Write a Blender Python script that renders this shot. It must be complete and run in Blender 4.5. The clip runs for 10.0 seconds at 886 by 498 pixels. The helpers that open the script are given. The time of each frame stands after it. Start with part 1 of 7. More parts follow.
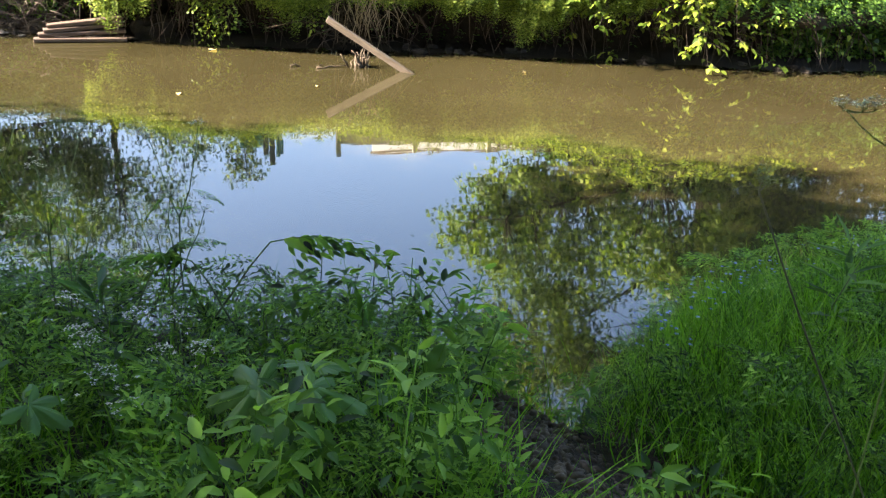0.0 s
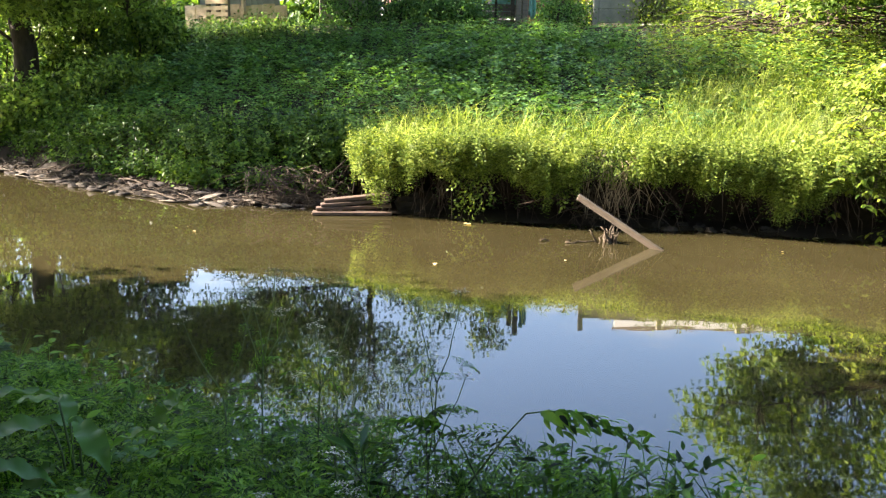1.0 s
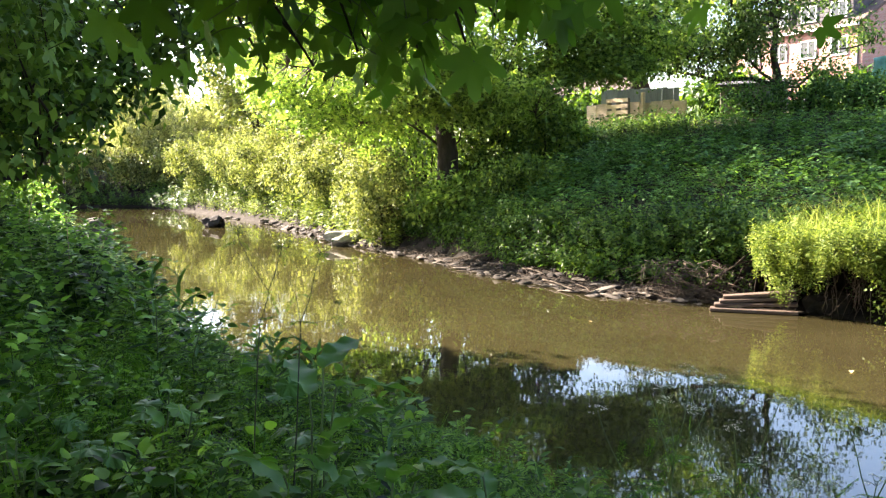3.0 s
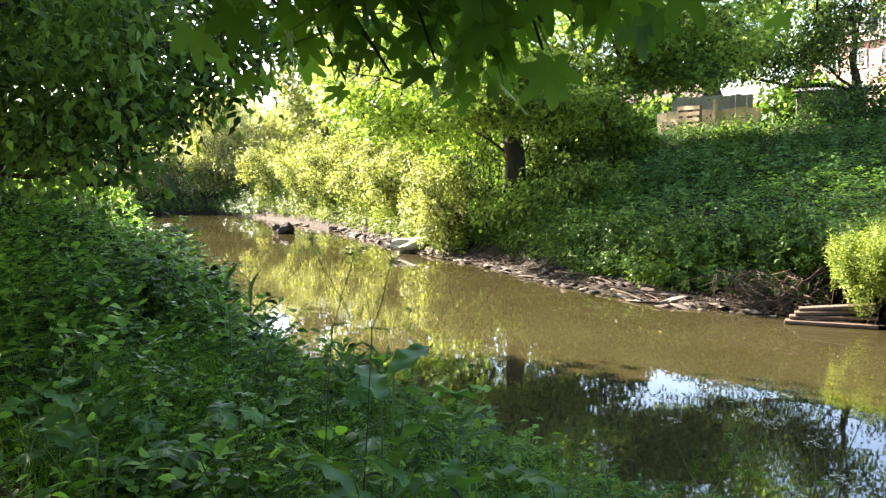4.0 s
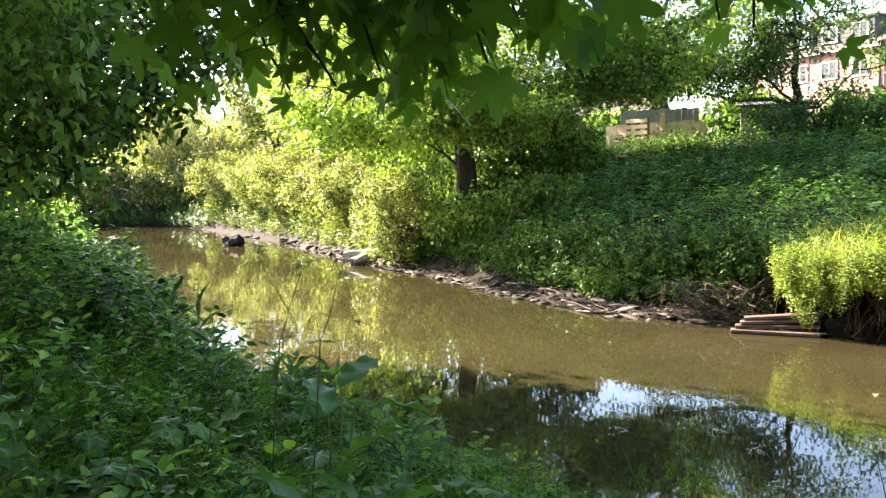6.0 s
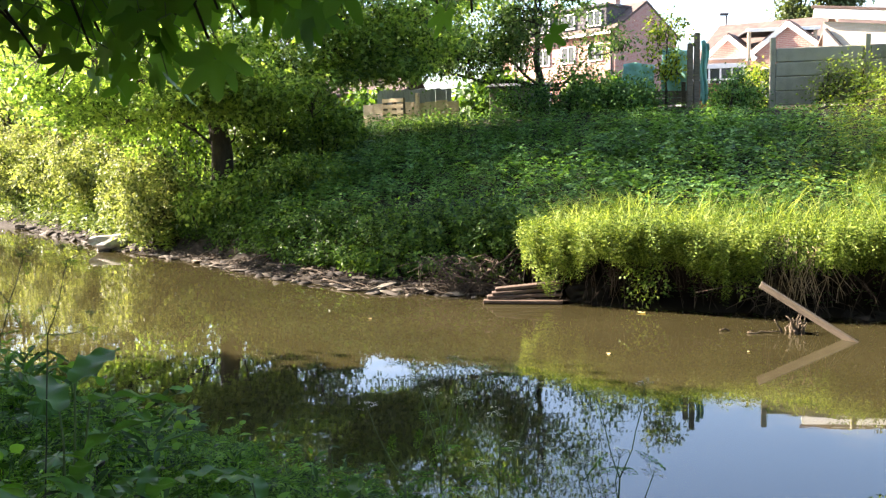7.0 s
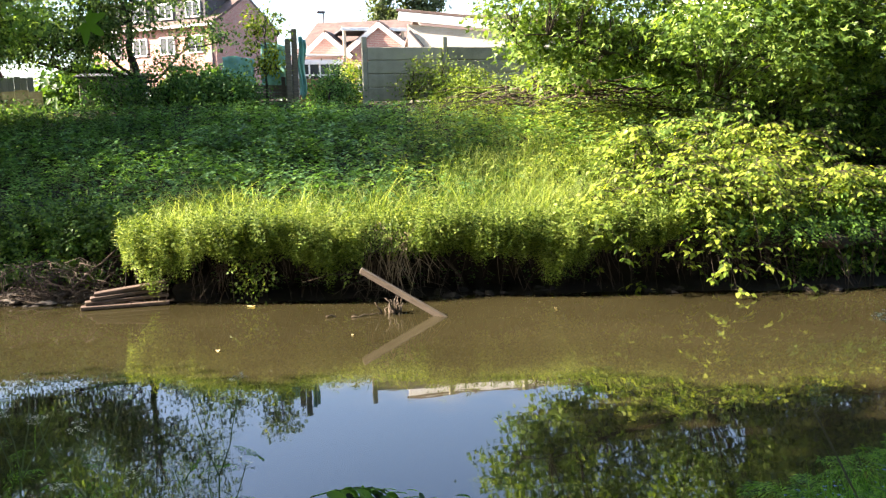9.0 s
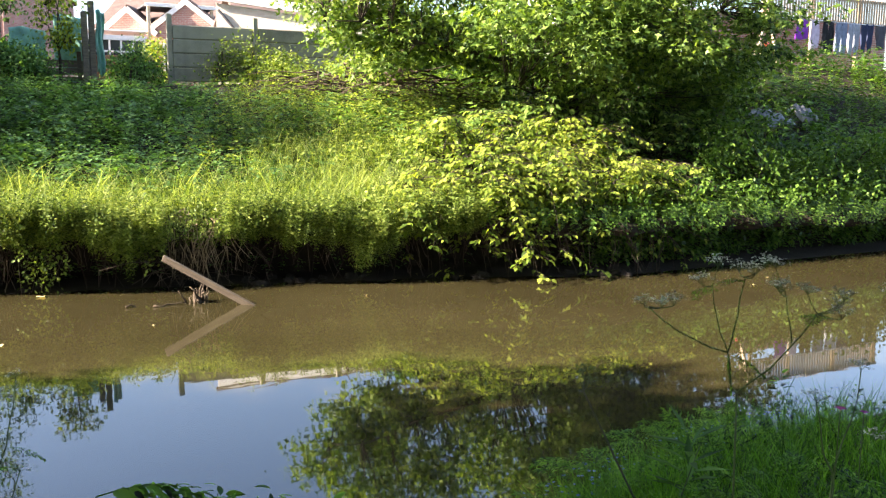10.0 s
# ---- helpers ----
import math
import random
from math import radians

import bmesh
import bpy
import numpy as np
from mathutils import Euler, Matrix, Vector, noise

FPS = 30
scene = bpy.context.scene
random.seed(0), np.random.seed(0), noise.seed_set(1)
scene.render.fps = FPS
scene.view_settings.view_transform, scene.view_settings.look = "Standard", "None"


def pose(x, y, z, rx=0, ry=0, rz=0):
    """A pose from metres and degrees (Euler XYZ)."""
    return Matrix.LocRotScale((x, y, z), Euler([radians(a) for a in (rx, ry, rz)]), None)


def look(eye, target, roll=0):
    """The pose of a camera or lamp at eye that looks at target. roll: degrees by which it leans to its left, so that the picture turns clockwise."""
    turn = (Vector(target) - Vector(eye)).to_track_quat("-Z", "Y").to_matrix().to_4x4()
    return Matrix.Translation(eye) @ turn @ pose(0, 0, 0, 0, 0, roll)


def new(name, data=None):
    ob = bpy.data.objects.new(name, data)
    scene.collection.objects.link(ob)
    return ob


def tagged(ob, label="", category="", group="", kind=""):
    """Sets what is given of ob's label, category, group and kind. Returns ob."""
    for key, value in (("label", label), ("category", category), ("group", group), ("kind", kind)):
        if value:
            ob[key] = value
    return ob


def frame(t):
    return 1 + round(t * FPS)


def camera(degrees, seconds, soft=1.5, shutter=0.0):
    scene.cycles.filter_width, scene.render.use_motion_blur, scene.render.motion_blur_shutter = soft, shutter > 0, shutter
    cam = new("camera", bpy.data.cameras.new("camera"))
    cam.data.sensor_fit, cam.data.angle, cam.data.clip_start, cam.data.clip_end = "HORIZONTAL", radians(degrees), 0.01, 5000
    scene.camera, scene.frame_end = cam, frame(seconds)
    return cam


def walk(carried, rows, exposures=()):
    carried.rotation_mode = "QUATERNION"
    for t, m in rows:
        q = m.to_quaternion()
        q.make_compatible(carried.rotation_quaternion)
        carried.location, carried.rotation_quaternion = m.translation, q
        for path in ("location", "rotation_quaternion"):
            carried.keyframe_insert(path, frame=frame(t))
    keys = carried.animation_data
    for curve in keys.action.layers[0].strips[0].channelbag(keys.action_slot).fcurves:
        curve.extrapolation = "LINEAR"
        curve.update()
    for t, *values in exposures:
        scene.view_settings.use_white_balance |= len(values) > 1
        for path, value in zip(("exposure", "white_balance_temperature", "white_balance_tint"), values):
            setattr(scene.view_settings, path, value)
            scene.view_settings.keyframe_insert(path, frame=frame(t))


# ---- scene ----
cam = camera(53.6, 10.0, soft=1.3)
PATH = [
    (0, 0.0881, -0.0141, 2.3, 66.626, -2.82, -17.016),
    (0.5, 0.0619, -0.0069, 2.3, 73.003, -1.756, -12.168),
    (1, 0.0084, -0.0001, 2.3, 77.388, -0.757, -1.531),
    (1.5, -0.0401, -0.0029, 2.3, 80.138, -0.391, 8.248),
    (2, -0.069, -0.0086, 2.3, 81.802, 0.041, 14.173),
    (2.5, -0.0927, -0.0157, 2.3, 82.944, 0.956, 19.096),
    (3, -0.1122, -0.0233, 2.3, 83.534, 1.146, 23.343),
    (4.5, -0.1351, -0.0345, 2.3, 84.293, 1.072, 28.549),
    (5, -0.137, -0.0356, 2.3, 84.371, 1.05, 29.01),
    (6.5, -0.089, -0.0144, 2.3, 84.356, 1.121, 18.314),
    (7, -0.0455, -0.0037, 2.3, 83.193, 1.127, 9.171),
    (7.5, 0.0, -0.0, 2.3, 82.999, 0.655, -0.08),
    (8, 0.0247, -0.0011, 2.3, 82.796, 0.615, -5.114),
    (8.5, 0.0513, -0.0047, 2.3, 82.506, 0.841, -10.615),
    (9, 0.0758, -0.0104, 2.3, 82.265, 1.248, -15.78),
    (9.5, 0.1004, -0.0185, 2.3, 81.816, 0.867, -21.02),
    (10, 0.1312, -0.0324, 2.3, 81.356, -0.551, -27.688),
]
walk(cam, [(t, pose(x, y, z, rx, ry, rz)) for t, x, y, z, rx, ry, rz in PATH],
     [(0, 3.6, 6500, 15), (0.5, 3.44, 6500, 15), (1.0, 3.29, 6500, 15), (1.6, 3.2, 6500, 15), (2.4, 3.28, 6500, 16), (3.0, 3.36, 6500, 16), (4.5, 3.6, 6500, 17), (5.0, 3.62, 6500, 17), (7.0, 3.14, 6500, 15), (8.0, 3.03, 6500, 15), (10, 2.96, 6500, 16)])

# ---- world, sun, exposure ----
SUN_AZ, SUN_EL = radians(-77), radians(31)
world = bpy.data.worlds.new("sky")
scene.world = world
world.use_nodes = True
wn = world.node_tree
sky = wn.nodes.new("ShaderNodeTexSky")
sky.sky_type = "NISHITA"
sky.sun_disc = False
sky.sun_elevation, sky.sun_rotation = SUN_EL, SUN_AZ
sky.air_density, sky.dust_density, sky.ozone_density = 1.0, 1.6, 1.0
wn.nodes["Background"].inputs["Strength"].default_value = 0.071
wn.links.new(sky.outputs[0], wn.nodes["Background"].inputs[0])
sun = new("sun", bpy.data.lights.new("sun", "SUN"))
sun.data.energy, sun.data.angle, sun.data.color = 5.0, radians(0.53), (1.0, 0.87, 0.72)
to_sun = Vector((math.sin(SUN_AZ) * math.cos(SUN_EL), math.cos(SUN_AZ) * math.cos(SUN_EL), math.sin(SUN_EL)))
sun.matrix_world = look(to_sun * 60, (0, 0, 0))


# ---- materials ----
def material(name):
    m = bpy.data.materials.new(name)
    m.use_nodes = True
    nt = m.node_tree
    return m, nt, nt.nodes["Principled BSDF"], nt.nodes["Material Output"]


def node(nt, kind, **values):
    n = nt.nodes.new(kind)
    for k, v in values.items():
        if k in n.inputs:
            n.inputs[k].default_value = v
    return n


def ramp(nt, fac, stops):
    r = nt.nodes.new("ShaderNodeValToRGB")
    while len(r.color_ramp.elements) < len(stops):
        r.color_ramp.elements.new(0.5)
    for e, (p, c) in zip(r.color_ramp.elements, stops):
        e.position, e.color = p, (*c, 1)
    nt.links.new(fac, r.inputs[0])
    return r.outputs[0]


def leaf_material(name, dark, mid, light, through_part=0.4, rough=0.45, glow=(1.0, 1.0, 0.45)):
    """Leaves: a tone for each leaf, patches of tone over a metre or so, thin enough to let light through."""
    m, nt, p, out = material(name)
    geo = nt.nodes.new("ShaderNodeNewGeometry")
    noise_n = node(nt, "ShaderNodeTexNoise", Scale=0.9, Detail=3.0)
    nt.links.new(geo.outputs["Position"], noise_n.inputs["Vector"])
    mix = node(nt, "ShaderNodeMath")
    mix.operation = "MULTIPLY_ADD"
    nt.links.new(noise_n.outputs[0], mix.inputs[0])
    mix.inputs[1].default_value = 0.9
    half = node(nt, "ShaderNodeMath")
    half.operation = "MULTIPLY_ADD"
    nt.links.new(geo.outputs["Random Per Island"], half.inputs[0])
    half.inputs[1].default_value, half.inputs[2].default_value = 0.9, -0.38
    nt.links.new(half.outputs[0], mix.inputs[2])
    col = ramp(nt, mix.outputs[0], [(0.05, tuple(c * 0.55 for c in dark)), (0.5, mid), (0.98, tuple(min(0.85, c * 1.2) for c in light))])
    nt.links.new(col, p.inputs["Base Color"])
    p.inputs["Roughness"].default_value = rough
    p.inputs["Specular IOR Level"].default_value = 0.15
    tr = nt.nodes.new("ShaderNodeBsdfTranslucent")
    tint = nt.nodes.new("ShaderNodeMix")
    tint.data_type, tint.blend_type = "RGBA", "MULTIPLY"
    tint.inputs[0].default_value = 1.0
    tint.inputs[7].default_value = (glow[0] * 1.6, glow[1] * 1.6, glow[2] * 1.2, 1)
    nt.links.new(col, tint.inputs[6])
    nt.links.new(tint.outputs[2], tr.inputs[0])
    sh = nt.nodes.new("ShaderNodeMixShader")
    sh.inputs[0].default_value = through_part
    nt.links.new(p.outputs[0], sh.inputs[1])
    nt.links.new(tr.outputs[0], sh.inputs[2])
    nt.links.new(sh.outputs[0], out.inputs[0])
    return m


def rough_material(name, dark, light, scale=6.0, fine=60.0, rough=0.85, bump=0.3, stretch=(1, 1, 1), by_object=0.0, depth=0.01):
    """Soil, stone, bark, timber, plaster: two scales of tone with relief."""
    m, nt, p, out = material(name)
    tc = nt.nodes.new("ShaderNodeTexCoord")
    mp = node(nt, "ShaderNodeMapping")
    mp.inputs["Scale"].default_value = stretch
    nt.links.new(tc.outputs["Object"], mp.inputs[0])
    a = node(nt, "ShaderNodeTexNoise", Scale=scale, Detail=6.0, Roughness=0.6)
    b = node(nt, "ShaderNodeTexNoise", Scale=fine, Detail=4.0, Roughness=0.65)
    for n in (a, b):
        nt.links.new(mp.outputs[0], n.inputs["Vector"])
    add = node(nt, "ShaderNodeMath")
    add.operation = "MULTIPLY_ADD"
    nt.links.new(b.outputs[0], add.inputs[0])
    add.inputs[1].default_value = 0.45
    nt.links.new(a.outputs[0], add.inputs[2])
    fac = add.outputs[0]
    if by_object:
        info = nt.nodes.new("ShaderNodeObjectInfo")
        more = node(nt, "ShaderNodeMath")
        more.operation = "MULTIPLY_ADD"
        nt.links.new(info.outputs["Random"], more.inputs[0])
        more.inputs[1].default_value = by_object
        nt.links.new(fac, more.inputs[2])
        fac = more.outputs[0]
    nt.links.new(ramp(nt, fac, [(0.42, dark), (1.0, light)]), p.inputs["Base Color"])
    p.inputs["Roughness"].default_value = rough
    p.inputs["Specular IOR Level"].default_value = 0.2
    bp = node(nt, "ShaderNodeBump", Strength=bump, Distance=depth)
    nt.links.new(add.outputs[0], bp.inputs["Height"])
    nt.links.new(bp.outputs[0], p.inputs["Normal"])
    return m


def brick_material(name, c1, c2, mortar):
    m, nt, p, out = material(name)
    tc = nt.nodes.new("ShaderNodeTexCoord")
    sep, comb = nt.nodes.new("ShaderNodeSeparateXYZ"), nt.nodes.new("ShaderNodeCombineXYZ")
    add = node(nt, "ShaderNodeMath")
    nt.links.new(tc.outputs["Object"], sep.inputs[0])
    nt.links.new(sep.outputs[0], add.inputs[0])
    nt.links.new(sep.outputs[1], add.inputs[1])
    nt.links.new(add.outputs[0], comb.inputs[0])
    nt.links.new(sep.outputs[2], comb.inputs[1])
    b = nt.nodes.new("ShaderNodeTexBrick")
    b.inputs["Color1"].default_value, b.inputs["Color2"].default_value, b.inputs["Mortar"].default_value = (*c1, 1), (*c2, 1), (*mortar, 1)
    b.inputs["Scale"].default_value = 1.0
    b.inputs["Brick Width"].default_value, b.inputs["Row Height"].default_value, b.inputs["Mortar Size"].default_value = 0.225, 0.075, 0.008
    nt.links.new(comb.outputs[0], b.inputs["Vector"])
    n = node(nt, "ShaderNodeTexNoise", Scale=1.2, Detail=4.0)
    nt.links.new(tc.outputs["Object"], n.inputs["Vector"])
    mx = nt.nodes.new("ShaderNodeMix")
    mx.data_type, mx.blend_type = "RGBA", "MULTIPLY"
    mx.inputs[0].default_value = 0.5
    nt.links.new(b.outputs[0], mx.inputs[6])
    nt.links.new(ramp(nt, n.outputs[0], [(0.3, (0.6, 0.6, 0.6)), (0.7, (1, 1, 1))]), mx.inputs[7])
    nt.links.new(mx.outputs[2], p.inputs["Base Color"])
    p.inputs["Roughness"].default_value = 0.9
    return m


def plain_material(name, colour, rough=0.5, metal=0.0, var=0.15, scale=8.0):
    m, nt, p, out = material(name)
    tc = nt.nodes.new("ShaderNodeTexCoord")
    n = node(nt, "ShaderNodeTexNoise", Scale=scale, Detail=5.0)
    nt.links.new(tc.outputs["Object"], n.inputs["Vector"])
    lo = tuple(c * (1 - var) for c in colour)
    hi = tuple(min(1, c * (1 + var)) for c in colour)
    nt.links.new(ramp(nt, n.outputs[0], [(0.3, lo), (0.7, hi)]), p.inputs["Base Color"])
    p.inputs["Roughness"].default_value, p.inputs["Metallic"].default_value = rough, metal
    return m


def water_material():
    """Muddy river: brown silt under a calm, faintly rippled surface."""
    m, nt, p, out = material("river_water")
    tc = nt.nodes.new("ShaderNodeTexCoord")
    silt = node(nt, "ShaderNodeTexNoise", Scale=0.35, Detail=5.0, Roughness=0.6)
    nt.links.new(tc.outputs["Object"], silt.inputs["Vector"])
    nt.links.new(ramp(nt, silt.outputs[0], [(0.3, (0.0236, 0.0202, 0.0086)), (0.7, (0.0376, 0.0326, 0.0138))]), p.inputs["Base Color"])
    p.inputs["Roughness"].default_value, p.inputs["IOR"].default_value = 0.02, 1.5
    p.inputs["Specular IOR Level"].default_value = 1.0
    mp = node(nt, "ShaderNodeMapping")
    mp.inputs["Rotation"].default_value = (0, 0, radians(-25))
    mp.inputs["Scale"].default_value = (1.0, 2.2, 1.0)
    nt.links.new(tc.outputs["Object"], mp.inputs[0])
    small = node(nt, "ShaderNodeTexNoise", Scale=3.2, Detail=1.0)
    large = node(nt, "ShaderNodeTexNoise", Scale=0.8, Detail=1.0)
    calm = node(nt, "ShaderNodeTexNoise", Scale=0.16, Detail=1.0)
    nt.links.new(mp.outputs[0], small.inputs["Vector"])
    nt.links.new(mp.outputs[0], large.inputs["Vector"])
    nt.links.new(tc.outputs["Object"], calm.inputs["Vector"])
    amount = nt.nodes.new("ShaderNodeMapRange")
    nt.links.new(calm.outputs[0], amount.inputs[0])
    amount.inputs[1].default_value, amount.inputs[2].default_value = 0.35, 0.7
    amount.inputs[3].default_value, amount.inputs[4].default_value = 0.25, 1.0
    mul = node(nt, "ShaderNodeMath")
    mul.operation = "MULTIPLY"
    nt.links.new(small.outputs[0], mul.inputs[0])
    nt.links.new(amount.outputs[0], mul.inputs[1])
    add = node(nt, "ShaderNodeMath")
    add.operation = "MULTIPLY_ADD"
    nt.links.new(large.outputs[0], add.inputs[0])
    add.inputs[1].default_value = 2.0
    nt.links.new(mul.outputs[0], add.inputs[2])
    # the stream quickens round the bend, so its ripples are stronger upstream
    split = nt.nodes.new("ShaderNodeSeparateXYZ")
    nt.links.new(tc.outputs["Object"], split.inputs[0])
    quick = nt.nodes.new("ShaderNodeMapRange")
    nt.links.new(split.outputs[0], quick.inputs[0])
    quick.inputs[1].default_value, quick.inputs[2].default_value = -9.0, -1.0
    quick.inputs[3].default_value, quick.inputs[4].default_value = 2.6, 1.0
    lift = node(nt, "ShaderNodeMath")
    lift.operation = "MULTIPLY"
    nt.links.new(add.outputs[0], lift.inputs[0])
    nt.links.new(quick.outputs[0], lift.inputs[1])
    bp = node(nt, "ShaderNodeBump", Strength=1.0, Distance=0.00045)
    nt.links.new(lift.outputs[0], bp.inputs["Height"])
    nt.links.new(bp.outputs[0], p.inputs["Normal"])
    return m


WATER = water_material()
NETTLE = leaf_material("nettle_leaf", (0.03, 0.08, 0.026), (0.078, 0.172, 0.05), (0.135, 0.232, 0.076))
NEARLEAF = leaf_material("near_leaf", (0.007, 0.026, 0.006), (0.066, 0.165, 0.026), (0.19, 0.35, 0.066), 0.42)
BANKLEAF = leaf_material("bank_leaf", (0.045, 0.088, 0.016), (0.132, 0.198, 0.034), (0.245, 0.295, 0.072), 0.36)
SHRUBLEAF = leaf_material("shrub_leaf", (0.06, 0.088, 0.026), (0.136, 0.172, 0.052), (0.26, 0.28, 0.11), 0.38, 0.55, (1.0, 1.0, 0.62))
MAPLELEAF = leaf_material("maple_leaf", (0.055, 0.108, 0.026), (0.142, 0.24, 0.054), (0.26, 0.35, 0.092), 0.52, 0.4, (1.0, 1.0, 0.58))
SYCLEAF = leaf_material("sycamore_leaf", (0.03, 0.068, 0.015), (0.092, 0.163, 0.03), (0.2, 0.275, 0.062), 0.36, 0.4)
ALDERLEAF = leaf_material("alder_leaf", (0.03, 0.075, 0.018), (0.08, 0.165, 0.036), (0.15, 0.25, 0.062), 0.42, 0.4)
BOUGHLEAF = leaf_material("bough_leaf", (0.03, 0.075, 0.016), (0.07, 0.16, 0.028), (0.13, 0.24, 0.042), 0.55, 0.4)
# dark leaf; on nettles, brambles and broad-leaved shrubs it stands in for shade
DARKLEAF = leaf_material("dark_leaf", (0.024, 0.058, 0.011), (0.058, 0.124, 0.02), (0.115, 0.19, 0.034), 0.4, 0.4)
HAWLEAF = leaf_material("hawthorn_leaf", (0.035, 0.078, 0.025), (0.08, 0.15, 0.048), (0.15, 0.22, 0.085), 0.4, 0.45)
WILLOWLEAF = leaf_material("willow_leaf", (0.1, 0.125, 0.065), (0.2, 0.23, 0.12), (0.32, 0.34, 0.19), 0.35, 0.5)
GRASSLEAF = leaf_material("grass_blade", (0.02, 0.078, 0.008), (0.074, 0.21, 0.014), (0.165, 0.34, 0.038), 0.42, 0.45)
BANKGRASS = leaf_material("bank_grass_blade", (0.06, 0.115, 0.022), (0.15, 0.212, 0.046), (0.32, 0.37, 0.14), 0.4, 0.45)
DOCKLEAF = leaf_material("dock_leaf", (0.035, 0.1, 0.026), (0.065, 0.16, 0.04), (0.11, 0.22, 0.06), 0.3, 0.38)
FERNLEAF = leaf_material("parsley_leaf", (0.008, 0.028, 0.006), (0.076, 0.19, 0.025), (0.195, 0.355, 0.058), 0.42)
KNOTLEAF = leaf_material("heart_leaf", (0.045, 0.085, 0.013), (0.145, 0.215, 0.028), (0.28, 0.325, 0.05), 0.4, 0.4)
CONIFER = leaf_material("poplar_leaf", (0.05, 0.07, 0.03), (0.08, 0.11, 0.045), (0.12, 0.15, 0.06), 0.3)
STEM = rough_material("green_stem", (0.045, 0.09, 0.025), (0.1, 0.15, 0.05), 20, 120, 0.6)
DARKSTEM = rough_material("dark_stem", (0.022, 0.035, 0.014), (0.05, 0.065, 0.03), 20, 120, 0.6)
DEADSTEM = rough_material("dead_stalk", (0.22, 0.16, 0.09), (0.42, 0.34, 0.22), 10, 80, 0.8)
BARK = rough_material("bark", (0.016, 0.012, 0.009), (0.062, 0.05, 0.036), 9, 60, 0.9, 0.7, (1, 1, 0.3), 0, 0.02)
ROOT = rough_material("bare_root", (0.02, 0.015, 0.01), (0.12, 0.092, 0.064), 12, 70, 0.85, 0.4)
# dark humus, taken nearer black to paint the shade under the cut bank
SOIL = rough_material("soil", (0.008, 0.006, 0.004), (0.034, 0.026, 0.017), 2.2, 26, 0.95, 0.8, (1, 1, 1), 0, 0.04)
MUD = rough_material("shore_mud", (0.04, 0.031, 0.022), (0.16, 0.125, 0.09), 3.0, 30, 0.8, 0.6, (1, 1, 1), 0, 0.03)
STONE = rough_material("river_stone", (0.028, 0.023, 0.018), (0.15, 0.128, 0.1), 5, 50, 0.85, 0.5, (1, 1, 1), 0.3)
PALESTONE = rough_material("pale_stone", (0.16, 0.145, 0.12), (0.46, 0.43, 0.38), 5, 40, 0.85, 0.5)
# wet stone, its colour darkened further for the shade of the overhanging bank
DARKSTONE = rough_material("wet_shaded_stone", (0.008, 0.0065, 0.005), (0.036, 0.029, 0.022), 6, 40, 0.85, 0.5)
TIMBER = rough_material("weathered_timber", (0.045, 0.036, 0.027), (0.19, 0.155, 0.12), 5, 70, 0.85, 0.5, (1, 7, 7), 0.15)
WETTIMBER = rough_material("soaked_timber", (0.028, 0.019, 0.014), (0.13, 0.092, 0.07), 5, 70, 0.75, 0.5, (1, 7, 7), 0.15)
PALETIMBER = rough_material("pale_timber", (0.3, 0.22, 0.14), (0.58, 0.46, 0.33), 5, 70, 0.8, 0.3, (1, 1, 4), 0.15)
TANTIMBER = rough_material("tan_timber", (0.16, 0.115, 0.07), (0.38, 0.29, 0.19), 5, 70, 0.8, 0.3, (1, 1, 4), 0.15)
REDTIMBER = rough_material("red_timber", (0.12, 0.055, 0.035), (0.28, 0.14, 0.09), 5, 70, 0.8, 0.3, (1, 1, 4), 0.15)
CONCRETE = rough_material("fence_concrete", (0.1, 0.097, 0.072), (0.3, 0.285, 0.22), 2.5, 45, 0.9, 0.4, (1, 1, 1), 0.35)
BRICK = brick_material("red_brick", (0.42, 0.2, 0.15), (0.36, 0.165, 0.125), (0.46, 0.4, 0.35))
PALEBRICK = brick_material("buff_brick", (0.62, 0.53, 0.43), (0.56, 0.47, 0.38), (0.6, 0.56, 0.5))
TILE = rough_material("roof_tile", (0.06, 0.045, 0.04), (0.17, 0.12, 0.10), 3, 30, 0.85, 0.5)
CLADDING = rough_material("grey_cladding", (0.04, 0.038, 0.04), (0.11, 0.105, 0.11), 4, 40, 0.8)
WHITE = plain_material("white_paint", (0.78, 0.77, 0.73), 0.5, 0, 0.06)
GLASS = plain_material("window_glass", (0.03, 0.035, 0.04), 0.06, 0, 0.1)
GREYFENCE = rough_material("grey_board", (0.12, 0.13, 0.13), (0.3, 0.31, 0.30), 3, 40, 0.85, 0.3, (6, 1, 1), 0.2)
TARP = plain_material("green_netting", (0.2, 0.42, 0.34), 0.7, 0, 0.3, 5)
PETAL = leaf_material("white_petal", (0.4, 0.43, 0.36), (0.56, 0.59, 0.52), (0.68, 0.69, 0.64), 0.3, 0.6, (0.6, 0.6, 0.6))
BLUEPETAL = leaf_material("blue_petal", (0.12, 0.2, 0.5), (0.2, 0.3, 0.65), (0.35, 0.45, 0.75), 0.3, 0.6, (0.5, 0.5, 0.8))
PINKPETAL = leaf_material("pink_petal", (0.4, 0.04, 0.2), (0.55, 0.08, 0.3), (0.65, 0.15, 0.4), 0.3, 0.6, (0.6, 0.4, 0.6))
YELLOWPETAL = leaf_material("yellow_petal", (0.6, 0.42, 0.01), (0.75, 0.55, 0.02), (0.8, 0.62, 0.05), 0.3, 0.4, (0.6, 0.6, 0.3))
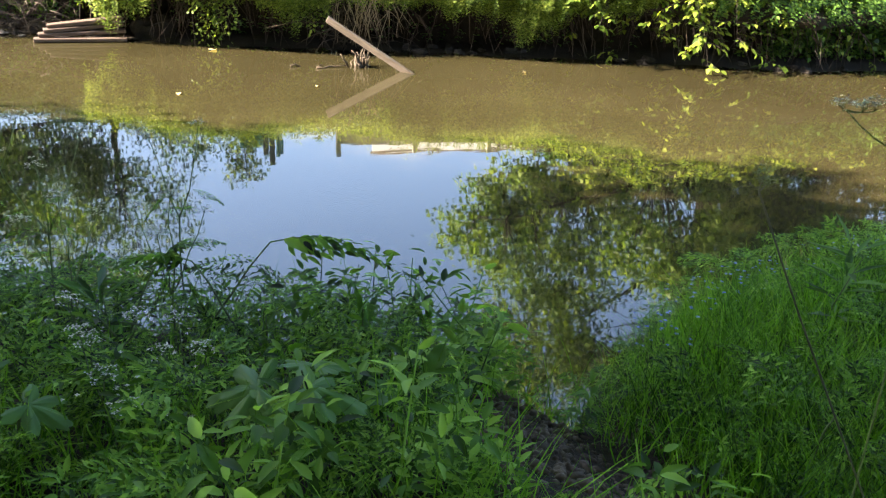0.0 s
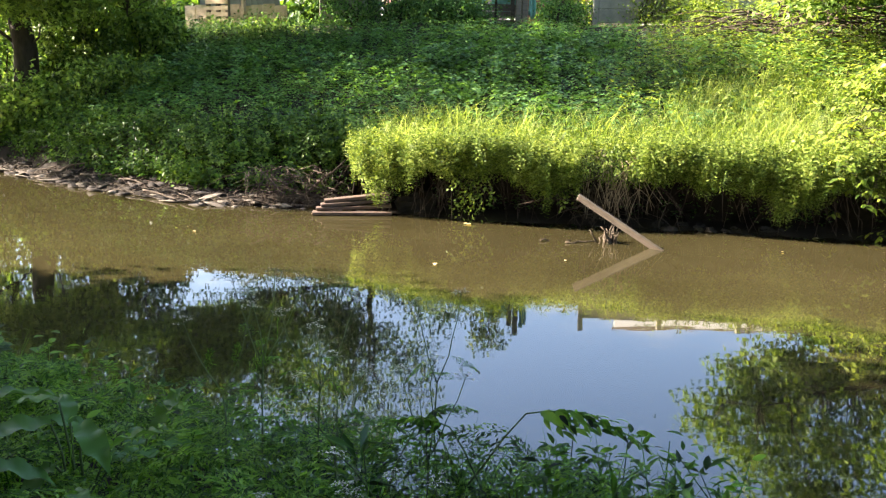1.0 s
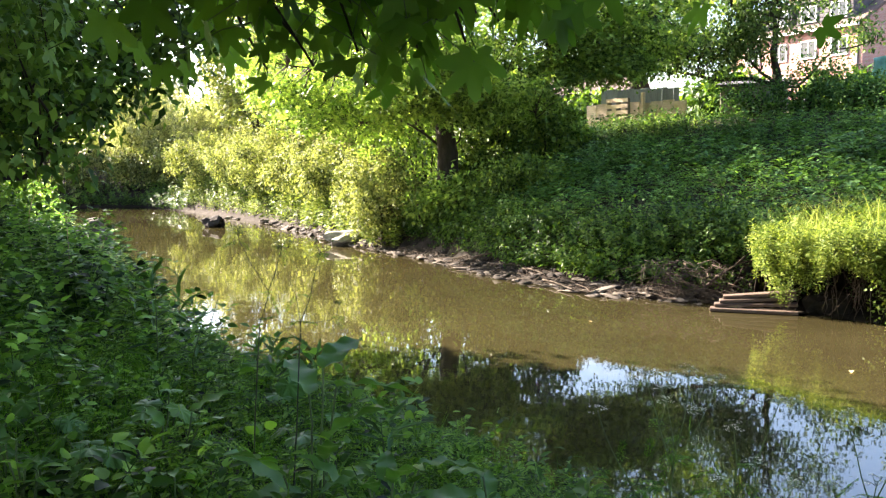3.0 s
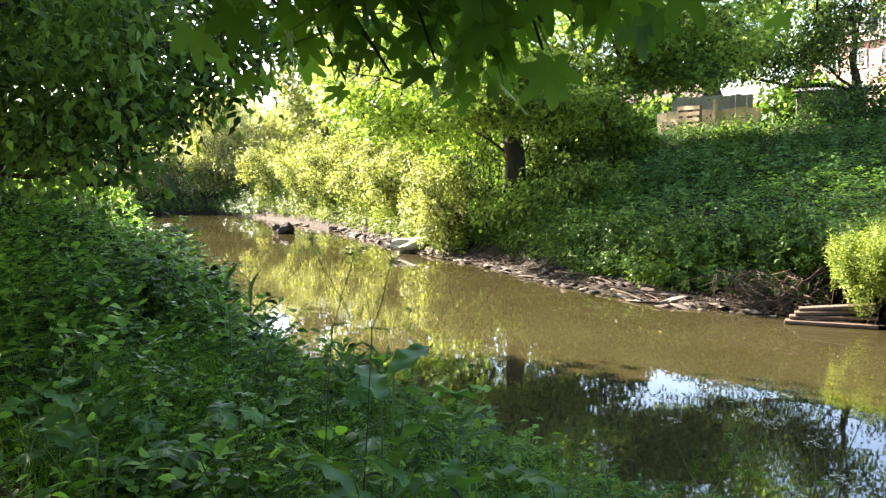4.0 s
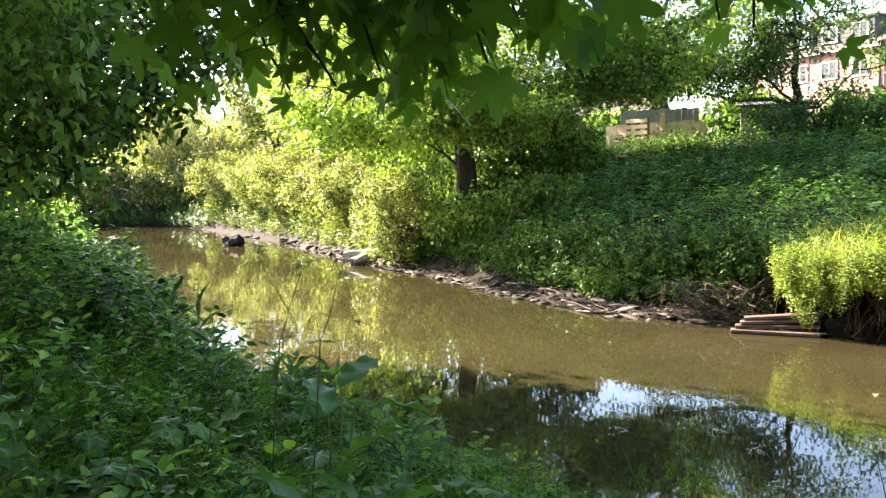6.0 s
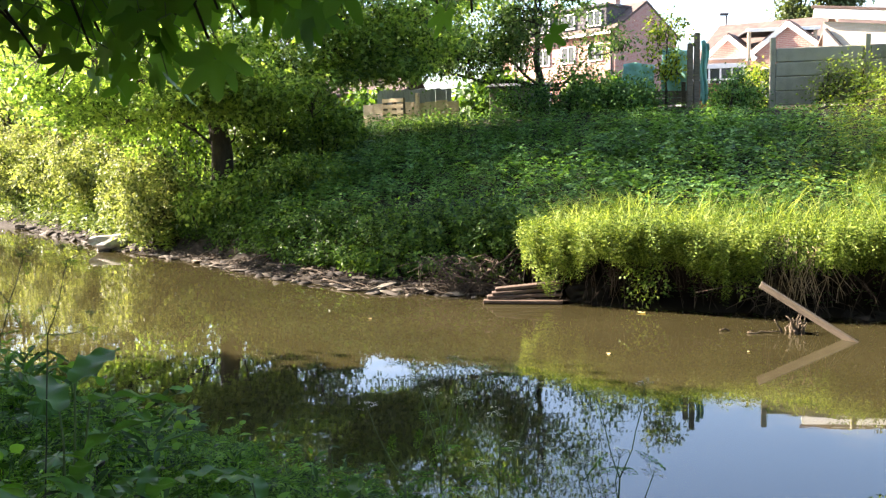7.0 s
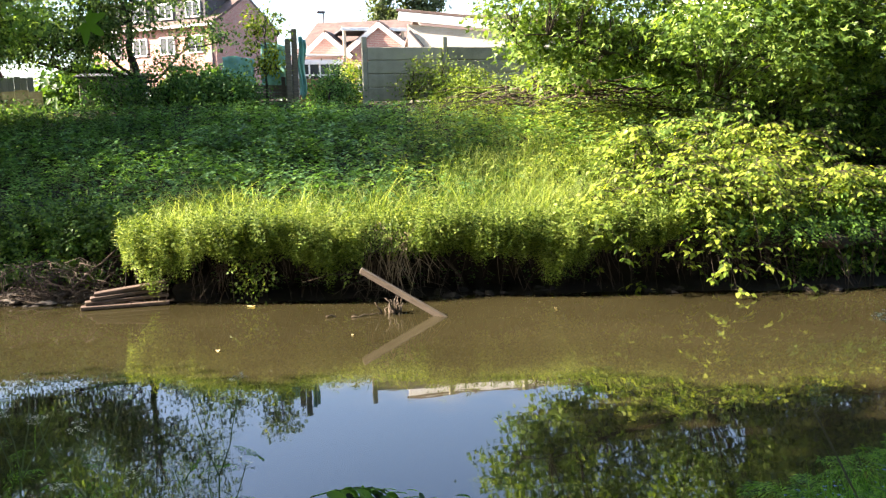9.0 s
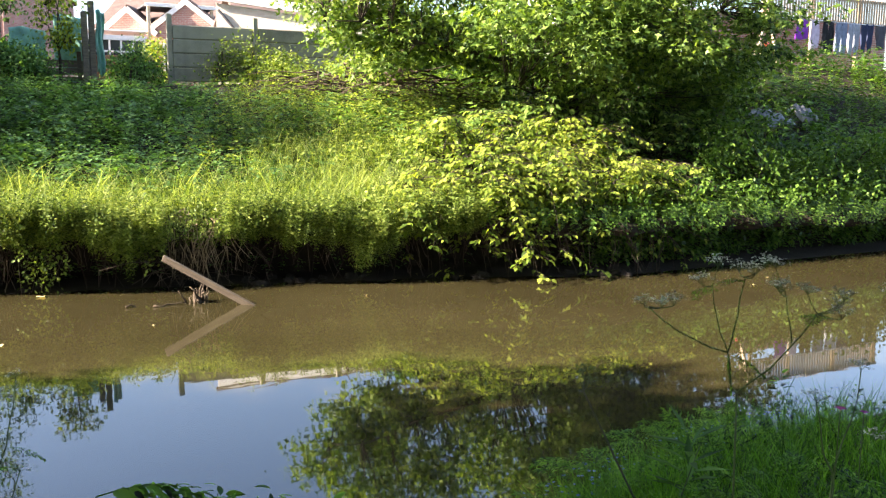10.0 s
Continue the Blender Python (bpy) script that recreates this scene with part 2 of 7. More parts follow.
DEADLEAF = leaf_material("dead_leaf", (0.28, 0.22, 0.1), (0.45, 0.37, 0.18), (0.6, 0.52, 0.3), 0.2, 0.6)


# ---- mesh tools ----
rng = np.random.default_rng(7)


def np_mesh(name, verts, faces, smooth=False):
    verts, faces = np.asarray(verts, np.float32), np.asarray(faces, np.int32)
    k = faces.shape[1]
    me = bpy.data.meshes.new(name)
    me.vertices.add(len(verts))
    me.vertices.foreach_set("co", verts.ravel())
    me.loops.add(faces.size)
    me.loops.foreach_set("vertex_index", faces.ravel())
    me.polygons.add(len(faces))
    me.polygons.foreach_set("loop_start", np.arange(0, faces.size, k, dtype=np.int32))
    if smooth:
        me.polygons.foreach_set("use_smooth", np.ones(len(faces), bool))
    me.update(calc_edges=True)
    return me


class Bag:
    """Gathers triangles for one mesh."""

    def __init__(self):
        self.v, self.f, self.n = [], [], 0

    def add(self, v, f):
        v, f = np.asarray(v, float), np.asarray(f, int)
        if len(v):
            self.v.append(v)
            self.f.append(f + self.n)
            self.n += len(v)
        return self

    def mesh(self, name, origin=(0, 0, 0), smooth=False):
        return np_mesh(name, np.concatenate(self.v) - np.asarray(origin), np.concatenate(self.f), smooth)


def thing(name, place, label, category, group=""):
    e = new(name)
    e.empty_display_size = 0.1
    e.location = place
    return tagged(e, label, category, group)


def part(name, data, mat, parent=None, label=""):
    if isinstance(data, bmesh.types.BMesh):
        me = bpy.data.meshes.new(name)
        data.to_mesh(me)
        data.free()
        data = me
    ob = new(name, data)
    if mat is not None and not data.materials:
        data.materials.append(mat)
    if parent is not None:
        ob.parent = parent
    return tagged(ob, label)


def stuff(name, bag, mat, label, category):
    ob = part(name, bag.mesh(name), mat)
    return tagged(ob, label, category, "", "stuff")


def unit(v):
    return v / (np.linalg.norm(v, axis=-1, keepdims=True) + 1e-9)


def frames(along, normal):
    """Turns with x along a leaf and z on its upper side."""
    x = unit(along)
    z = unit(normal - (normal * x).sum(-1, keepdims=True) * x)
    return np.stack([x, np.cross(z, x), z], -1)


def spin(n, gen=rng):
    a = gen.uniform(0, 2 * np.pi, n)
    r = np.zeros((n, 3, 3))
    r[:, 0, 0] = r[:, 1, 1] = np.cos(a)
    r[:, 0, 1], r[:, 1, 0], r[:, 2, 2] = -np.sin(a), np.sin(a), 1
    return r


def lean(n, amount, gen=rng, way=None):
    """Turns that tip upright things by about amount radians, at random or towards way."""
    d = gen.normal(0, amount, (n, 2))
    if way is not None:
        d += np.asarray(way)
    up = unit(np.column_stack([d, np.ones(n)]))
    side = unit(np.cross(np.array([0, 1.0, 0]), up))
    return np.stack([side, np.cross(up, side), up], -1)


def scatter(template, place, turn, size):
    v, f = template
    size = np.asarray(size, float).reshape(-1, 1, 1) if np.ndim(size) < 2 else np.asarray(size, float)[:, None, :]
    w = np.einsum("nij,nkj->nki", turn, v[None] * size) + place[:, None, :]
    g = f[None] + (np.arange(len(place)) * len(v))[:, None, None]
    return w.reshape(-1, 3), g.reshape(-1, f.shape[1])


def tube(points, radii, sides=5):
    p, r = np.asarray(points, float), np.broadcast_to(np.asarray(radii, float), (len(points),))
    t = unit(np.gradient(p, axis=0))
    ref = np.where(np.abs(t[:, 2:3]) > 0.9, [[1.0, 0, 0]], [[0, 0, 1.0]])
    a = unit(np.cross(t, ref))
    b = np.cross(t, a)
    an = np.linspace(0, 2 * np.pi, sides, endpoint=False)
    v = p[:, None] + r[:, None, None] * (np.cos(an)[None, :, None] * a[:, None] + np.sin(an)[None, :, None] * b[:, None])
    f = []
    for i in range(len(p) - 1):
        for j in range(sides):
            q = (i * sides + j, i * sides + (j + 1) % sides, (i + 1) * sides + (j + 1) % sides, (i + 1) * sides + j)
            f += [(q[0], q[1], q[2]), (q[0], q[2], q[3])]
    v = np.concatenate([v.reshape(-1, 3), p[:1], p[-1:]])
    m = len(p) * sides
    last = (len(p) - 1) * sides
    for j in range(sides):
        f += [(m, (j + 1) % sides, j), (m + 1, last + j, last + (j + 1) % sides)]
    return v, np.array(f)


def bend(a, b, n=6, sag=0.0, wob=0.0, gen=rng):
    """A line from a to b that sags (or, minus, rises) in the middle and wanders."""
    s = np.linspace(0, 1, n)[:, None]
    p = np.asarray(a)[None] * (1 - s) + np.asarray(b)[None] * s
    p[:, 2] -= sag * 4 * (s * (1 - s))[:, 0]
    if wob:
        w = np.cumsum(gen.normal(0, wob, (n, 3)), 0)
        p += w - w[:1] * (1 - s) - w[-1:] * s
    return p


# leaf shapes, one long along x
LEAF2 = (np.array([[0, 0, 0], [0.42, 0.3, 0.05], [1, 0, -0.1], [0.42, -0.3, 0.05]]), np.array([[0, 2, 1], [0, 3, 2]]))
LEAF6 = (np.array([[0, 0, 0], [0.36, 0.27, 0.06], [1, 0, -0.2], [0.36, -0.27, 0.06], [0.5, 0, -0.01]]), np.array([[0, 4, 1], [1, 4, 2], [2, 4, 3], [3, 4, 0]]))
HEART = (np.array([[0.05, 0, 0], [-0.08, 0.22, 0.03], [0.2, 0.4, 0.06], [0.6, 0.28, 0.02], [1, 0, -0.16], [0.6, -0.28, 0.02], [0.2, -0.4, 0.06], [-0.08, -0.22, 0.03], [0.4, 0, -0.02]]),
         np.array([[0, 8, 1], [1, 8, 2], [2, 8, 3], [3, 8, 4], [4, 8, 5], [5, 8, 6], [6, 8, 7], [7, 8, 0]]))
LANCE = (np.array([[0, 0, 0], [0.16, 0.13, 0.04], [0.42, 0.18, 0.04], [0.75, 0.11, -0.05], [1, 0, -0.2], [0.75, -0.11, -0.05], [0.42, -0.18, 0.04], [0.16, -0.13, 0.04], [0.45, 0, -0.02]]),
         np.array([[0, 8, 1], [1, 8, 2], [2, 8, 3], [3, 8, 4], [4, 8, 5], [5, 8, 6], [6, 8, 7], [7, 8, 0]]))
ROUND = (np.array([[0, 0, 0], [0.12, 0.2, 0.04], [0.4, 0.31, 0.05], [0.74, 0.19, -0.03], [1, 0, -0.16], [0.74, -0.19, -0.03], [0.4, -0.31, 0.05], [0.12, -0.2, 0.04], [0.45, 0, -0.02]]), LANCE[1])
LANCE2 = (np.array([[0, 0, 0], [0.4, 0.17, 0.04], [1, 0, -0.15], [0.4, -0.17, 0.04]]), np.array([[0, 2, 1], [0, 3, 2]]))
SLIM = (np.array([[0, 0, 0], [0.45, 0.09, 0.02], [1, 0, -0.1], [0.45, -0.09, 0.02]]), np.array([[0, 2, 1], [0, 3, 2]]))


def lobed(angles, reach, droop=0.12):
    """A palmate leaf as a fan from near its base."""
    a, r = np.radians(angles), np.asarray(reach)
    rim = np.column_stack([r * np.cos(a) + 0.12, r * np.sin(a), -droop * r ** 2 + 0.04 * np.cos(a * 6)])
    v = np.vstack([[0.12, 0, 0.0], rim])
    n = len(rim)
    return v, np.array([[0, i, i + 1] for i in range(1, n)])


MAPLE = lobed([-160, -130, -112, -95, -78, -62, -50, -38, -25, -12, -6, 0, 6, 12, 25, 38, 50, 62, 78, 95, 112, 130, 160],
              [0.16, 0.34, 0.5, 0.36, 0.42, 0.66, 0.78, 0.62, 0.36, 0.62, 0.8, 0.9, 0.8, 0.62, 0.36, 0.62, 0.78, 0.66, 0.42, 0.36, 0.5, 0.34, 0.16])
MAPLE_FAR = lobed([-68, -28, 0, 28, 68], [0.66, 0.36, 0.88, 0.36, 0.66])


def blade(segments=3, width=0.012, curl=0.35):
    """A grass blade one high that bows over along x."""
    s = np.linspace(0, 1, segments + 1)
    x, z, w = curl * s ** 2, s * (1 - 0.25 * curl * s), width * (1 - s ** 1.5)
    v, f = [], []
    for i in range(segments):
        v += [[x[i], -w[i], z[i]], [x[i], w[i], z[i]]]
    v.append([x[-1], 0, z[-1]])
    for i in range(segments - 1):
        a = 2 * i
        f += [[a, a + 1, a + 3], [a, a + 3, a + 2]]
    a = 2 * (segments - 1)
    f.append([a, a + 1, a + 2])
    return np.array(v), np.array(f)


def herb(seed, levels, leaf, length, height, per=4, droop=0.3, top=0.45, stem=0.004):
    """An upright herb: whorls of leaves up a stem."""
    g = np.random.default_rng(seed)
    bag = Bag()
    if stem:
        bag.add(*tube([[0, 0, 0], [g.normal(0, 0.02), g.normal(0, 0.02), height * 0.5], [g.normal(0, 0.04), g.normal(0, 0.04), height]], [stem, stem * 0.8, stem * 0.4], 3))
    for i in range(levels):
        s = 0.22 + 0.78 * i / max(1, levels - 1)
        a = g.uniform(0, 6.28) + np.arange(per) * 6.283 / per + g.normal(0, 0.25, per)
        up = g.normal(-droop + 0.5 * s, 0.2, per)
        d = np.column_stack([np.cos(a), np.sin(a), up])
        size = length * (top + (1 - top) * math.sin(math.pi * min(1, 0.25 + 0.62 * (1 - s) + 0.1))) * g.uniform(0.75, 1.2, per)
        nrm = np.column_stack([-0.3 * np.cos(a), -0.3 * np.sin(a), np.ones(per)]) + g.normal(0, 0.25, (per, 3))
        pos = np.column_stack([0.015 * np.cos(a), 0.015 * np.sin(a), np.full(per, s * height) + g.normal(0, 0.02, per)])
        bag.add(*scatter(leaf, pos, frames(d, nrm), size))
    return np.concatenate(bag.v), np.concatenate(bag.f)


def plant_out(bag, kinds, x, y, z, size, tip=0.12, way=None):
    pick = rng.integers(0, len(kinds), len(x))
    pts = np.column_stack([x, y, z])
    size = np.broadcast_to(size, (len(x),))
    w = None if way is None else np.broadcast_to(np.asarray(way), (len(x), 2))
    for k, kind in enumerate(kinds):
        m = pick == k
        if m.any():
            t = lean(m.sum(), tip, rng, None if w is None else w[m]) @ spin(m.sum())
            bag.add(*scatter(kind, pts[m], t, size[m]))


def clump(bag, leaf, centre, radii, n, size, upness=0.7, gen=rng):
    """A tuft of leaves about a centre: most on its outside, upper sides outward and up, tips hanging."""
    d = unit(gen.normal(0, 1, (n, 3)) + np.array([0, 0, 0.3]))
    o = d * gen.uniform(0.06, 1.25, (n, 1)) ** 0.55
    pos = np.asarray(centre) + o * np.asarray(radii) * (1 + 0.18 * np.sin(7 * d[:, :1] + 5 * d[:, 1:2]))
    nrm = unit(0.85 * d + np.array([0, 0, upness]) + gen.normal(0, 0.38, (n, 3)))
    along = gen.normal(0, 0.75, (n, 3)) + 0.7 * d + np.array([0, 0, -0.45])
    bag.add(*scatter(leaf, pos, frames(along, nrm), size * gen.uniform(0.65, 1.25, n)))


def rock_mesh(name, size, seed, cuts=2, rough=0.35):
    bm = bmesh.new()
    bmesh.ops.create_icosphere(bm, subdivisions=cuts, radius=1.0)
    g = np.random.default_rng(seed)
    off = Vector(g.uniform(-50, 50, 3))
    for v in bm.verts:
        k = 1 + rough * noise.noise(v.co * 1.3 + off) + 0.35 * rough * noise.noise(v.co * 3.7 + off)
        v.co = Vector((v.co.x * size[0] * k, v.co.y * size[1] * k, v.co.z * size[2] * k))
    me = bpy.data.meshes.new(name)
    bm.to_mesh(me)
    bm.free()
    return me


def slab(size, bevel=0.006, taper=0.0, seed=None):
    """A sawn piece, its edges eased, centred on its own middle."""
    bm = bmesh.new()
    bmesh.ops.create_cube(bm, size=1.0)
    for v in bm.verts:
        v.co = Vector((v.co.x * size[0], v.co.y * size[1] * (1 - taper * (v.co.x + 0.5)), v.co.z * size[2]))
    if bevel:
        bmesh.ops.bevel(bm, geom=bm.edges[:], offset=min(bevel, 0.42 * min(size)), segments=1, affect="EDGES")
    return bm


def piece(name, size, m, mat, parent, bevel=0.006, label="", taper=0.0):
    ob = part(name, slab(size, bevel, taper), mat, parent, label)
    ob.matrix_local = m
    return ob


# ---- the lie of the land ----
FAR_X = [-90, -45, -36, -32, -28.3, -22.9, -16.8, -12.9, -10.8, -7.6, -5.7, -3.2, -1.5, 0.6, 1.7, 3.2, 4.1, 5.7, 7.1, 8.5, 10.6, 14.2, 30, 90]
FAR_Y = [12, 23.0, 28.3, 30.4, 31.0, 28.0, 24.0, 20.6, 18.7, 16.5, 14.8, 13.2, 13.0, 12.1, 11.9, 11.6, 11.3, 10.9, 10.4, 9.95, 9.95, 9.9, 8.5, 5]
NEAR_X = [-90, -45, -36, -29, -22, -17, -14, -11.4, -7.4, -4.8, -3.0, -1.9, -0.9, 0.0, 0.5, 0.95, 1.25, 1.45, 1.55, 1.75, 2.1, 2.5, 3.3, 4.5, 6.0, 12, 90]
NEAR_Y = [4, 16, 21.5, 23.2, 20.4, 16.4, 13.6, 11.4, 8.3, 6.5, 5.6, 5.0, 4.5, 4.15, 3.95, 3.75, 3.45, 3.05, 2.9, 2.95, 3.35, 3.7, 4.0, 4.15, 4.1, 3.6, 1]


def far_edge(x):
    return np.interp(x, FAR_X, FAR_Y)


def near_edge(x):
    return np.interp(x, NEAR_X, NEAR_Y)


def wave(x, y):
    return 0.5 * np.sin(x * 0.9 + 1.3 * np.sin(y * 0.7)) + 0.3 * np.sin(y * 1.7 + x * 0.6 + 2) + 0.2 * np.sin(x * 3.1 - y * 2.3)


def height(x, y):
    """The ground: river bed, cut far bank with its slope and plateau, low near bank."""
    x, y = np.asarray(x, float), np.asarray(y, float)
    slant = np.interp(x, [-24, -12, -6, 0, 90], [0.75, 0.72, 0.85, 0.95, 0.98])
    d = (y - far_edge(x)) * slant
    shelf = np.interp(x, [-20, -12, -3.5, -1.2, 90], [0.35, 0.4, 0.95, 0.85, 0.85])
    lip = np.interp(x, [-30, -8, -2, 6, 12, 90], [0.9, 0.85, 0.95, 0.95, 0.8, 0.8])
    rise = np.interp(x, [-30, -9, -3, 4, 12, 19], [1.6, 1.85, 2.0, 2.0, 2.2, 3.1])
    s = np.clip(d / shelf, 0, 1)
    low = np.interp(x, [-3.5, -1.2], [0.16, 0.05])
    zf = low * s
    u = np.clip((d - shelf) / np.interp(x, [-3.5, -1.2], [0.42, 0.22]), 0, 1)
    zf = zf + (lip - low) * u ** 0.6
    w = np.clip((d - shelf - 0.42) / np.interp(x, [-9, -3, 2], [5.6, 6.4, 8.0]), 0, 1)
    zf = zf + rise * (w ** 0.9)
    zf = zf + 0.06 * wave(x, y) * np.clip(d - 0.4, 0, 1)
    e = near_edge(x) - y
    v = np.clip(e / 0.45, 0, 1)
    zn = 0.26 * v ** 0.8 + 0.42 * np.clip((e - 0.2) / 1.8, 0, 1) + 0.03 * wave(x * 1.7, y * 1.9) * v
    zn = zn + np.interp(x, [-40, -9, -5, 0], [0.5, 0.25, 0.1, 0]) * np.clip(e / 2.5, 0, 1)
    bed = -0.45 * np.clip(np.minimum(-d, -e) / 1.2, 0, 1) - 0.02
    return np.where(d > 0, zf, np.where(e > 0, zn, bed))


def bank_top(x, y):
    """The ground, or the turf that overhangs the cut bank."""
    x = np.asarray(x, float)
    d = y - far_edge(x)
    over = np.interp(x, [6, 9, 12], [0.92, 0.85, 0.78]) - 0.22 * np.clip((0.4 - d) / 0.35, 0, 1) ** 2 + 0.04 * wave(x * 1.3, y)
    return np.where((d > 0.05) & (x > -1.0), np.maximum(height(x, y), over), height(x, y))


def axis(parts):
    return np.unique(np.concatenate([np.linspace(a, b, n) for a, b, n in parts]).round(4))


gx = axis([(-1500, -120, 8), (-120, -40, 20), (-40, -14, 66), (-14, 12, 110), (12, 34, 44), (34, 120, 22), (120, 1500, 8)])
gy = axis([(-1500, -60, 7), (-60, -4, 20), (-4, 5, 60), (5, 16, 80), (16, 34, 50), (34, 120, 22), (120, 1500, 8)])
GX, GY = np.meshgrid(gx, gy)
GZ = height(GX, GY)
ix = np.arange(len(gx) * len(gy)).reshape(len(gy), len(gx))
quads = np.stack([ix[:-1, :-1], ix[:-1, 1:], ix[1:, 1:], ix[1:, :-1]], -1).reshape(-1, 4)
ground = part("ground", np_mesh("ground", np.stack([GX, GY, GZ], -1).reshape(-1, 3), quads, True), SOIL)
tagged(ground, "brown soil of both river banks under the plants", "ground", "", "structure")
river = part("water", np_mesh("water", [[-95, -2, 0], [95, -2, 0], [95, 48, 0], [-95, 48, 0]], [[0, 1, 2, 3]]), WATER)
tagged(river, "calm muddy brown river reflecting sky and trees", "river", "", "structure")

tx = np.linspace(-1.0, 24, 260)
rows_v = []
for dd, top in ((1.3, -0.06), (0.9, -0.03), (0.5, -0.03), (0.22, -0.04), (0.12, -0.14), (0.3, -0.26), (0.8, -0.34), (1.3, -0.5)):
    edge = dd + 0.09 * np.sin(tx * 2.7) * (dd < 0.4) + 0.06 * np.sin(tx * 7.1 + 1) * (dd < 0.6)
    ty = far_edge(tx) + edge
    rows_v.append(np.column_stack([tx, ty, bank_top(tx, far_edge(tx) + max(dd, 0.2)) + top + 0.03 * np.sin(tx * 5.3 + dd * 9)]))
tv = np.concatenate(rows_v)
ti = np.arange(len(tv)).reshape(8, 260)
tq = np.concatenate([np.stack([ti[:-1, :-1], ti[:-1, 1:], ti[1:, 1:], ti[1:, :-1]], -1).reshape(-1, 4), np.stack([ti[-1, :-1], ti[-1, 1:], ti[0, 1:], ti[0, :-1]], -1)])
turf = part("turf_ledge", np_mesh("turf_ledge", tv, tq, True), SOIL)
tagged(turf, "overhanging ledge of matted turf and roots on the cut bank", "bank", "", "structure")

# ---- herbs on the far slope ----
NETTLES = [herb(i, 4, LEAF2, 0.1, 0.42 + 0.05 * i, 4, 0.25, 0.5, 0) for i in range(6)]
BANKHERBS = [herb(20 + i, 4, LEAF2, 0.075, 0.52 + 0.06 * i, 4, 0.1, 0.5, 0) for i in range(6)]
BLADE_B = blade(3, 0.009, 0.65)


def region(n, x0, x1, d0, d1):
    """Random places of the far side, d metres in from the water's edge."""
    x = rng.uniform(x0, x1, n)
    y = far_edge(x) + rng.uniform(d0, d1, n)
    return x, y


bag = Bag()
x = np.concatenate([rng.uniform(-9, 9.5, 13500), rng.uniform(-14, -9, 800)])
# nettles thin out where the weeds in sunlit colour take over
x = x[rng.uniform(0, 1, len(x)) < np.interp(x, [3.0, 6.0], [1.0, 0.3])]
y = far_edge(x) + rng.uniform(0.75, 9.0, len(x))
plant_out(bag, NETTLES, x, y, height(x, y) - 0.12, rng.uniform(0.6, 1.1, len(x)) * (1 + 0.3 * wave(x * 1.1, y * 1.3)) * np.where(x < -2.5, np.interp(y - far_edge(x), [1.0, 2.5, 4.5, 6.0], [0.7, 0.95, 0.95, 0.62]), np.interp(y - far_edge(x), [1.0, 2.5, 6.5, 8.2], [0.7, 0.95, 1.0, 0.7])), 0.22)
x, y = region(2400, -14, 8, 9.0, 16.0)
plant_out(bag, NETTLES, x, y, height(x, y) - 0.1, rng.uniform(0.3, 0.6, len(x)) * np.where(x < -2.5, 0.85, 1.0), 0.22)
stuff("nettle_bed", bag, NETTLE, "dense green nettles and brambles covering the sloping bank", "nettles")

# the slope's nettles again in the dark leaf: sycamore shade as colour
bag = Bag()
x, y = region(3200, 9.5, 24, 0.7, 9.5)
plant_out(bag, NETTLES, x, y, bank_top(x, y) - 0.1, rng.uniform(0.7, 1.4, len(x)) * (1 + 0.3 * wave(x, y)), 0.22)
stuff("shaded_nettles", bag, DARKLEAF, "nettles under the sycamore, shade put into a dark leaf colour", "nettles")

# ---- bright growth on the lip of the far bank ----
bag = Bag()
x, y = region(3500, -0.9, 7.0, 0.15, 2.0)
plant_out(bag, BANKHERBS, x, y, bank_top(x, y) - 0.1, rng.uniform(0.28, 0.55, len(x)) * (1 + 0.3 * wave(x * 1.6, y * 2)), 0.25, (0, -0.1))
x, y = region(1600, -0.9, 5.6, 0.06, 0.3)
plant_out(bag, BANKHERBS, x, y, bank_top(x, y) * rng.uniform(0.68, 1.0, len(x)), rng.uniform(0.22, 0.55, len(x)) * (1 + 0.35 * wave(x * 2.1, y)), 0.35, (0, -0.9))
# slope weeds past the slanting shadow edge: sunlight put in as yellow-green leaf
x, y = region(4300, 3.0, 10.5, 1.8, 8.8)
keep = rng.uniform(0, 1, len(x)) < np.interp(x - 0.35 * (y - 13), [2.2, 4.0], [0.0, 1.0])
x, y = x[keep], y[keep]
plant_out(bag, BANKHERBS, x, y, height(x, y) - 0.05, rng.uniform(0.5, 1.05, len(x)) * (1 + 0.3 * wave(x * 1.2, y)), 0.2)
x, y = region(1800, -26, -9, 0.3, 1.3)
plant_out(bag, NETTLES, x, y, height(x, y) - 0.05, rng.uniform(0.7, 1.2, len(x)), 0.25, (0.2, -0.2))
stuff("bank_herbs", bag, BANKLEAF, "leafy weeds on the river bank, sunlight put into their yellow-green", "weeds")
bag = Bag()
gb = np.random.default_rng(91)
for k in range(430):
    cx = gb.uniform(-0.85, 6.0)
    if k < 180:
        cy = float(far_edge(cx)) + gb.uniform(0.1, 1.4)
        c = (cx, cy, float(bank_top(cx, cy)) + gb.uniform(0.0, 0.22))
    else:
        low = 0.6 + 0.2 * math.sin(cx * 2.3) + 0.12 * math.sin(cx * 5.9 + 1)
        if 2.2 < cx < 2.98:
            continue
        c = (cx, float(far_edge(cx)) + gb.uniform(0.0, 0.25), gb.uniform(low, 1.0))
    clump(bag, LANCE2, c, gb.uniform(0.12, 0.24) * np.array([1, 0.9, 0.9]), int(gb.uniform(60, 110)), 0.052, 0.8, gb)
UPHERBS = [herb(30 + i, 10, LANCE2, 0.062, 0.5 + 0.05 * i, 4, 0.0, 0.55, 0) for i in range(6)]
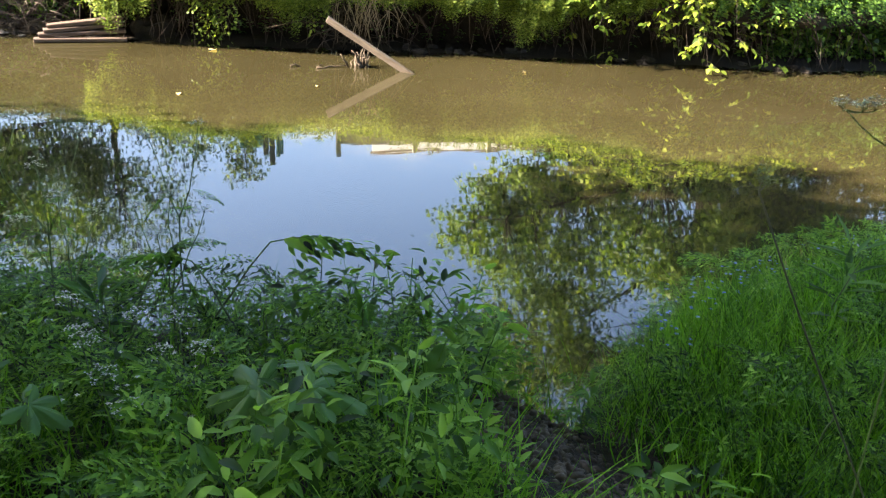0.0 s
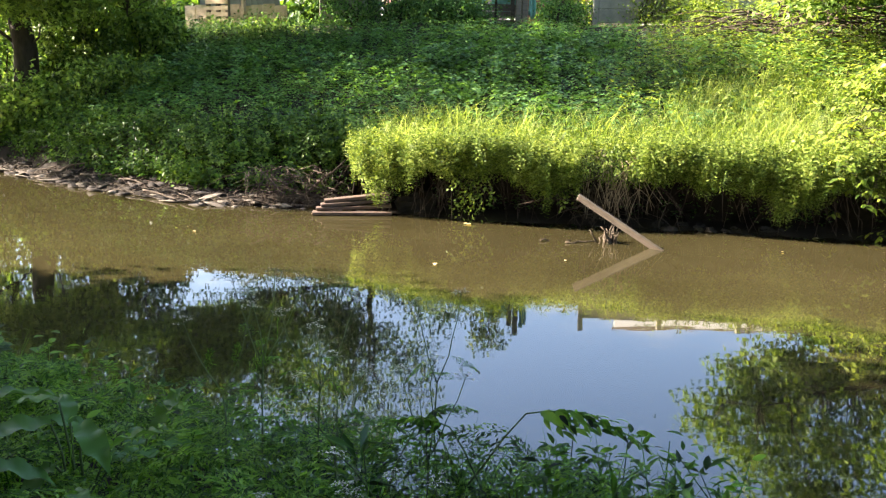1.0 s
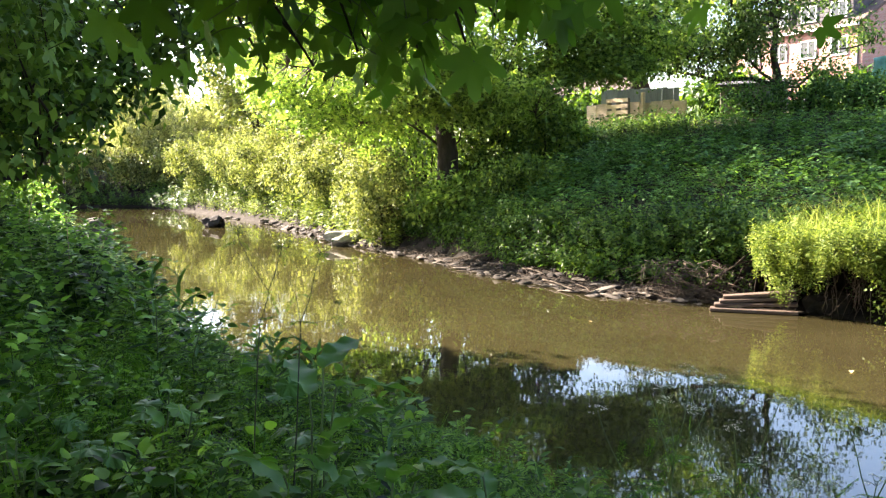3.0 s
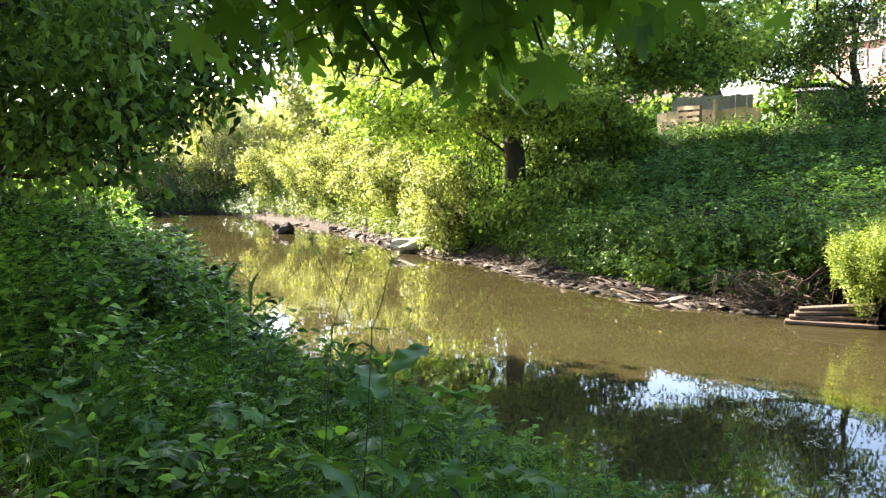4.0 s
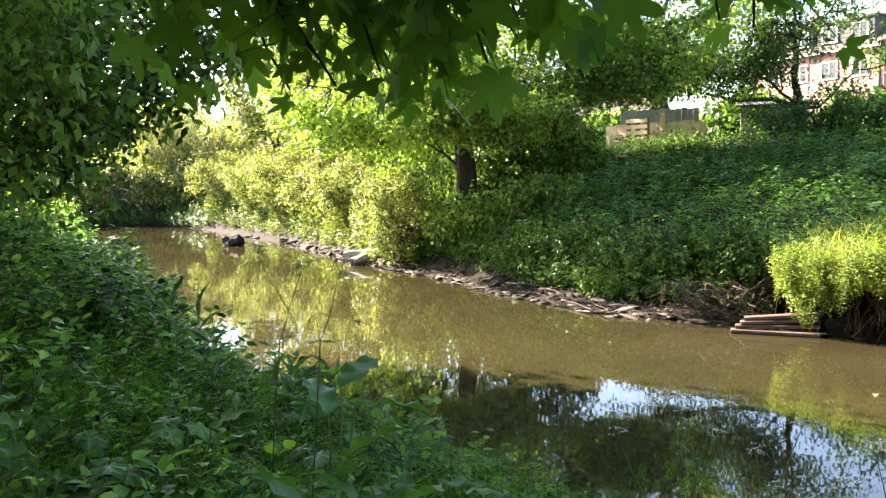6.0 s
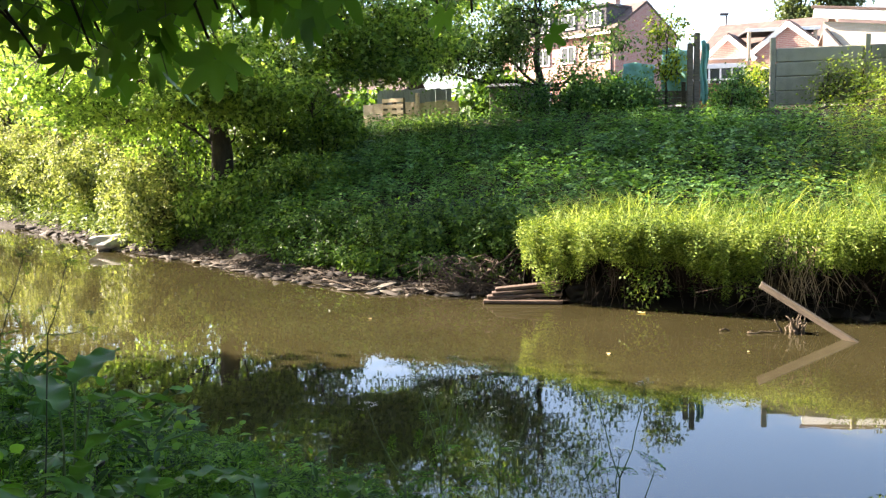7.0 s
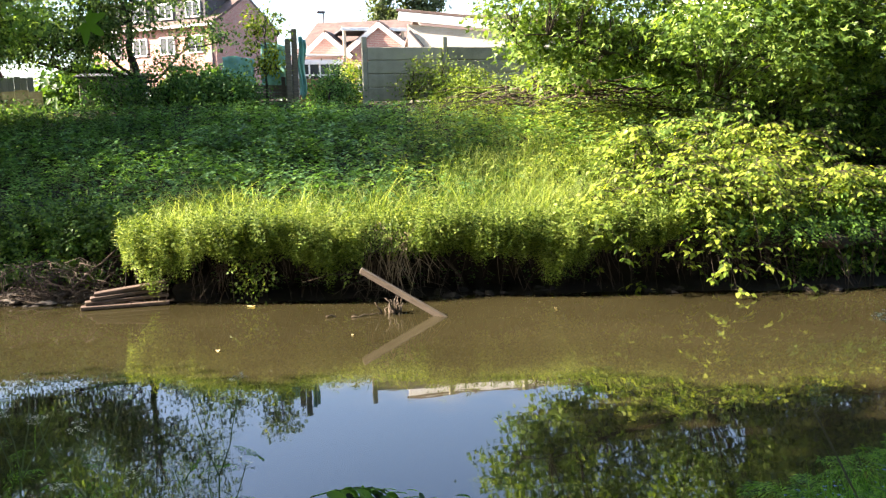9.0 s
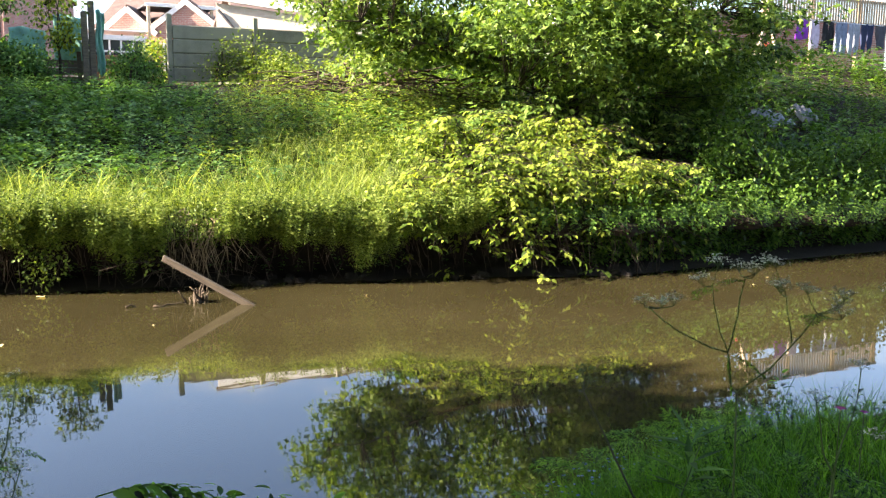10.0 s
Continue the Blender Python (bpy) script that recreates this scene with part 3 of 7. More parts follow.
x = rng.uniform(-0.95, 6.4, 2300)
x = x[(x < 2.2) | (x > 2.98)]
front = rng.uniform(0, 1, len(x))
y = far_edge(x) + 0.28 - 0.4 * front
low = 0.5 + 0.22 * np.sin(x * 2.3) + 0.12 * np.sin(x * 5.9 + 1) + 0.1 * np.sin(x * 13.0)
z = bank_top(x, far_edge(x) + 0.3) - 0.2 - (0.7 - low) * front * rng.uniform(0.2, 1.2, len(x))
plant_out(bag, UPHERBS, x, y, z - 0.1, rng.uniform(0.6, 1.05, len(x)), 0.2, (0, -0.18))
for cx, low in ((0.55, 0.0), (0.75, 0.05), (0.95, 0.3), (2.1, 0.25), (4.9, 0.3)):
    for k in range(9):
        c = (cx + gb.normal(0, 0.06), float(far_edge(cx)) + 0.02 + gb.normal(0, 0.06), low + 0.1 + 0.1 * k)
        clump(bag, LEAF2, c, (0.12, 0.1, 0.14), 24, 0.06, 0.3, gb)
# bank growth gathered for the dark leaf, which paints the bank's shade
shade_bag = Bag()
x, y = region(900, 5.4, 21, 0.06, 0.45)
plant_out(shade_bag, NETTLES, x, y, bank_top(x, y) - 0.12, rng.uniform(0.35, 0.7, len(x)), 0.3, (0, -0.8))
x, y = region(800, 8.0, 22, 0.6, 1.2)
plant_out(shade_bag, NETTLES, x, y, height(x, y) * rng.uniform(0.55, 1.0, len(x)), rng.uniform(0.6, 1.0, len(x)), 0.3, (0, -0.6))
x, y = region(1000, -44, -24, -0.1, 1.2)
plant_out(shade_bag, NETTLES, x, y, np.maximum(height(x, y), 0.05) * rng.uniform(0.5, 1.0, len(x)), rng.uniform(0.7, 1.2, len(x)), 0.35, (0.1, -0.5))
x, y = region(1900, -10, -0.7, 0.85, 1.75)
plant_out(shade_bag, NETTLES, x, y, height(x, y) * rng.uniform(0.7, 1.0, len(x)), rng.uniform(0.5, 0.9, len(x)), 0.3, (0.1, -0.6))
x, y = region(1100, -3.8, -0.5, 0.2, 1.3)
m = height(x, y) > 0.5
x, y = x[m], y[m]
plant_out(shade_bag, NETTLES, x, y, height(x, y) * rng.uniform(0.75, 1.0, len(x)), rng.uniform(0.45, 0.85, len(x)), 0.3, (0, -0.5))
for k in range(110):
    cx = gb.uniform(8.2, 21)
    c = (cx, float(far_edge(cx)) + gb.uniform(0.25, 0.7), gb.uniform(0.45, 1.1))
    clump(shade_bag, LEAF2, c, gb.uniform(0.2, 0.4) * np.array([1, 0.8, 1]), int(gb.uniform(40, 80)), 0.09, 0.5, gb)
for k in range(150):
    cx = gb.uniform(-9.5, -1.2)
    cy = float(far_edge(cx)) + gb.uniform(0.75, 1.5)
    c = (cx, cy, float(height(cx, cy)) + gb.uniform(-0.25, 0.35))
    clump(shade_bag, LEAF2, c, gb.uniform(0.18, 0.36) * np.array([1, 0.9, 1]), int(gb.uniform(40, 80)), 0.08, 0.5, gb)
stuff("bank_bramble", shade_bag, DARKLEAF, "brambles hanging over the bank, shade put into their dark leaf colour", "brambles")
stuff("bank_creeper", bag, BANKLEAF, "leafy yellow-green growth tumbling over the bank's edge", "weeds")
bag = Bag()
x, y = region(5000, -0.6, 8.0, 0.3, 1.7)
n = len(x)
bag.add(*scatter(BLADE_B, np.column_stack([x, y, bank_top(x, y) + 0.02]), lean(n, 0.22) @ spin(n), rng.uniform(0.3, 0.6, n)))
x, y = region(1500, -0.4, 7.5, 0.9, 1.6)
keep = np.sin(x * 3.1) + np.sin(x * 7.7 + 2) > -0.3
x, y = x[keep], y[keep]
n = len(x)
bag.add(*scatter(blade(5, 0.012, 0.85), np.column_stack([x, y, bank_top(x, y)]), lean(n, 0.15) @ spin(n), rng.uniform(0.5, 0.85, n)))
# bright grass past the same shadow edge, colour standing in for sunlight
x, y = region(5000, 3.5, 9.0, 1.2, 4.5)
keep = x - 0.35 * (y - 13) > 3.6
x, y = x[keep], y[keep]
n = len(x)
bag.add(*scatter(BLADE_B, np.column_stack([x, y, height(x, y)]), lean(n, 0.22) @ spin(n), rng.uniform(0.35, 0.75, n)))
stuff("bank_grass", bag, BANKGRASS, "tall bright grass along the top of the bank", "grass")


# ---- trees and shrubs ----
def tree(name, base, trunk_top, trunk_r, clumps, leaf, leaf_size, per, mat, label, category="tree", group="", limbs=9, seed=1, radius=0.55, rise=0.35, flat=0.65, fork=0.35, extra=(), limb=0.011):
    """Tapered trunk, main limbs that leave it one above another, a branch to every leaf clump, and a crown of separate leaves."""
    g = np.random.default_rng(seed)
    t = thing(name, base, label, category, group)
    base, top = np.asarray(base, float), np.asarray(trunk_top, float)
    line = bend(base - [0, 0, 0.3], top, 11, 0, trunk_r * 0.3, g)
    taper = np.interp(np.linspace(0, 1, 11), [0, 0.12, 0.3, 0.5, 1], [1.35, 1.0, 0.85, 0.5, 0.2]) * trunk_r
    part("trunk", Bag().add(*tube(line, taper, 10)).mesh("trunk", base, True), BARK, t)
    c = np.asarray(clumps, float)
    heads = [int(np.argmax(((c - top) ** 2).sum(1)))]
    while len(heads) < limbs:
        heads.append(int(np.argmin([-min(((q - c[k]) ** 2).sum() for k in heads) for q in c])))
    paths = [line[4:]]
    wood = Bag()
    for e, first in [(c[k], fork) for k in heads] + [(np.asarray(q, float), 0.12) for q in extra]:
        out = np.hypot(*(e[:2] - base[:2]))
        z0 = np.clip(e[2] - 0.55 * out - rise, base[2] + first * (top[2] - base[2]), top[2] - 0.1)
        k = int(np.argmin(np.abs(line[:, 2] - z0)))
        p = bend(line[k], e * 0.96 + line[k] * 0.04, 9, -rise * g.uniform(0.3, 0.8), 0.13, g)
        wood.add(*tube(p, np.linspace(min(0.5 * taper[k], 0.02 + limb * out), 0.008, 9), 6))
        paths.append(p)
    joints = np.concatenate(paths)
    for q in c:
        w = joints - q
        k = int(np.argmin((w ** 2).sum(1) + 1.5 * np.clip(w[:, 2], 0, None)))
        wood.add(*tube(bend(joints[k], q, 5, -0.12 * g.uniform(0, 1), 0.05, g), np.linspace(0.016, 0.004, 5), 3))
    tagged(part("branchwork", wood.mesh("branchwork", base), BARK, t, "dark spreading limbs and twigs"), "dark spreading limbs and twigs", "", "", "stuff")
    crown = Bag()
    for q in c:
        k = int(per * g.uniform(0.6, 1.4))
        clump(crown, leaf, q, radius * g.uniform(0.6, 1.3, 3) * np.array([1, 1, flat]), k, leaf_size, 0.8, g)
    part("crown", crown.mesh("crown", base), mat, t, "leafy crown with gaps of sky")
    return t


def crown_points(seed, n, centre, radii, inner=0.35, low=-1.0):
    g = np.random.default_rng(seed)
    out = []
    while len(out) < n:
        o = g.uniform(-1, 1, 3)
        r = np.linalg.norm(o)
        if inner < r < 1 and o[2] > low:
            out.append(np.asarray(centre) + o * np.asarray(radii) * (0.85 + 0.25 * noise.noise(Vector(o * 2.3) + Vector((seed, 0, 0)))))
    return np.array(out)


def shrub(name, base, radii, n, leaf, leaf_size, mat, label, seed, group="", stems=9, upness=0.6):
    """Many-stemmed shrub: stems from the ground and leaves in uneven clumps."""
    g = np.random.default_rng(seed)
    base = np.array([base[0], base[1], float(height(base[0], base[1]))])
    t = thing(name, base, label, "shrub", group)
    wood, leaves = Bag(), Bag()
    pts = crown_points(seed, max(16, int(26 * radii[0] * radii[2])), base + [0, 0, radii[2] * 0.75], radii, 0.3, -0.75)
    for i in range(stems):
        wood.add(*tube(bend(base + [g.normal(0, 0.2), g.normal(0, 0.2), -0.1], pts[i % len(pts)], 6, -0.2, 0.05, g), np.linspace(0.03, 0.006, 6), 4))
    tagged(part("branchwork", wood.mesh("branchwork", base), BARK, t), "dark spreading limbs and twigs", "", "", "stuff")
    for q in pts:
        clump(leaves, leaf, q, np.array([0.46, 0.46, 0.38]) * g.uniform(0.5, 1.25), int(n / len(pts)), leaf_size, upness, g)
    part("foliage", leaves.mesh("foliage", base), mat, t)
    return t


zA = float(height(-8.1, 18.8))
# crown points 34 and 46: unseen top, packed to shade the slope
ptsA = np.vstack([crown_points(3, 130, (-8.7, 18.9, 7.0), (4.1, 3.7, 3.4), 0.3, -0.75), crown_points(34, 130, (-8.5, 19.2, 9.4), (3.4, 3.0, 1.5), 0.1), crown_points(33, 34, (-9.6, 15.7, 4.9), (2.3, 0.9, 1.1), 0.1),
                  crown_points(38, 34, (-8.0, 16.9, 3.8), (2.4, 1.2, 0.9), 0.1), crown_points(39, 36, (-11.0, 19.2, 5.4), (2.3, 1.4, 1.5), 0.1), crown_points(40, 40, (-11.8, 18.8, 4.0), (2.2, 1.3, 1.2), 0.1),
                  crown_points(43, 30, (-6.4, 19.8, 4.9), (2.3, 1.4, 1.2), 0.1), crown_points(41, 34, (-6.0, 18.6, 5.6), (2.1, 1.3, 1.2), 0.1), crown_points(35, 30, (-4.2, 20.2, 5.8), (2.4, 1.6, 1.0), 0.1),
                  crown_points(4, 60, (-5.0, 19.8, 4.95), (2.9, 2.2, 1.0), 0.1), crown_points(6, 40, (-8.2, 16.2, 5.2), (2.6, 1.6, 1.5), 0.1), crown_points(46, 26, (-5.0, 20.6, 8.0), (2.6, 2.0, 1.9), 0.1),
                  crown_points(48, 30, (-6.3, 18.5, 3.7), (1.5, 1.1, 1.0), 0.1), crown_points(49, 36, (-4.9, 19.5, 4.7), (1.5, 1.1, 0.6), 0.1), crown_points(50, 48, (-7.9, 17.3, 4.2), (1.8, 0.7, 1.3), 0.1),
                  crown_points(51, 24, (-9.9, 17.7, 3.4), (1.4, 0.9, 0.7), 0.1), crown_points(52, 30, (-7.6, 19.6, 5.4), (2.4, 1.0, 1.4), 0.1), crown_points(56, 44, (-8.0, 17.6, 3.4), (1.8, 0.6, 0.6), 0.1), crown_points(61, 28, (-10.8, 16.8, 3.5), (1.2, 0.7, 0.9), 0.1), crown_points(58, 44, (-10.6, 19.2, 3.5), (1.5, 1.2, 1.1), 0.1), crown_points(55, 44, (-12.2, 21.8, 6.6), (2.2, 1.8, 2.2), 0.1),
                  crown_points(62, 42, (-4.3, 20.9, 4.85), (1.6, 0.9, 0.85), 0.1), crown_points(66, 64, (-4.8, 19.9, 4.1), (1.7, 0.8, 0.36), 0.1), crown_points(63, 30, (-7.2, 17.9, 3.3), (1.1, 0.5, 0.7), 0.1), crown_points(64, 40, (-8.6, 20.3, 3.9), (2.2, 0.7, 1.2), 0.1)])
tree("field_maple", (-8.1, 18.8, zA), (-8.5, 18.9, 7.8), 0.25, ptsA, MAPLE_FAR, 0.125, 70, MAPLELEAF,
     "spreading green maple with a dark trunk on the far bank", seed=11, limbs=12, radius=0.56, flat=0.5, fork=0.4, extra=[(-10.5, 18.3, 3.1), (-6.9, 18.2, 3.4)], limb=0.006)
zG = float(height(-15.0, 26.5))
ptsG = np.vstack([crown_points(7, 130, (-15.2, 26.0, 6.6), (4.2, 3.2, 4.6), 0.3, -0.9), crown_points(68, 26, (-15.8, 24.4, 5.0), (1.7, 1.0, 1.1), 0.1)])
tree("field_maple", (-15.0, 26.5, zG), (-15.0, 26.5, 8.5), 0.2, ptsG, MAPLE_FAR, 0.16, 130, SHRUBLEAF,
     "bright yellow-green maple behind the bank shrubs", seed=14, limbs=9, radius=0.75)
zH = float(height(-18.8, 30.0))
tree("field_maple", (-18.8, 30.0, zH), (-18.8, 30.0, 7.6), 0.18, crown_points(47, 70, (-18.6, 29.8, 6.4), (2.4, 2.2, 4.4), 0.3, -0.9), MAPLE_FAR, 0.18, 120, SHRUBLEAF,
     "bright yellow-green maple behind the bank shrubs", seed=15, limbs=8, radius=0.75)
zI = float(height(-21.8, 30.6))
tree("field_maple", (-21.8, 30.6, zI), (-21.7, 30.5, 6.4), 0.16, crown_points(59, 56, (-21.5, 30.0, 5.6), (2.1, 1.9, 3.3), 0.3, -0.9), MAPLE_FAR, 0.18, 110, SHRUBLEAF,
     "bright yellow-green maple behind the bank shrubs", seed=16, limbs=7, radius=0.75)
zB = float(height(11.0, 15.0))
# crown points 67: added out of view to shade the slope beyond
ptsB = np.vstack([crown_points(8, 85, (10.6, 14.8, 6.6), (4.8, 3.4, 4.6), 0.25, -0.9), crown_points(9, 60, (7.0, 15.4, 4.4), (2.3, 1.7, 1.7), 0.1), crown_points(18, 34, (8.0, 16.2, 3.9), (2.2, 1.2, 0.6), 0.1),
                  crown_points(10, 60, (12.6, 13.6, 3.4), (3.0, 1.8, 1.5), 0.1), crown_points(19, 46, (9.9, 13.3, 3.7), (2.4, 1.3, 1.3), 0.1), crown_points(20, 20, (13.2, 14.6, 5.0), (2.0, 1.6, 1.3), 0.1), crown_points(42, 64, (7.5, 15.0, 6.7), (1.9, 1.6, 2.4), 0.1), crown_points(45, 28, (9.0, 12.4, 3.9), (2.0, 1.0, 0.9), 0.1), crown_points(37, 70, (11.6, 12.4, 4.4), (2.6, 1.6, 1.7), 0.1), crown_points(36, 30, (10.2, 16.6, 3.7), (2.6, 1.2, 0.6), 0.1), crown_points(67, 60, (14.4, 16.2, 6.2), (2.4, 2.2, 1.4), 0.1)])
tree("sycamore", (11.0, 15.0, zB), (10.8, 15.0, 8.0), 0.3, ptsB, MAPLE_FAR, 0.125, 125, SYCLEAF,
     "large leafy sycamore leaning over the river bank", seed=12, limbs=14, radius=0.66, flat=0.34, fork=0.12)
zC = float(height(-1.15, 23.0))
ptsC = np.vstack([crown_points(13, 60, (-1.8, 23.0, 6.6), (2.7, 1.9, 2.2), 0.3, -0.8), crown_points(14, 26, (-2.8, 22.6, 4.6), (1.5, 0.9, 0.9), 0.1),
                  crown_points(44, 46, (-3.0, 22.2, 5.1), (1.9, 1.2, 1.1), 0.1), crown_points(15, 8, (0.4, 23.0, 4.9), (1.0, 0.7, 0.6), 0.1), crown_points(54, 28, (-2.2, 22.8, 5.6), (2.6, 1.2, 1.6), 0.1), crown_points(60, 22, (-1.5, 22.3, 5.0), (1.1, 0.6, 0.9), 0.1), crown_points(57, 26, (-1.9, 21.3, 6.7), (1.9, 1.2, 1.5), 0.1), crown_points(65, 54, (-4.3, 23.5, 4.55), (1.9, 0.7, 0.7), 0.1)])
tree("hawthorn", (-1.15, 23.0, zC), (-1.3, 23.0, 6.2), 0.15, ptsC, LEAF2, 0.1, 95, HAWLEAF,
     "small crooked hawthorn tree at the top of the slope", seed=13, limbs=9, radius=0.5, fork=0.2, extra=[(-2.3, 22.7, 3.75), (-0.2, 22.8, 4.2)])

ptsY = crown_points(16, 16, (1.85, 21.5, 4.6), (0.5, 0.4, 1.0), 0.1)
tree("young_tree", (1.85, 21.5, float(height(1.85, 21.5))), (1.85, 21.5, 5.0), 0.04, ptsY, LEAF2, 0.1, 75, KNOTLEAF,
     "slim young tree with yellow-green leaves beside the fence post", seed=17, limbs=5, radius=0.3)

# shrubs along the far bank, upstream
row = [(-9.4, 18.5, 1.2, 1.0, 1.0), (-11.1, 20.1, 1.4, 1.1, 0.85), (-13.0, 21.9, 1.6, 1.3, 0.95), (-15.2, 24.0, 1.7, 1.3, 1.0), (-17.7, 25.9, 1.9, 1.4, 1.2),
       (-20.4, 27.8, 1.9, 1.5, 1.3), (-23.6, 29.8, 2.0, 1.6, 1.4), (-12.4, 23.6, 1.8, 1.4, 1.5), (-16.5, 27.0, 2.2, 1.6, 1.9), (-7.2, 19.4, 1.0, 0.9, 0.85), (-5.8, 17.6, 0.9, 0.8, 0.55)]
# leaf colour carries the light: pale for sun, darker SYCLEAF for the maple's shade
for i, (bx, by, rx, ry, rz) in enumerate(row):
    shrub("shrub", (bx, by), (rx, ry, rz), int(6000 * rx), LEAF2, 0.088, SHRUBLEAF if bx < -9 else SYCLEAF, "shrub at the water's edge, sunlight put into its yellow-green leaves" if bx < -9 else "green shrub in the shade of the maple", 40 + i, "shrubs along the bank", 8)
for i, (bx, by, rx, ry, rz) in enumerate([(-26.4, 31.2, 1.6, 1.2, 1.3), (-29.2, 31.8, 1.8, 1.2, 1.5), (-32.2, 31.2, 2.0, 1.2, 1.6), (-35.4, 29.4, 2.2, 1.4, 1.8), (-38.6, 27.6, 2.2, 1.4, 2.0), (-25.0, 21.0, 1.6, 1.2, 1.2), (-29.0, 22.4, 1.8, 1.2, 1.3), (-41.5, 26.0, 2.4, 1.6, 2.2)]):
    shrub("shrub", (bx, by), (rx, ry, rz), int(3200 * rx), LEAF2, 0.14, SHRUBLEAF, "green shrub hanging over the river bend", 140 + i, "shrubs at the bend", 8)
for i, (bx, by, rx, rz, tall) in enumerate([(-28.8, 32.4, 2.6, 2.9, 1), (-25.2, 32.0, 2.0, 2.4, 1), (-31.5, 35.0, 3.2, 3.0, 1)]):
    shrub("willow", (bx, by), (rx, rx * 0.8, rz), 16000, SLIM, 0.22, WILLOWLEAF, "pale grey-green willow beside the river bend", 60 + i, "willows at the bend", 12)
for i, (bx, by, rx, rz) in enumerate([(-38, 34.5, 3.6, 2.6), (-43, 31, 4.0, 4.4), (-47, 24, 4.0, 4.6), (-36, 39, 4.2, 2.5), (-29, 40, 4.0, 1.9), (-21, 39, 3.6, 1.8), (-17, 35.5, 2.6, 1.7), (-12.6, 36, 2.4, 1.5), (-9.0, 36.5, 2.0, 1.1), (-2.9, 27.4, 1.3, 0.8), (0.6, 27.8, 1.4, 0.7), (10.6, 21.8, 1.8, 1.1), (13.8, 22.0, 1.9, 1.2), (16.8, 21.8, 1.8, 1.0)]):
    shrub("thicket", (bx, by), (rx, rx * 0.9, rz), 5000, LEAF2, 0.24, DARKLEAF, "dark green thicket closing off the view", 70 + i, "thickets", 8)

for i, (bx, by, rx, ry, rz) in enumerate([(-6.9, 20.0, 1.5, 0.9, 1.7), (-9.6, 20.4, 1.6, 1.0, 1.9), (-6.0, 20.2, 1.1, 0.8, 0.75), (-8.2, 21.2, 1.5, 0.9, 2.0), (-8.0, 18.0, 0.8, 0.5, 0.42), (-7.1, 17.6, 0.9, 0.6, 0.45)]):
    shrub("shrub", (bx, by), (rx, ry, rz), int(2600 * rx), LEAF2, 0.12, MAPLELEAF, "green shrub in the shade of the maple", 170 + i, "shrubs round the maple", 8)

# nothing shades these brambles, so the darker hawthorn leaf stands in for shade
for i, (bx, by) in enumerate([(-5.3, 20.9), (-4.3, 20.9), (-3.2, 20.8)]):
    shrub("bramble", (bx, by), (0.9, 0.4, 0.14), 1500, LEAF2, 0.08, HAWLEAF, "low bramble in front of the garden boards, shade put into its leaf colour", 180 + i, "brambles at the top of the slope", 6)

# layered shrubs below the sycamore
OVATE = (np.array([[0, 0, 0], [0.3, 0.3, 0.05], [0.68, 0.2, -0.02], [1, 0, -0.2], [0.68, -0.2, -0.02], [0.3, -0.3, 0.05], [0.48, 0, -0.02]]),
         np.array([[0, 6, 1], [1, 6, 2], [2, 6, 3], [3, 6, 4], [4, 6, 5], [5, 6, 0]]))


def spray_shrub(name, base, stems, reach, up, mat, label, seed, leaf_size=0.12, way=(0, -1), group="", over=1.0):
    """Arching stems whose side twigs carry leaves in flat, drooping sprays."""
    g = np.random.default_rng(seed)
    b = np.array([base[0], base[1], float(bank_top(base[0], base[1]))])
    t = thing(name, b, label, "shrub", group)
    wood, pos, along, nrm, size = Bag(), [], [], [], []
    for i in range(stems):
        a = math.atan2(way[1], way[0]) + g.normal(0, 1.1)
        out = np.array([math.cos(a), math.sin(a), 0])
        r = reach * g.uniform(0.15, 1.0) ** 0.7
        h1 = up * g.uniform(0.35, 1.1)
        p0 = b + [g.normal(0, 0.25), g.normal(0, 0.15), -0.1]
        p1 = p0 + out * 0.45 * r + [0, 0, h1 * 1.35]
        p2 = p0 + out * r + [0, 0, h1 * g.uniform(0.35, 0.95) - over * max(0.0, r - 0.6 * reach) * 1.3]
        p2[2] = max(p2[2], 0.12)
        s = np.linspace(0, 1, 9)[:, None]
        line = p0 * (1 - s) ** 2 + 2 * p1 * s * (1 - s) + p2 * s * s
        wood.add(*tube(line, np.linspace(0.012, 0.003, 9), 4))
        for j in range(3, 9):
            for q in range(2):
                c = line[j] + g.normal(0, 0.03, 3)
                ta = a + g.normal(0, 0.9) + (0.9 if q else -0.9)
                tw = np.array([math.cos(ta), math.sin(ta), g.normal(0.05, 0.2)])
                ln = g.uniform(0.14, 0.36)
                wood.add(*tube(bend(c, c + tw * ln + [0, 0, -0.05], 4, -0.02), 0.003, 3))
                for m in range(5):
                    f = (m + 1) / 5
                    sd = np.cross([0, 0, 1.0], tw) * (1 if m % 2 else -1)
                    pos.append(c + tw * ln * f + [0, 0, -0.05 * f])
                    along.append(tw * 0.6 + sd * (0.9 - 0.6 * f) + [0, 0, -0.35] + g.normal(0, 0.15, 3))
                    nrm.append(np.array([0, 0, 1.0]) + 0.25 * out + g.normal(0, 0.25, 3))
                    size.append(leaf_size * g.uniform(0.6, 1.15))
    tagged(part("branchwork", wood.mesh("branchwork", b), BARK, t), "dark spreading limbs and twigs", "", "", "stuff")
    leaves = Bag().add(*scatter(OVATE, np.array(pos), frames(np.array(along), np.array(nrm)), np.array(size)))
    part("foliage", leaves.mesh("foliage", b), mat, t)
    return t


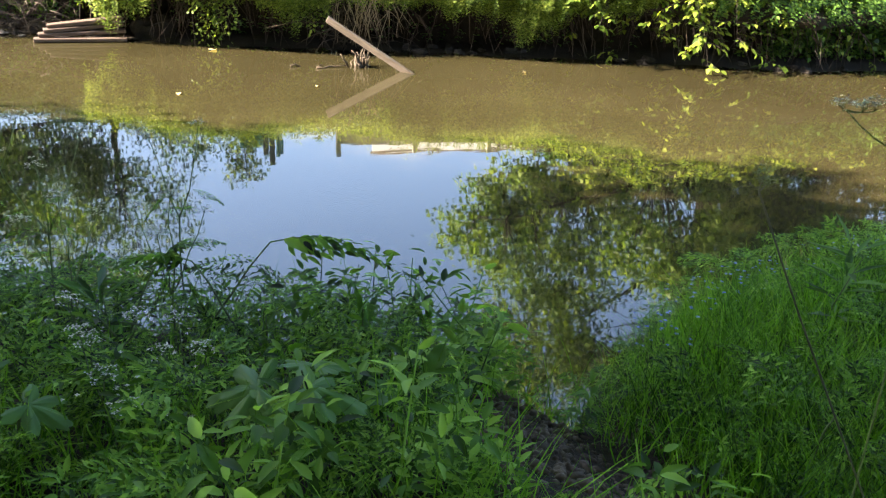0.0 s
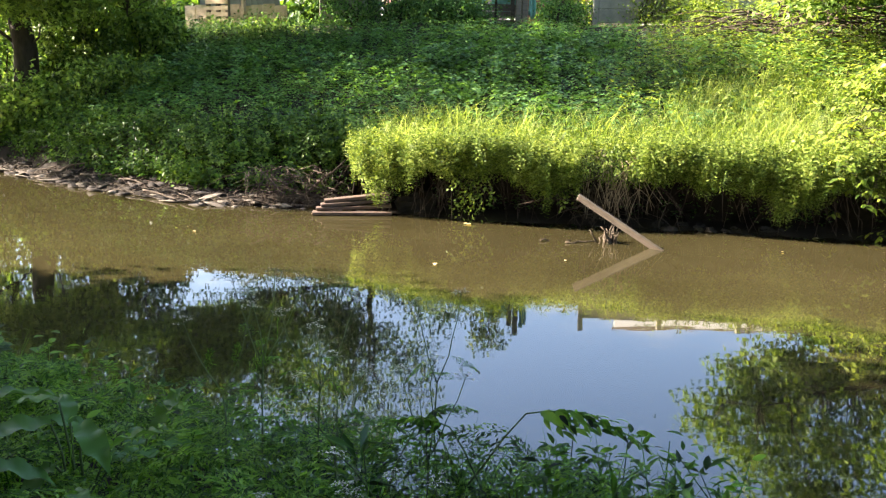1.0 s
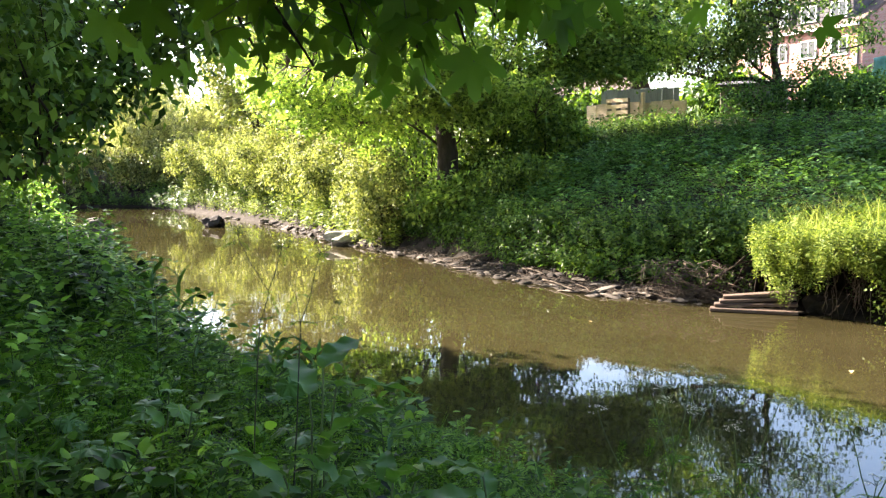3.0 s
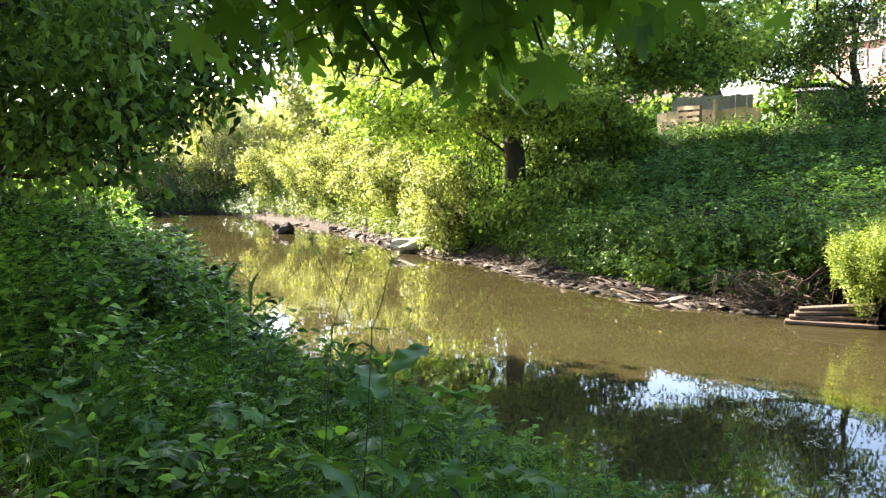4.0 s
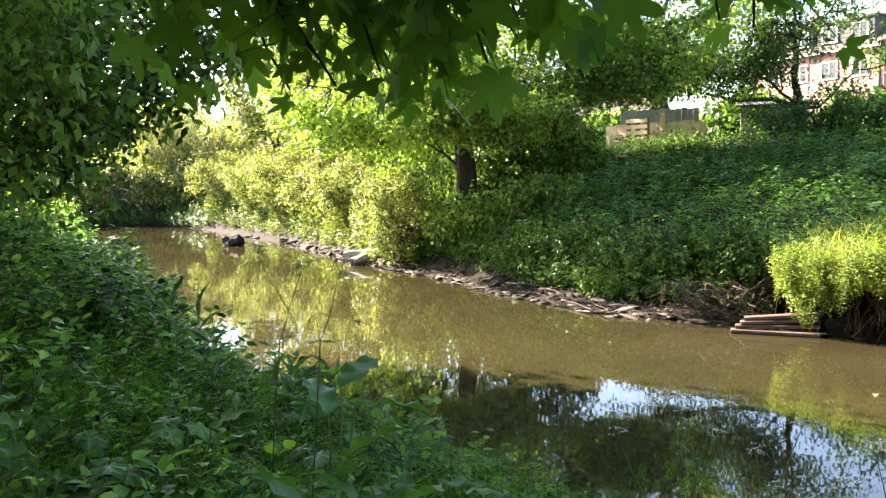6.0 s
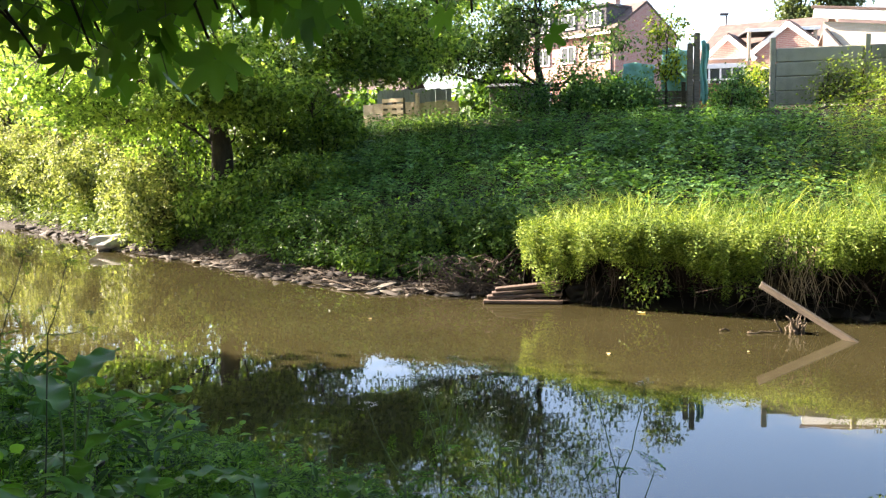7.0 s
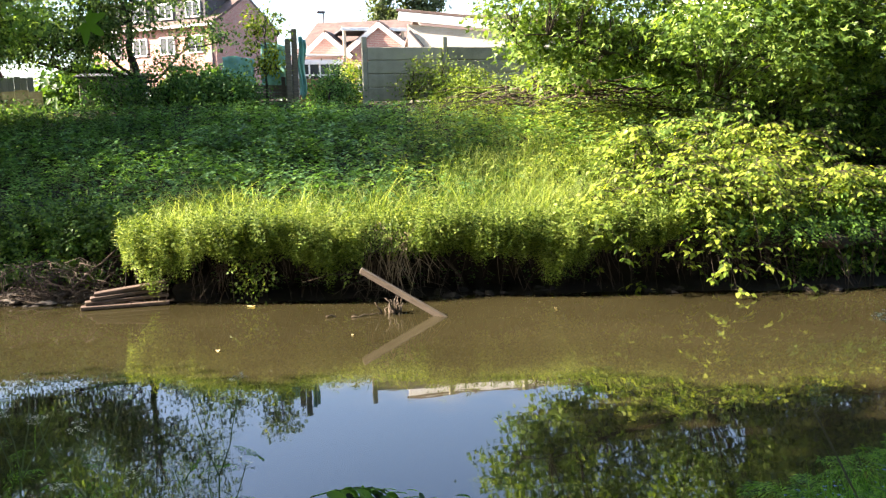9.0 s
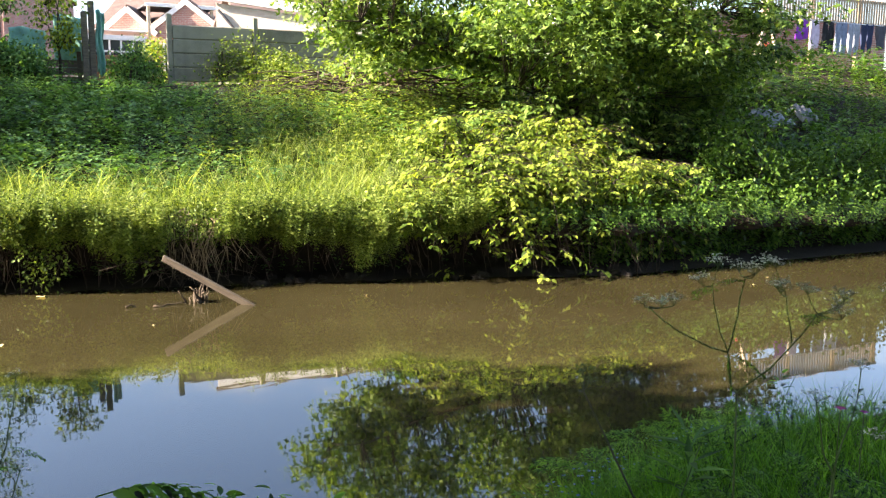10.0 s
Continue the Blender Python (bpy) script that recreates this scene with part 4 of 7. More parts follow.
# from x = 9.5 the same shrub takes the dark leaf as painted shade
for i, (bx, by, n, reach, up, w) in enumerate([(5.9, 11.7, 24, 1.1, 0.65, (-0.4, -1)), (6.9, 11.4, 30, 1.35, 1.0, (-0.3, -1)), (8.0, 11.4, 30, 1.45, 1.25, (-0.3, -1)), (7.3, 12.5, 28, 1.5, 1.35, (-0.6, -0.8)),
                                               (9.2, 11.2, 20, 1.3, 0.95, (0.1, -1)), (10.4, 11.3, 18, 1.3, 0.85, (0.3, -1)), (9.0, 12.7, 22, 1.5, 1.3, (-0.2, -1))]):
    spray_shrub("knotweed", (bx, by), int(n * 1.35), reach, up, KNOTLEAF if bx < 9.5 else DARKLEAF, "bright yellow-green broad-leaved shrub arching over the water" if bx < 9.5 else "broad-leaved shrub arching over the water, shade put into its leaf colour", 80 + i, 0.108, w, "broad-leaved shrubs", 1.7)
for i, (bx, by, n, reach, up, w) in enumerate([(8.7, 14.0, 26, 1.5, 1.0, (-0.2, -1)), (10.4, 14.0, 28, 1.6, 1.7, (0, -1)), (12.0, 13.6, 24, 1.5, 1.5, (0.2, -1))]):
    spray_shrub("sapling", (bx, by), n, reach, up, MAPLELEAF, "green sapling growing below the sycamore", 180 + i, 0.13, w, "saplings", 0.6)
# dark leaf here paints the sycamore's shade onto the shrubs
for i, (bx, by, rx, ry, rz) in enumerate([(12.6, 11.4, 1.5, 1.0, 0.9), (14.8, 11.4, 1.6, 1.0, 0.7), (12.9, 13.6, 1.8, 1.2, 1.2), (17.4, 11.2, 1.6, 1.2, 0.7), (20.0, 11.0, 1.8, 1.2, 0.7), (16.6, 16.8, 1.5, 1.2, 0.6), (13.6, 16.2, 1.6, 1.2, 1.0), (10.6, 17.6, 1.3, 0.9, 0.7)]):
    shrub("shrub", (bx, by), (rx, ry, rz), int(2300 * rx), LEAF2, 0.09, DARKLEAF, "shrub under the sycamore, its shade put into a dark leaf colour", 90 + i, "shaded shrubs", 8)
for i, (bx, by, rx, rz) in enumerate([(0.9, 21.4, 0.9, 0.4), (3.4, 21.6, 0.7, 0.5), (6.8, 20.6, 0.7, 0.4), (8.4, 19.6, 1.0, 0.6), (0.3, 21.6, 0.85, 0.6), (1.2, 21.2, 0.6, 0.4), (-0.4, 22.0, 0.9, 0.7), (-1.6, 22.0, 0.8, 0.5)]):
    shrub("bramble", (bx, by), (rx, rx * 0.8, rz), int(2600 * rx), LEAF2, 0.08, NETTLE if bx < 6 else BANKLEAF, "tangled green bramble below the garden fences", 100 + i, "brambles at the top of the slope", 7)

for i, (bx, by, rx, rz) in enumerate([(5.35, 21.2, 0.45, 0.6), (5.95, 21.1, 0.32, 0.65)]):
    shrub("climber", (bx, by), (rx, 0.16, rz), 900, LEAF2, 0.075, BANKLEAF, "yellow-green climber growing up the concrete fence", 120 + i, "climbers on the fence", 5)

shrub("shrub", (4.3, 24.0), (0.35, 0.3, 0.75), 900, LEAF2, 0.09, KNOTLEAF, "small yellow-green bush behind the gap in the fence", 162, "", 5)
shrub("hedge", (3.5, 22.7), (0.85, 0.4, 0.32), 2200, LEAF2, 0.08, DARKLEAF, "low dark green hedge in the gap of the fence", 163, "", 6)
shrub("shrub", (-12.3, 9.3), (1.5, 1.4, 1.5), 7000, LEAF2, 0.11, DARKLEAF, "dark green shrub on the near bank upstream", 160, "", 9)
shrub("shrub", (-10.6, 6.4), (1.3, 1.2, 1.2), 5000, LEAF2, 0.1, DARKLEAF, "dark green shrub on the near bank upstream", 161, "", 9)

# trees of the near bank: the alder, and maples added for shade
zD = float(height(-7.6, 3.6))
ptsD = np.vstack([crown_points(21, 80, (-6.9, 4.9, 3.5), (2.7, 2.1, 1.6), 0.1, -0.95), crown_points(22, 16, (-5.4, 4.6, 2.7), (1.1, 1.0, 0.6), 0.1), crown_points(23, 44, (-7.4, 3.3, 5.8), (2.2, 1.7, 1.2), 0.1), crown_points(53, 9, (-5.4, 5.8, 3.3), (0.7, 0.6, 0.5), 0.1)])
tree("alder", (-7.8, 3.6, zD), (-7.5, 4.0, 3.6), 0.13, ptsD, LEAF6, 0.1, 165, ALDERLEAF,
     "dark small-leaved alder hanging over the near bank", seed=21, limbs=10, radius=0.5)
# added maples, most never in view, placed to block sun and sky
for k, (bx, by, cx, cy, cz, rx, ry, rz, per, ls) in enumerate([(-6.2, -1.2, -4.4, 0.0, 6.0, 3.6, 3.0, 2.0, 90, 0.25), (-10.2, -1.4, -9.8, -1.0, 6.0, 3.2, 3.0, 3.6, 80, 0.25), (0.4, -3.6, 0.2, -2.4, 6.4, 4.2, 2.6, 1.6, 90, 0.25),
                                                       (1.8, -2.8, -0.5, 1.2, 8.2, 6.0, 5.0, 1.8, 110, 0.3), (-9.0, 1.6, -8.8, 3.4, 5.8, 2.7, 2.6, 2.8, 150, 0.22), (-14.2, 6.2, -14.2, 7.2, 4.2, 2.0, 3.4, 3.4, 180, 0.22), (-10.6, 4.8, -10.8, 6.9, 8.0, 2.8, 3.2, 3.4, 150, 0.24), (-11.2, 7.4, -11.0, 9.1, 5.6, 2.4, 1.8, 2.2, 130, 0.22), (-2.6, 0.2, -1.5, 3.6, 9.4, 6.0, 4.6, 1.6, 120, 0.3), (3.4, -1.6, 3.6, 3.8, 10.2, 6.0, 4.4, 1.5, 120, 0.3), (5.4, -3.2, 5.2, -2.0, 5.4, 3.2, 2.4, 2.8, 90, 0.28), (9.8, -3.6, 9.6, -2.6, 5.4, 3.2, 2.4, 3.2, 90, 0.28), (-4.2, -7.0, -4.2, -6.8, 5.8, 5.2, 2.4, 4.4, 90, 0.3), (3.4, -8.0, 3.4, -7.8, 5.8, 5.2, 2.4, 4.4, 90, 0.3)]):
    zz = float(height(bx, by))
    tree("shading_maple", (bx, by, zz), (bx + 0.2, by + 0.3, cz), 0.22, crown_points(24 + k, 200 if rx > 5 else 130, (cx, cy, cz), (rx, ry, rz), 0.15, -0.95), MAPLE_FAR if by > 4 else LEAF2, ls if by > 4 else ls * 1.25, per, MAPLELEAF,
         "leafy maple added to shade the near bank, mostly out of view", "tree", "trees of the near bank", seed=23 + k, limbs=9, radius=0.72)

# ---- boughs overhead ----


def bough(start, end, leaves, seed, spread=0.16, size=0.135, sag=-0.05):
    """A hanging maple bough: a twig and stalked leaves, each leaf a piece of its own."""
    g = np.random.default_rng(seed)
    t = thing("maple_bough", start, "overhanging maple bough with large backlit leaves", "branch", "maple boughs overhead")
    line = bend(start, end, 8, sag, 0.02, g)
    twig = Bag()
    twig.add(*tube(line, np.linspace(0.009, 0.003, 8), 5))
    pts, turns, sizes = [], [], []
    for i in range(leaves):
        s = g.uniform(0.42, 1.0) ** 0.7
        p = line[int(s * 7)] + g.normal(0, 0.01, 3)
        q = p + g.normal(0, spread, 3) * [1, 1, 0.55] + [0, 0, -0.05]
        part("stalk", Bag().add(*tube(bend(p, q, 3, -0.02), [0.0022, 0.0018, 0.0014], 3)).mesh("stalk", start), STEM, t)
        d = unit(np.array([[*(g.normal(0, 0.5, 2)), -0.75]]))[0]
        nrm = g.normal(0, 1, 3) * [1, 1, 0.5] + [0, 0, 0.5]
        pts.append(q), turns.append(frames(d[None], nrm[None])[0]), sizes.append(size * g.uniform(0.65, 1.15))
    part("twig", twig.mesh("twig", start), BARK, t)
    leaf_me = np_mesh("leaf", *MAPLE)
    leaf_me.materials.append(BOUGHLEAF)
    for p, r, s in zip(pts, turns, sizes):
        ob = new("leaf", leaf_me)
        ob.parent = t
        m = Matrix([[*(r[k] * s), (p - np.asarray(start))[k]] for k in range(3)] + [[0, 0, 0, 1]])
        ob.matrix_local = m


# where each bough's tip hangs, and how many leaves it bears
TIPS = [(-1.49, 1.82, 2.56, 12), (-1.36, 1.8, 2.5, 16), (-1.21, 1.77, 2.5, 18), (-1.07, 1.73, 2.52, 18), (-1.12, 2.05, 2.6, 14), (-0.89, 1.76, 2.58, 16),
        (-0.83, 1.84, 2.6, 14), (-0.83, 2.05, 2.66, 12), (-1.19, 1.67, 2.55, 14), (-0.53, 2.13, 2.71, 7), (-0.33, 2.26, 2.71, 6), (-0.81, 1.72, 2.58, 12),
        (-0.78, 1.84, 2.62, 10), (-0.74, 1.97, 2.66, 8), (-0.37, 1.97, 2.61, 8), (-0.32, 2.18, 2.62, 8),
        (-1.11, 1.85, 2.55, 12), (-0.97, 1.85, 2.52, 13), (-0.86, 1.85, 2.54, 12), (-0.78, 1.85, 2.58, 9), (-1.03, 1.9, 2.6, 10)]
for k, (bx, by, bz, n) in enumerate(TIPS):
    bough((bx - 0.12 - 0.05 * (k % 3), by - 0.5, bz + 0.55), (bx, by, bz), int(n * 1.3), 200 + k, 0.12, 0.088 if k < 16 else 0.105)

# ---- far shore: driftwood, stones, roots ----
g = np.random.default_rng(5)
for k in range(9):
    sx = -6.4 + 0.62 * k + g.normal(0, 0.1)
    sy = float(far_edge(sx)) + g.uniform(0.15, 0.6)
    L = g.uniform(0.5, 1.5)
    a = g.normal(-0.45, 0.35)
    o = np.array([sx, sy, float(height(sx, sy)) + 0.03])
    e = o + [L * math.cos(a), L * math.sin(a), 0]
    e[2] = max(0.02, float(height(e[0], e[1]))) + 0.04
    b = Bag().add(*tube(bend(o, e, 7, -0.01, 0.015, g), np.linspace(g.uniform(0.012, 0.03), 0.006, 7), 6))
    me = part("driftwood", b.mesh("driftwood", o, True), ROOT)
    me.location = o
    tagged(me, "bare grey driftwood branch lying on the muddy shore", "driftwood", "driftwood on the shore")
shapes = [rock_mesh("stone", (1, 0.75, 0.38), 300 + i, 2, 0.7) for i in range(5)]
for me in shapes:
    me.materials.append(STONE)
for k in range(40):
    sx = g.uniform(-20, -4.2) if k < 30 else g.uniform(-4.2, -1.6)
    sy = float(far_edge(sx)) + g.uniform(-0.12, 0.75)
    s = g.uniform(0.03, 0.12) * (1.0 if sx > -10 else 1.5)
    ob = new("stone", shapes[k % 5])
    ob.matrix_world = Matrix.Translation((sx, sy, max(0.0, float(height(sx, sy))) + 0.1 * s)) @ pose(0, 0, 0, 0, 0, g.uniform(0, 360)) @ Matrix.Scale(s, 4)
    tagged(ob, "dull brown stone bedded in the muddy shore", "stone", "stones on the shore")


flats = [rock_mesh("slab_stone", (1, 0.45, 0.13), 330 + i, 2, 0.9) for i in range(5)]
for me in flats:
    me.materials.append(STONE)
for k in range(16):
    sx = g.uniform(-13, -1.7) if k < 8 else g.uniform(-3.4, -1.6)
    sy = float(far_edge(sx)) + g.uniform(-0.08, 0.55)
    s = g.uniform(0.06, 0.26)
    ob = new("slab_stone", flats[k % 5])
    ob.matrix_world = Matrix.Translation((sx, sy, max(0.0, float(height(sx, sy))) + 0.03)) @ pose(0, 0, 0, g.uniform(-8, 8), g.uniform(-8, 8), g.normal(-22, 40)) @ Matrix.Scale(s, 4)
    tagged(ob, "flat broken slab of stone on the muddy shore", "stone", "slabs on the shore")


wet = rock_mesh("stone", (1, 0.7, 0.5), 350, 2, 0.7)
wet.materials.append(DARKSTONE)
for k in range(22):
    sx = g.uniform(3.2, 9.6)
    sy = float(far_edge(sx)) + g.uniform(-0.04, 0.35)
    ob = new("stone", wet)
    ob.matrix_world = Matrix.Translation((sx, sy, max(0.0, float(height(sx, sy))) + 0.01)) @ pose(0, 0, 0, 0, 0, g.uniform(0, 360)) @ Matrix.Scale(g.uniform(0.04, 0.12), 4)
    tagged(ob, "wet stone at the foot of the undercut bank, darkened as if shaded", "stone", "stones under the bank")


def boulder(name, place, size, seed, mat, label, turn=0):
    me = rock_mesh(name, size, seed, 3, 0.5)
    me.materials.append(mat)
    ob = new(name, me)
    ob.matrix_world = pose(*place, 0, 0, turn)
    return tagged(ob, label, "rock")


boulder("boulder", (-17.9, 22.6, 0.12), (0.34, 0.24, 0.22), 401, DARKSTONE, "dark wet boulder standing in the shallow water")
boulder("boulder", (-18.2, 18.0, 0.2), (0.5, 0.4, 0.38), 402, STONE, "grey boulder at the near bank upstream")
boulder("boulder", (-10.9, 18.95, 0.16), (0.6, 0.28, 0.2), 403, PALESTONE, "pale broken slab of stone on the shore", 55)
boulder("boulder", (-10.5, 19.15, 0.4), (0.26, 0.2, 0.42), 404, PALESTONE, "pale upright stone on the shore", 20)

# stack of weathered boards half in the water
boards = thing("board_stack", (-0.94, 12.58, 0.0), "stack of weathered brown boards lying at the water's edge", "boards")
for k, (dz, dy, rz, L) in enumerate([(0.03, -0.1, 1.5, 1.14), (0.1, 0.0, 5, 1.08), (0.165, 0.04, 8, 1.0), (0.23, 0.06, 3, 0.94)]):
    piece("board", (L, 0.16, 0.045), pose(0.02 * k, dy, dz, 0, -2 * k, rz), WETTIMBER, boards)
slabstone = part("slab", rock_mesh("slab", (0.3, 0.17, 0.2), 420, 3, 0.55), DARKSTONE)
slabstone.matrix_world = pose(0.02, 12.75, 0.1, 0, -12, 10)
tagged(slabstone, "dark block of stone beside the boards", "stone")

# plank that leans out of the water against a stump
a, b = np.array([1.99, 10.69, 0.585]), np.array([2.98, 10.3, -0.04])
mid = (a + b) / 2
plank = part("plank", slab((float(np.linalg.norm(b - a)), 0.105, 0.032), 0.006), TIMBER)
dx = Vector(b - a).normalized()
sd = Vector((0.35, -0.6, 0.35))
sd = (sd - sd.dot(dx) * dx).normalized()
plank.matrix_world = Matrix([[dx[k], sd[k], dx.cross(sd)[k], mid[k]] for k in range(3)] + [[0, 0, 0, 1]])
tagged(plank, "weathered plank leaning out of the water", "plank")
o = np.array([2.42, 10.72, -0.1])
stump = thing("stump", o, "tangle of dark roots standing in the water under the plank", "roots")
for k in range(16):
    e = o + [g.normal(0, 0.12), g.normal(0, 0.08), g.uniform(0.14, 0.36)]
    part("root", Bag().add(*tube(bend(o + g.normal(0, 0.05, 3), e, 5, 0, 0.03, g), np.linspace(0.028, 0.006, 5), 5)).mesh("root", o), ROOT, stump)
for k in range(2):
    o = np.array([1.55 + 0.3 * k, 10.75 - 0.1 * k, 0.015])
    b = Bag().add(*tube(bend(o, o + [0.4, 0.05, 0.0], 6, 0.0, 0.02, g), np.linspace(0.014, 0.006, 6), 5))
    d = part("driftwood", b.mesh("driftwood", o), ROOT)
    d.location = o
    tagged(d, "thin floating stick caught beside the plank", "driftwood", "driftwood on the shore")

# broken stone and hardened mud along the shore
for mat_, name_, label_, count, dlo, dhi, smax in ((DARKSTONE, "shore_rubble", "wet rubble and lumps of mud along the shore, darkened as if shaded", 900, -0.08, 1.0, 0.15), (STONE, "shore_shards", "pale flat shards of stone at the water's edge", 120, -0.12, 0.12, 0.2)):
    bag = Bag()
    for i in range(6):
        me = rock_mesh("lump", (1, 0.5, 0.3 if mat_ is DARKSTONE else 0.1), 440 + i, 1 if mat_ is DARKSTONE else 2, 1.1)
        lump = (np.array([v.co[:] for v in me.vertices]), np.array([q.vertices[:] for q in me.polygons]))
        bpy.data.meshes.remove(me)
        n = count // 6
        sx = g.uniform(-17, -1.0, n)
        sy = far_edge(sx) + g.uniform(dlo, dhi, n)
        a = -0.55 + g.normal(0, 0.4, n)
        turn = np.zeros((n, 3, 3))
        turn[:, 0, 0] = turn[:, 1, 1] = np.cos(a)
        turn[:, 0, 1], turn[:, 1, 0], turn[:, 2, 2] = -np.sin(a), np.sin(a), 1
        size = (0.025 + smax * g.uniform(0, 1, n) ** 4) * np.interp(sx, [-17, -6], [1.5, 1.0])
        bag.add(*scatter(lump, np.column_stack([sx, sy, np.maximum(height(sx, sy), -0.01) + 0.012]), lean(n, 0.12, g) @ turn, size))
    stuff(name_, bag, mat_, label_, "rubble")

# broken twigs and flat scraps along the shore
bag = Bag()
for k in range(1300):
    sx = g.uniform(-14, -1.4)
    sy = float(far_edge(sx)) + g.uniform(-0.03, 0.85)
    a, L = g.uniform(0, 3.14), g.uniform(0.06, 0.4)
    o = np.array([sx, sy, max(0.0, float(height(sx, sy))) + 0.015])
    e = o + [L * math.cos(a), 0.5 * L * math.sin(a), 0]
    e[2] = max(0.0, float(height(e[0], e[1]))) + g.uniform(0.01, 0.06)
    bag.add(*tube(bend(o, e, 4, -0.01, 0.01, g), np.linspace(g.uniform(0.004, 0.012), 0.003, 4), 4))
stuff("shore_twigs", bag, ROOT, "litter of broken twigs on the muddy shore", "twigs")

# bare roots and dead stalks in the cut bank
bag = Bag()
for k in range(420):
    sx = g.uniform(-3.6, 9.5)
    d0 = g.uniform(0.12, 0.5)
    o = np.array([sx, float(far_edge(sx)) + d0, 0])
    o[2] = float(bank_top(o[0], o[1])) - g.uniform(0.1, 0.3)
    e = o + [g.normal(0, 0.22), -g.uniform(0.0, 0.3), -g.uniform(0.2, 0.75)]
    e[2] = max(e[2], 0.0)
    bag.add(*tube(bend(o, e, 5, -0.06, 0.03, g), np.linspace(g.uniform(0.004, 0.012), 0.003, 5), 3))
for cx, n in ((2.6, 130), (-2.2, 110), (-1.5, 60)):
    for k in range(n):
        o = np.array([cx + g.normal(0, 0.22), float(far_edge(cx)) + g.uniform(0.05, 0.45), g.uniform(0.05, 1.0 if cx > 0 else 0.6)])
        e = o + [g.normal(0, 0.3), -g.uniform(0.0, 0.25), -g.uniform(0.0, 0.55)]
        e[2] = max(e[2], 0.0)
        bag.add(*tube(bend(o, e, 4, -0.05, 0.03, g), np.linspace(0.008, 0.003, 4), 3))
stuff("bank_roots", bag, ROOT, "bare roots hanging out of the eroded bank", "roots")
bag = Bag()
for k in range(60):
    sx = 2.72 + g.normal(0, 0.2)
    o = np.array([sx, float(far_edge(sx)) + 0.1, g.uniform(0.5, 1.0)])
    e = o + [g.normal(0, 0.2), -g.uniform(0.05, 0.2), -g.uniform(0.2, 0.6)]
    bag.add(*tube(bend(o, e, 4, -0.05, 0.02, g), np.linspace(0.007, 0.003, 4), 3))
stuff("dead_stalks", bag, DEADSTEM, "pale dead stalks hanging down the bank", "stalks")
bag = Bag()
for k in range(150):
    bx = g.uniform(6.2, 9.4)
    o = np.array([bx, 17.9 - 0.55 * (bx - 6.4) + g.normal(0, 0.3), 0])
    o[2] = float(height(o[0], o[1])) + g.uniform(0.35, 0.85)
    e = o + [g.normal(0, 0.8), g.normal(0, 0.4), g.normal(-0.1, 0.15)]
    bag.add(*tube(bend(o, e, 5, -0.08, 0.05, g), np.linspace(0.02, 0.004, 5), 4))
stuff("brush_pile", bag, ROOT, "pile of cut dead branches on the slope", "branches")

# pale dead leaves and scraps on the water
for k, (fx, fy, s) in enumerate([(5.62, 11.2, 0.16), (0.68, 11.8, 0.14), (5.2, 11.0, 0.08), (6.2, 10.9, 0.12), (0.2, 9.5, 0.07), (-2.9, 11.2, 0.05), (4.4, 10.2, 0.05), (10.2, 8.9, 0.05), (9.6, 8.6, 0.04), (1.7, 9.7, 0.04)]):
    me = np_mesh("floating_leaf", HEART[0], HEART[1])
    me.materials.append(DEADLEAF)
    ob = new("floating_leaf", me)
    ob.matrix_world = pose(fx, fy, 0.012, 0, 0, 67 * k) @ Matrix.Scale(s, 4)
    tagged(ob, "pale fallen leaf floating on the river", "leaf", "floating leaves")

# ---- garden fences along the top ----
fence = thing("concrete_fence", (4.2, 21.5, 2.99), "grey concrete panel fence with slotted posts", "fence")
for k in range(4):
    piece("post", (0.117, 0.117, 1.86), pose(1.99 * k, -0.17 * k, 0.66), CONCRETE, fence, 0.012)
for k in range(3):
    for j in range(4):
        piece("panel", (1.87, 0.08, 0.322), pose(1.99 * k + 0.995, -0.17 * k - 0.085, 0.21 + 0.325 * j, 0, 0, -4.9), CONCRETE, fence, 0.022)
for k, (px, top) in enumerate([(2.36, 4.52), (2.52, 4.76)]):
    ob = part("fence_post", slab((0.13, 0.13, top - 2.6), 0.012), TIMBER)
    ob.location = (px, 21.5 + 0.06 * k, (top + 2.6) / 2)
    tagged(ob, "old weathered grey fence post standing alone", "post", "old posts")


def hung_net(x0, x1, y0, y1, z0, z1, label, folds=12.0):
    """Debris netting hung up by its top edge, with folds and a ragged hem."""
    u, v = np.meshgrid(np.linspace(0, 1, 15), np.linspace(0, 1, 13))
    nv = np.column_stack([(x0 + (x1 - x0) * u + 0.02 * np.sin(v * 9)).ravel(), (y0 + (y1 - y0) * u + 0.05 * np.sin(u * folds + v * 5)).ravel(),
                          (z0 + (z1 - z0) * v + 0.06 * np.sin(u * 7 + 1) * (1 - v) + 0.04 * np.sin(u * 5) * v).ravel()])
    ni = np.arange(15 * 13).reshape(13, 15)
    nf = np.stack([ni[:-1, :-1], ni[:-1, 1:], ni[1:, 1:], ni[1:, :-1]], -1).reshape(-1, 4)
    tarp = part("netting", np_mesh("netting", nv, nf, True), TARP)
    sol = tarp.modifiers.new("thickness", "SOLIDIFY")
    sol.thickness = 0.01
    tagged(tarp, label, "netting", "green netting")


hung_net(2.6, 2.78, 21.5, 21.6, 3.15, 4.55, "green debris netting hanging beside the fence post")
hung_net(1.75, 2.34, 22.1, 21.9, 3.3, 4.45, "pale green netting stretched behind the young tree", 9.0)
hung_net(0.85, 1.6, 22.3, 22.1, 3.3, 4.15, "pale green netting sagging over the garden boundary", 15.0)
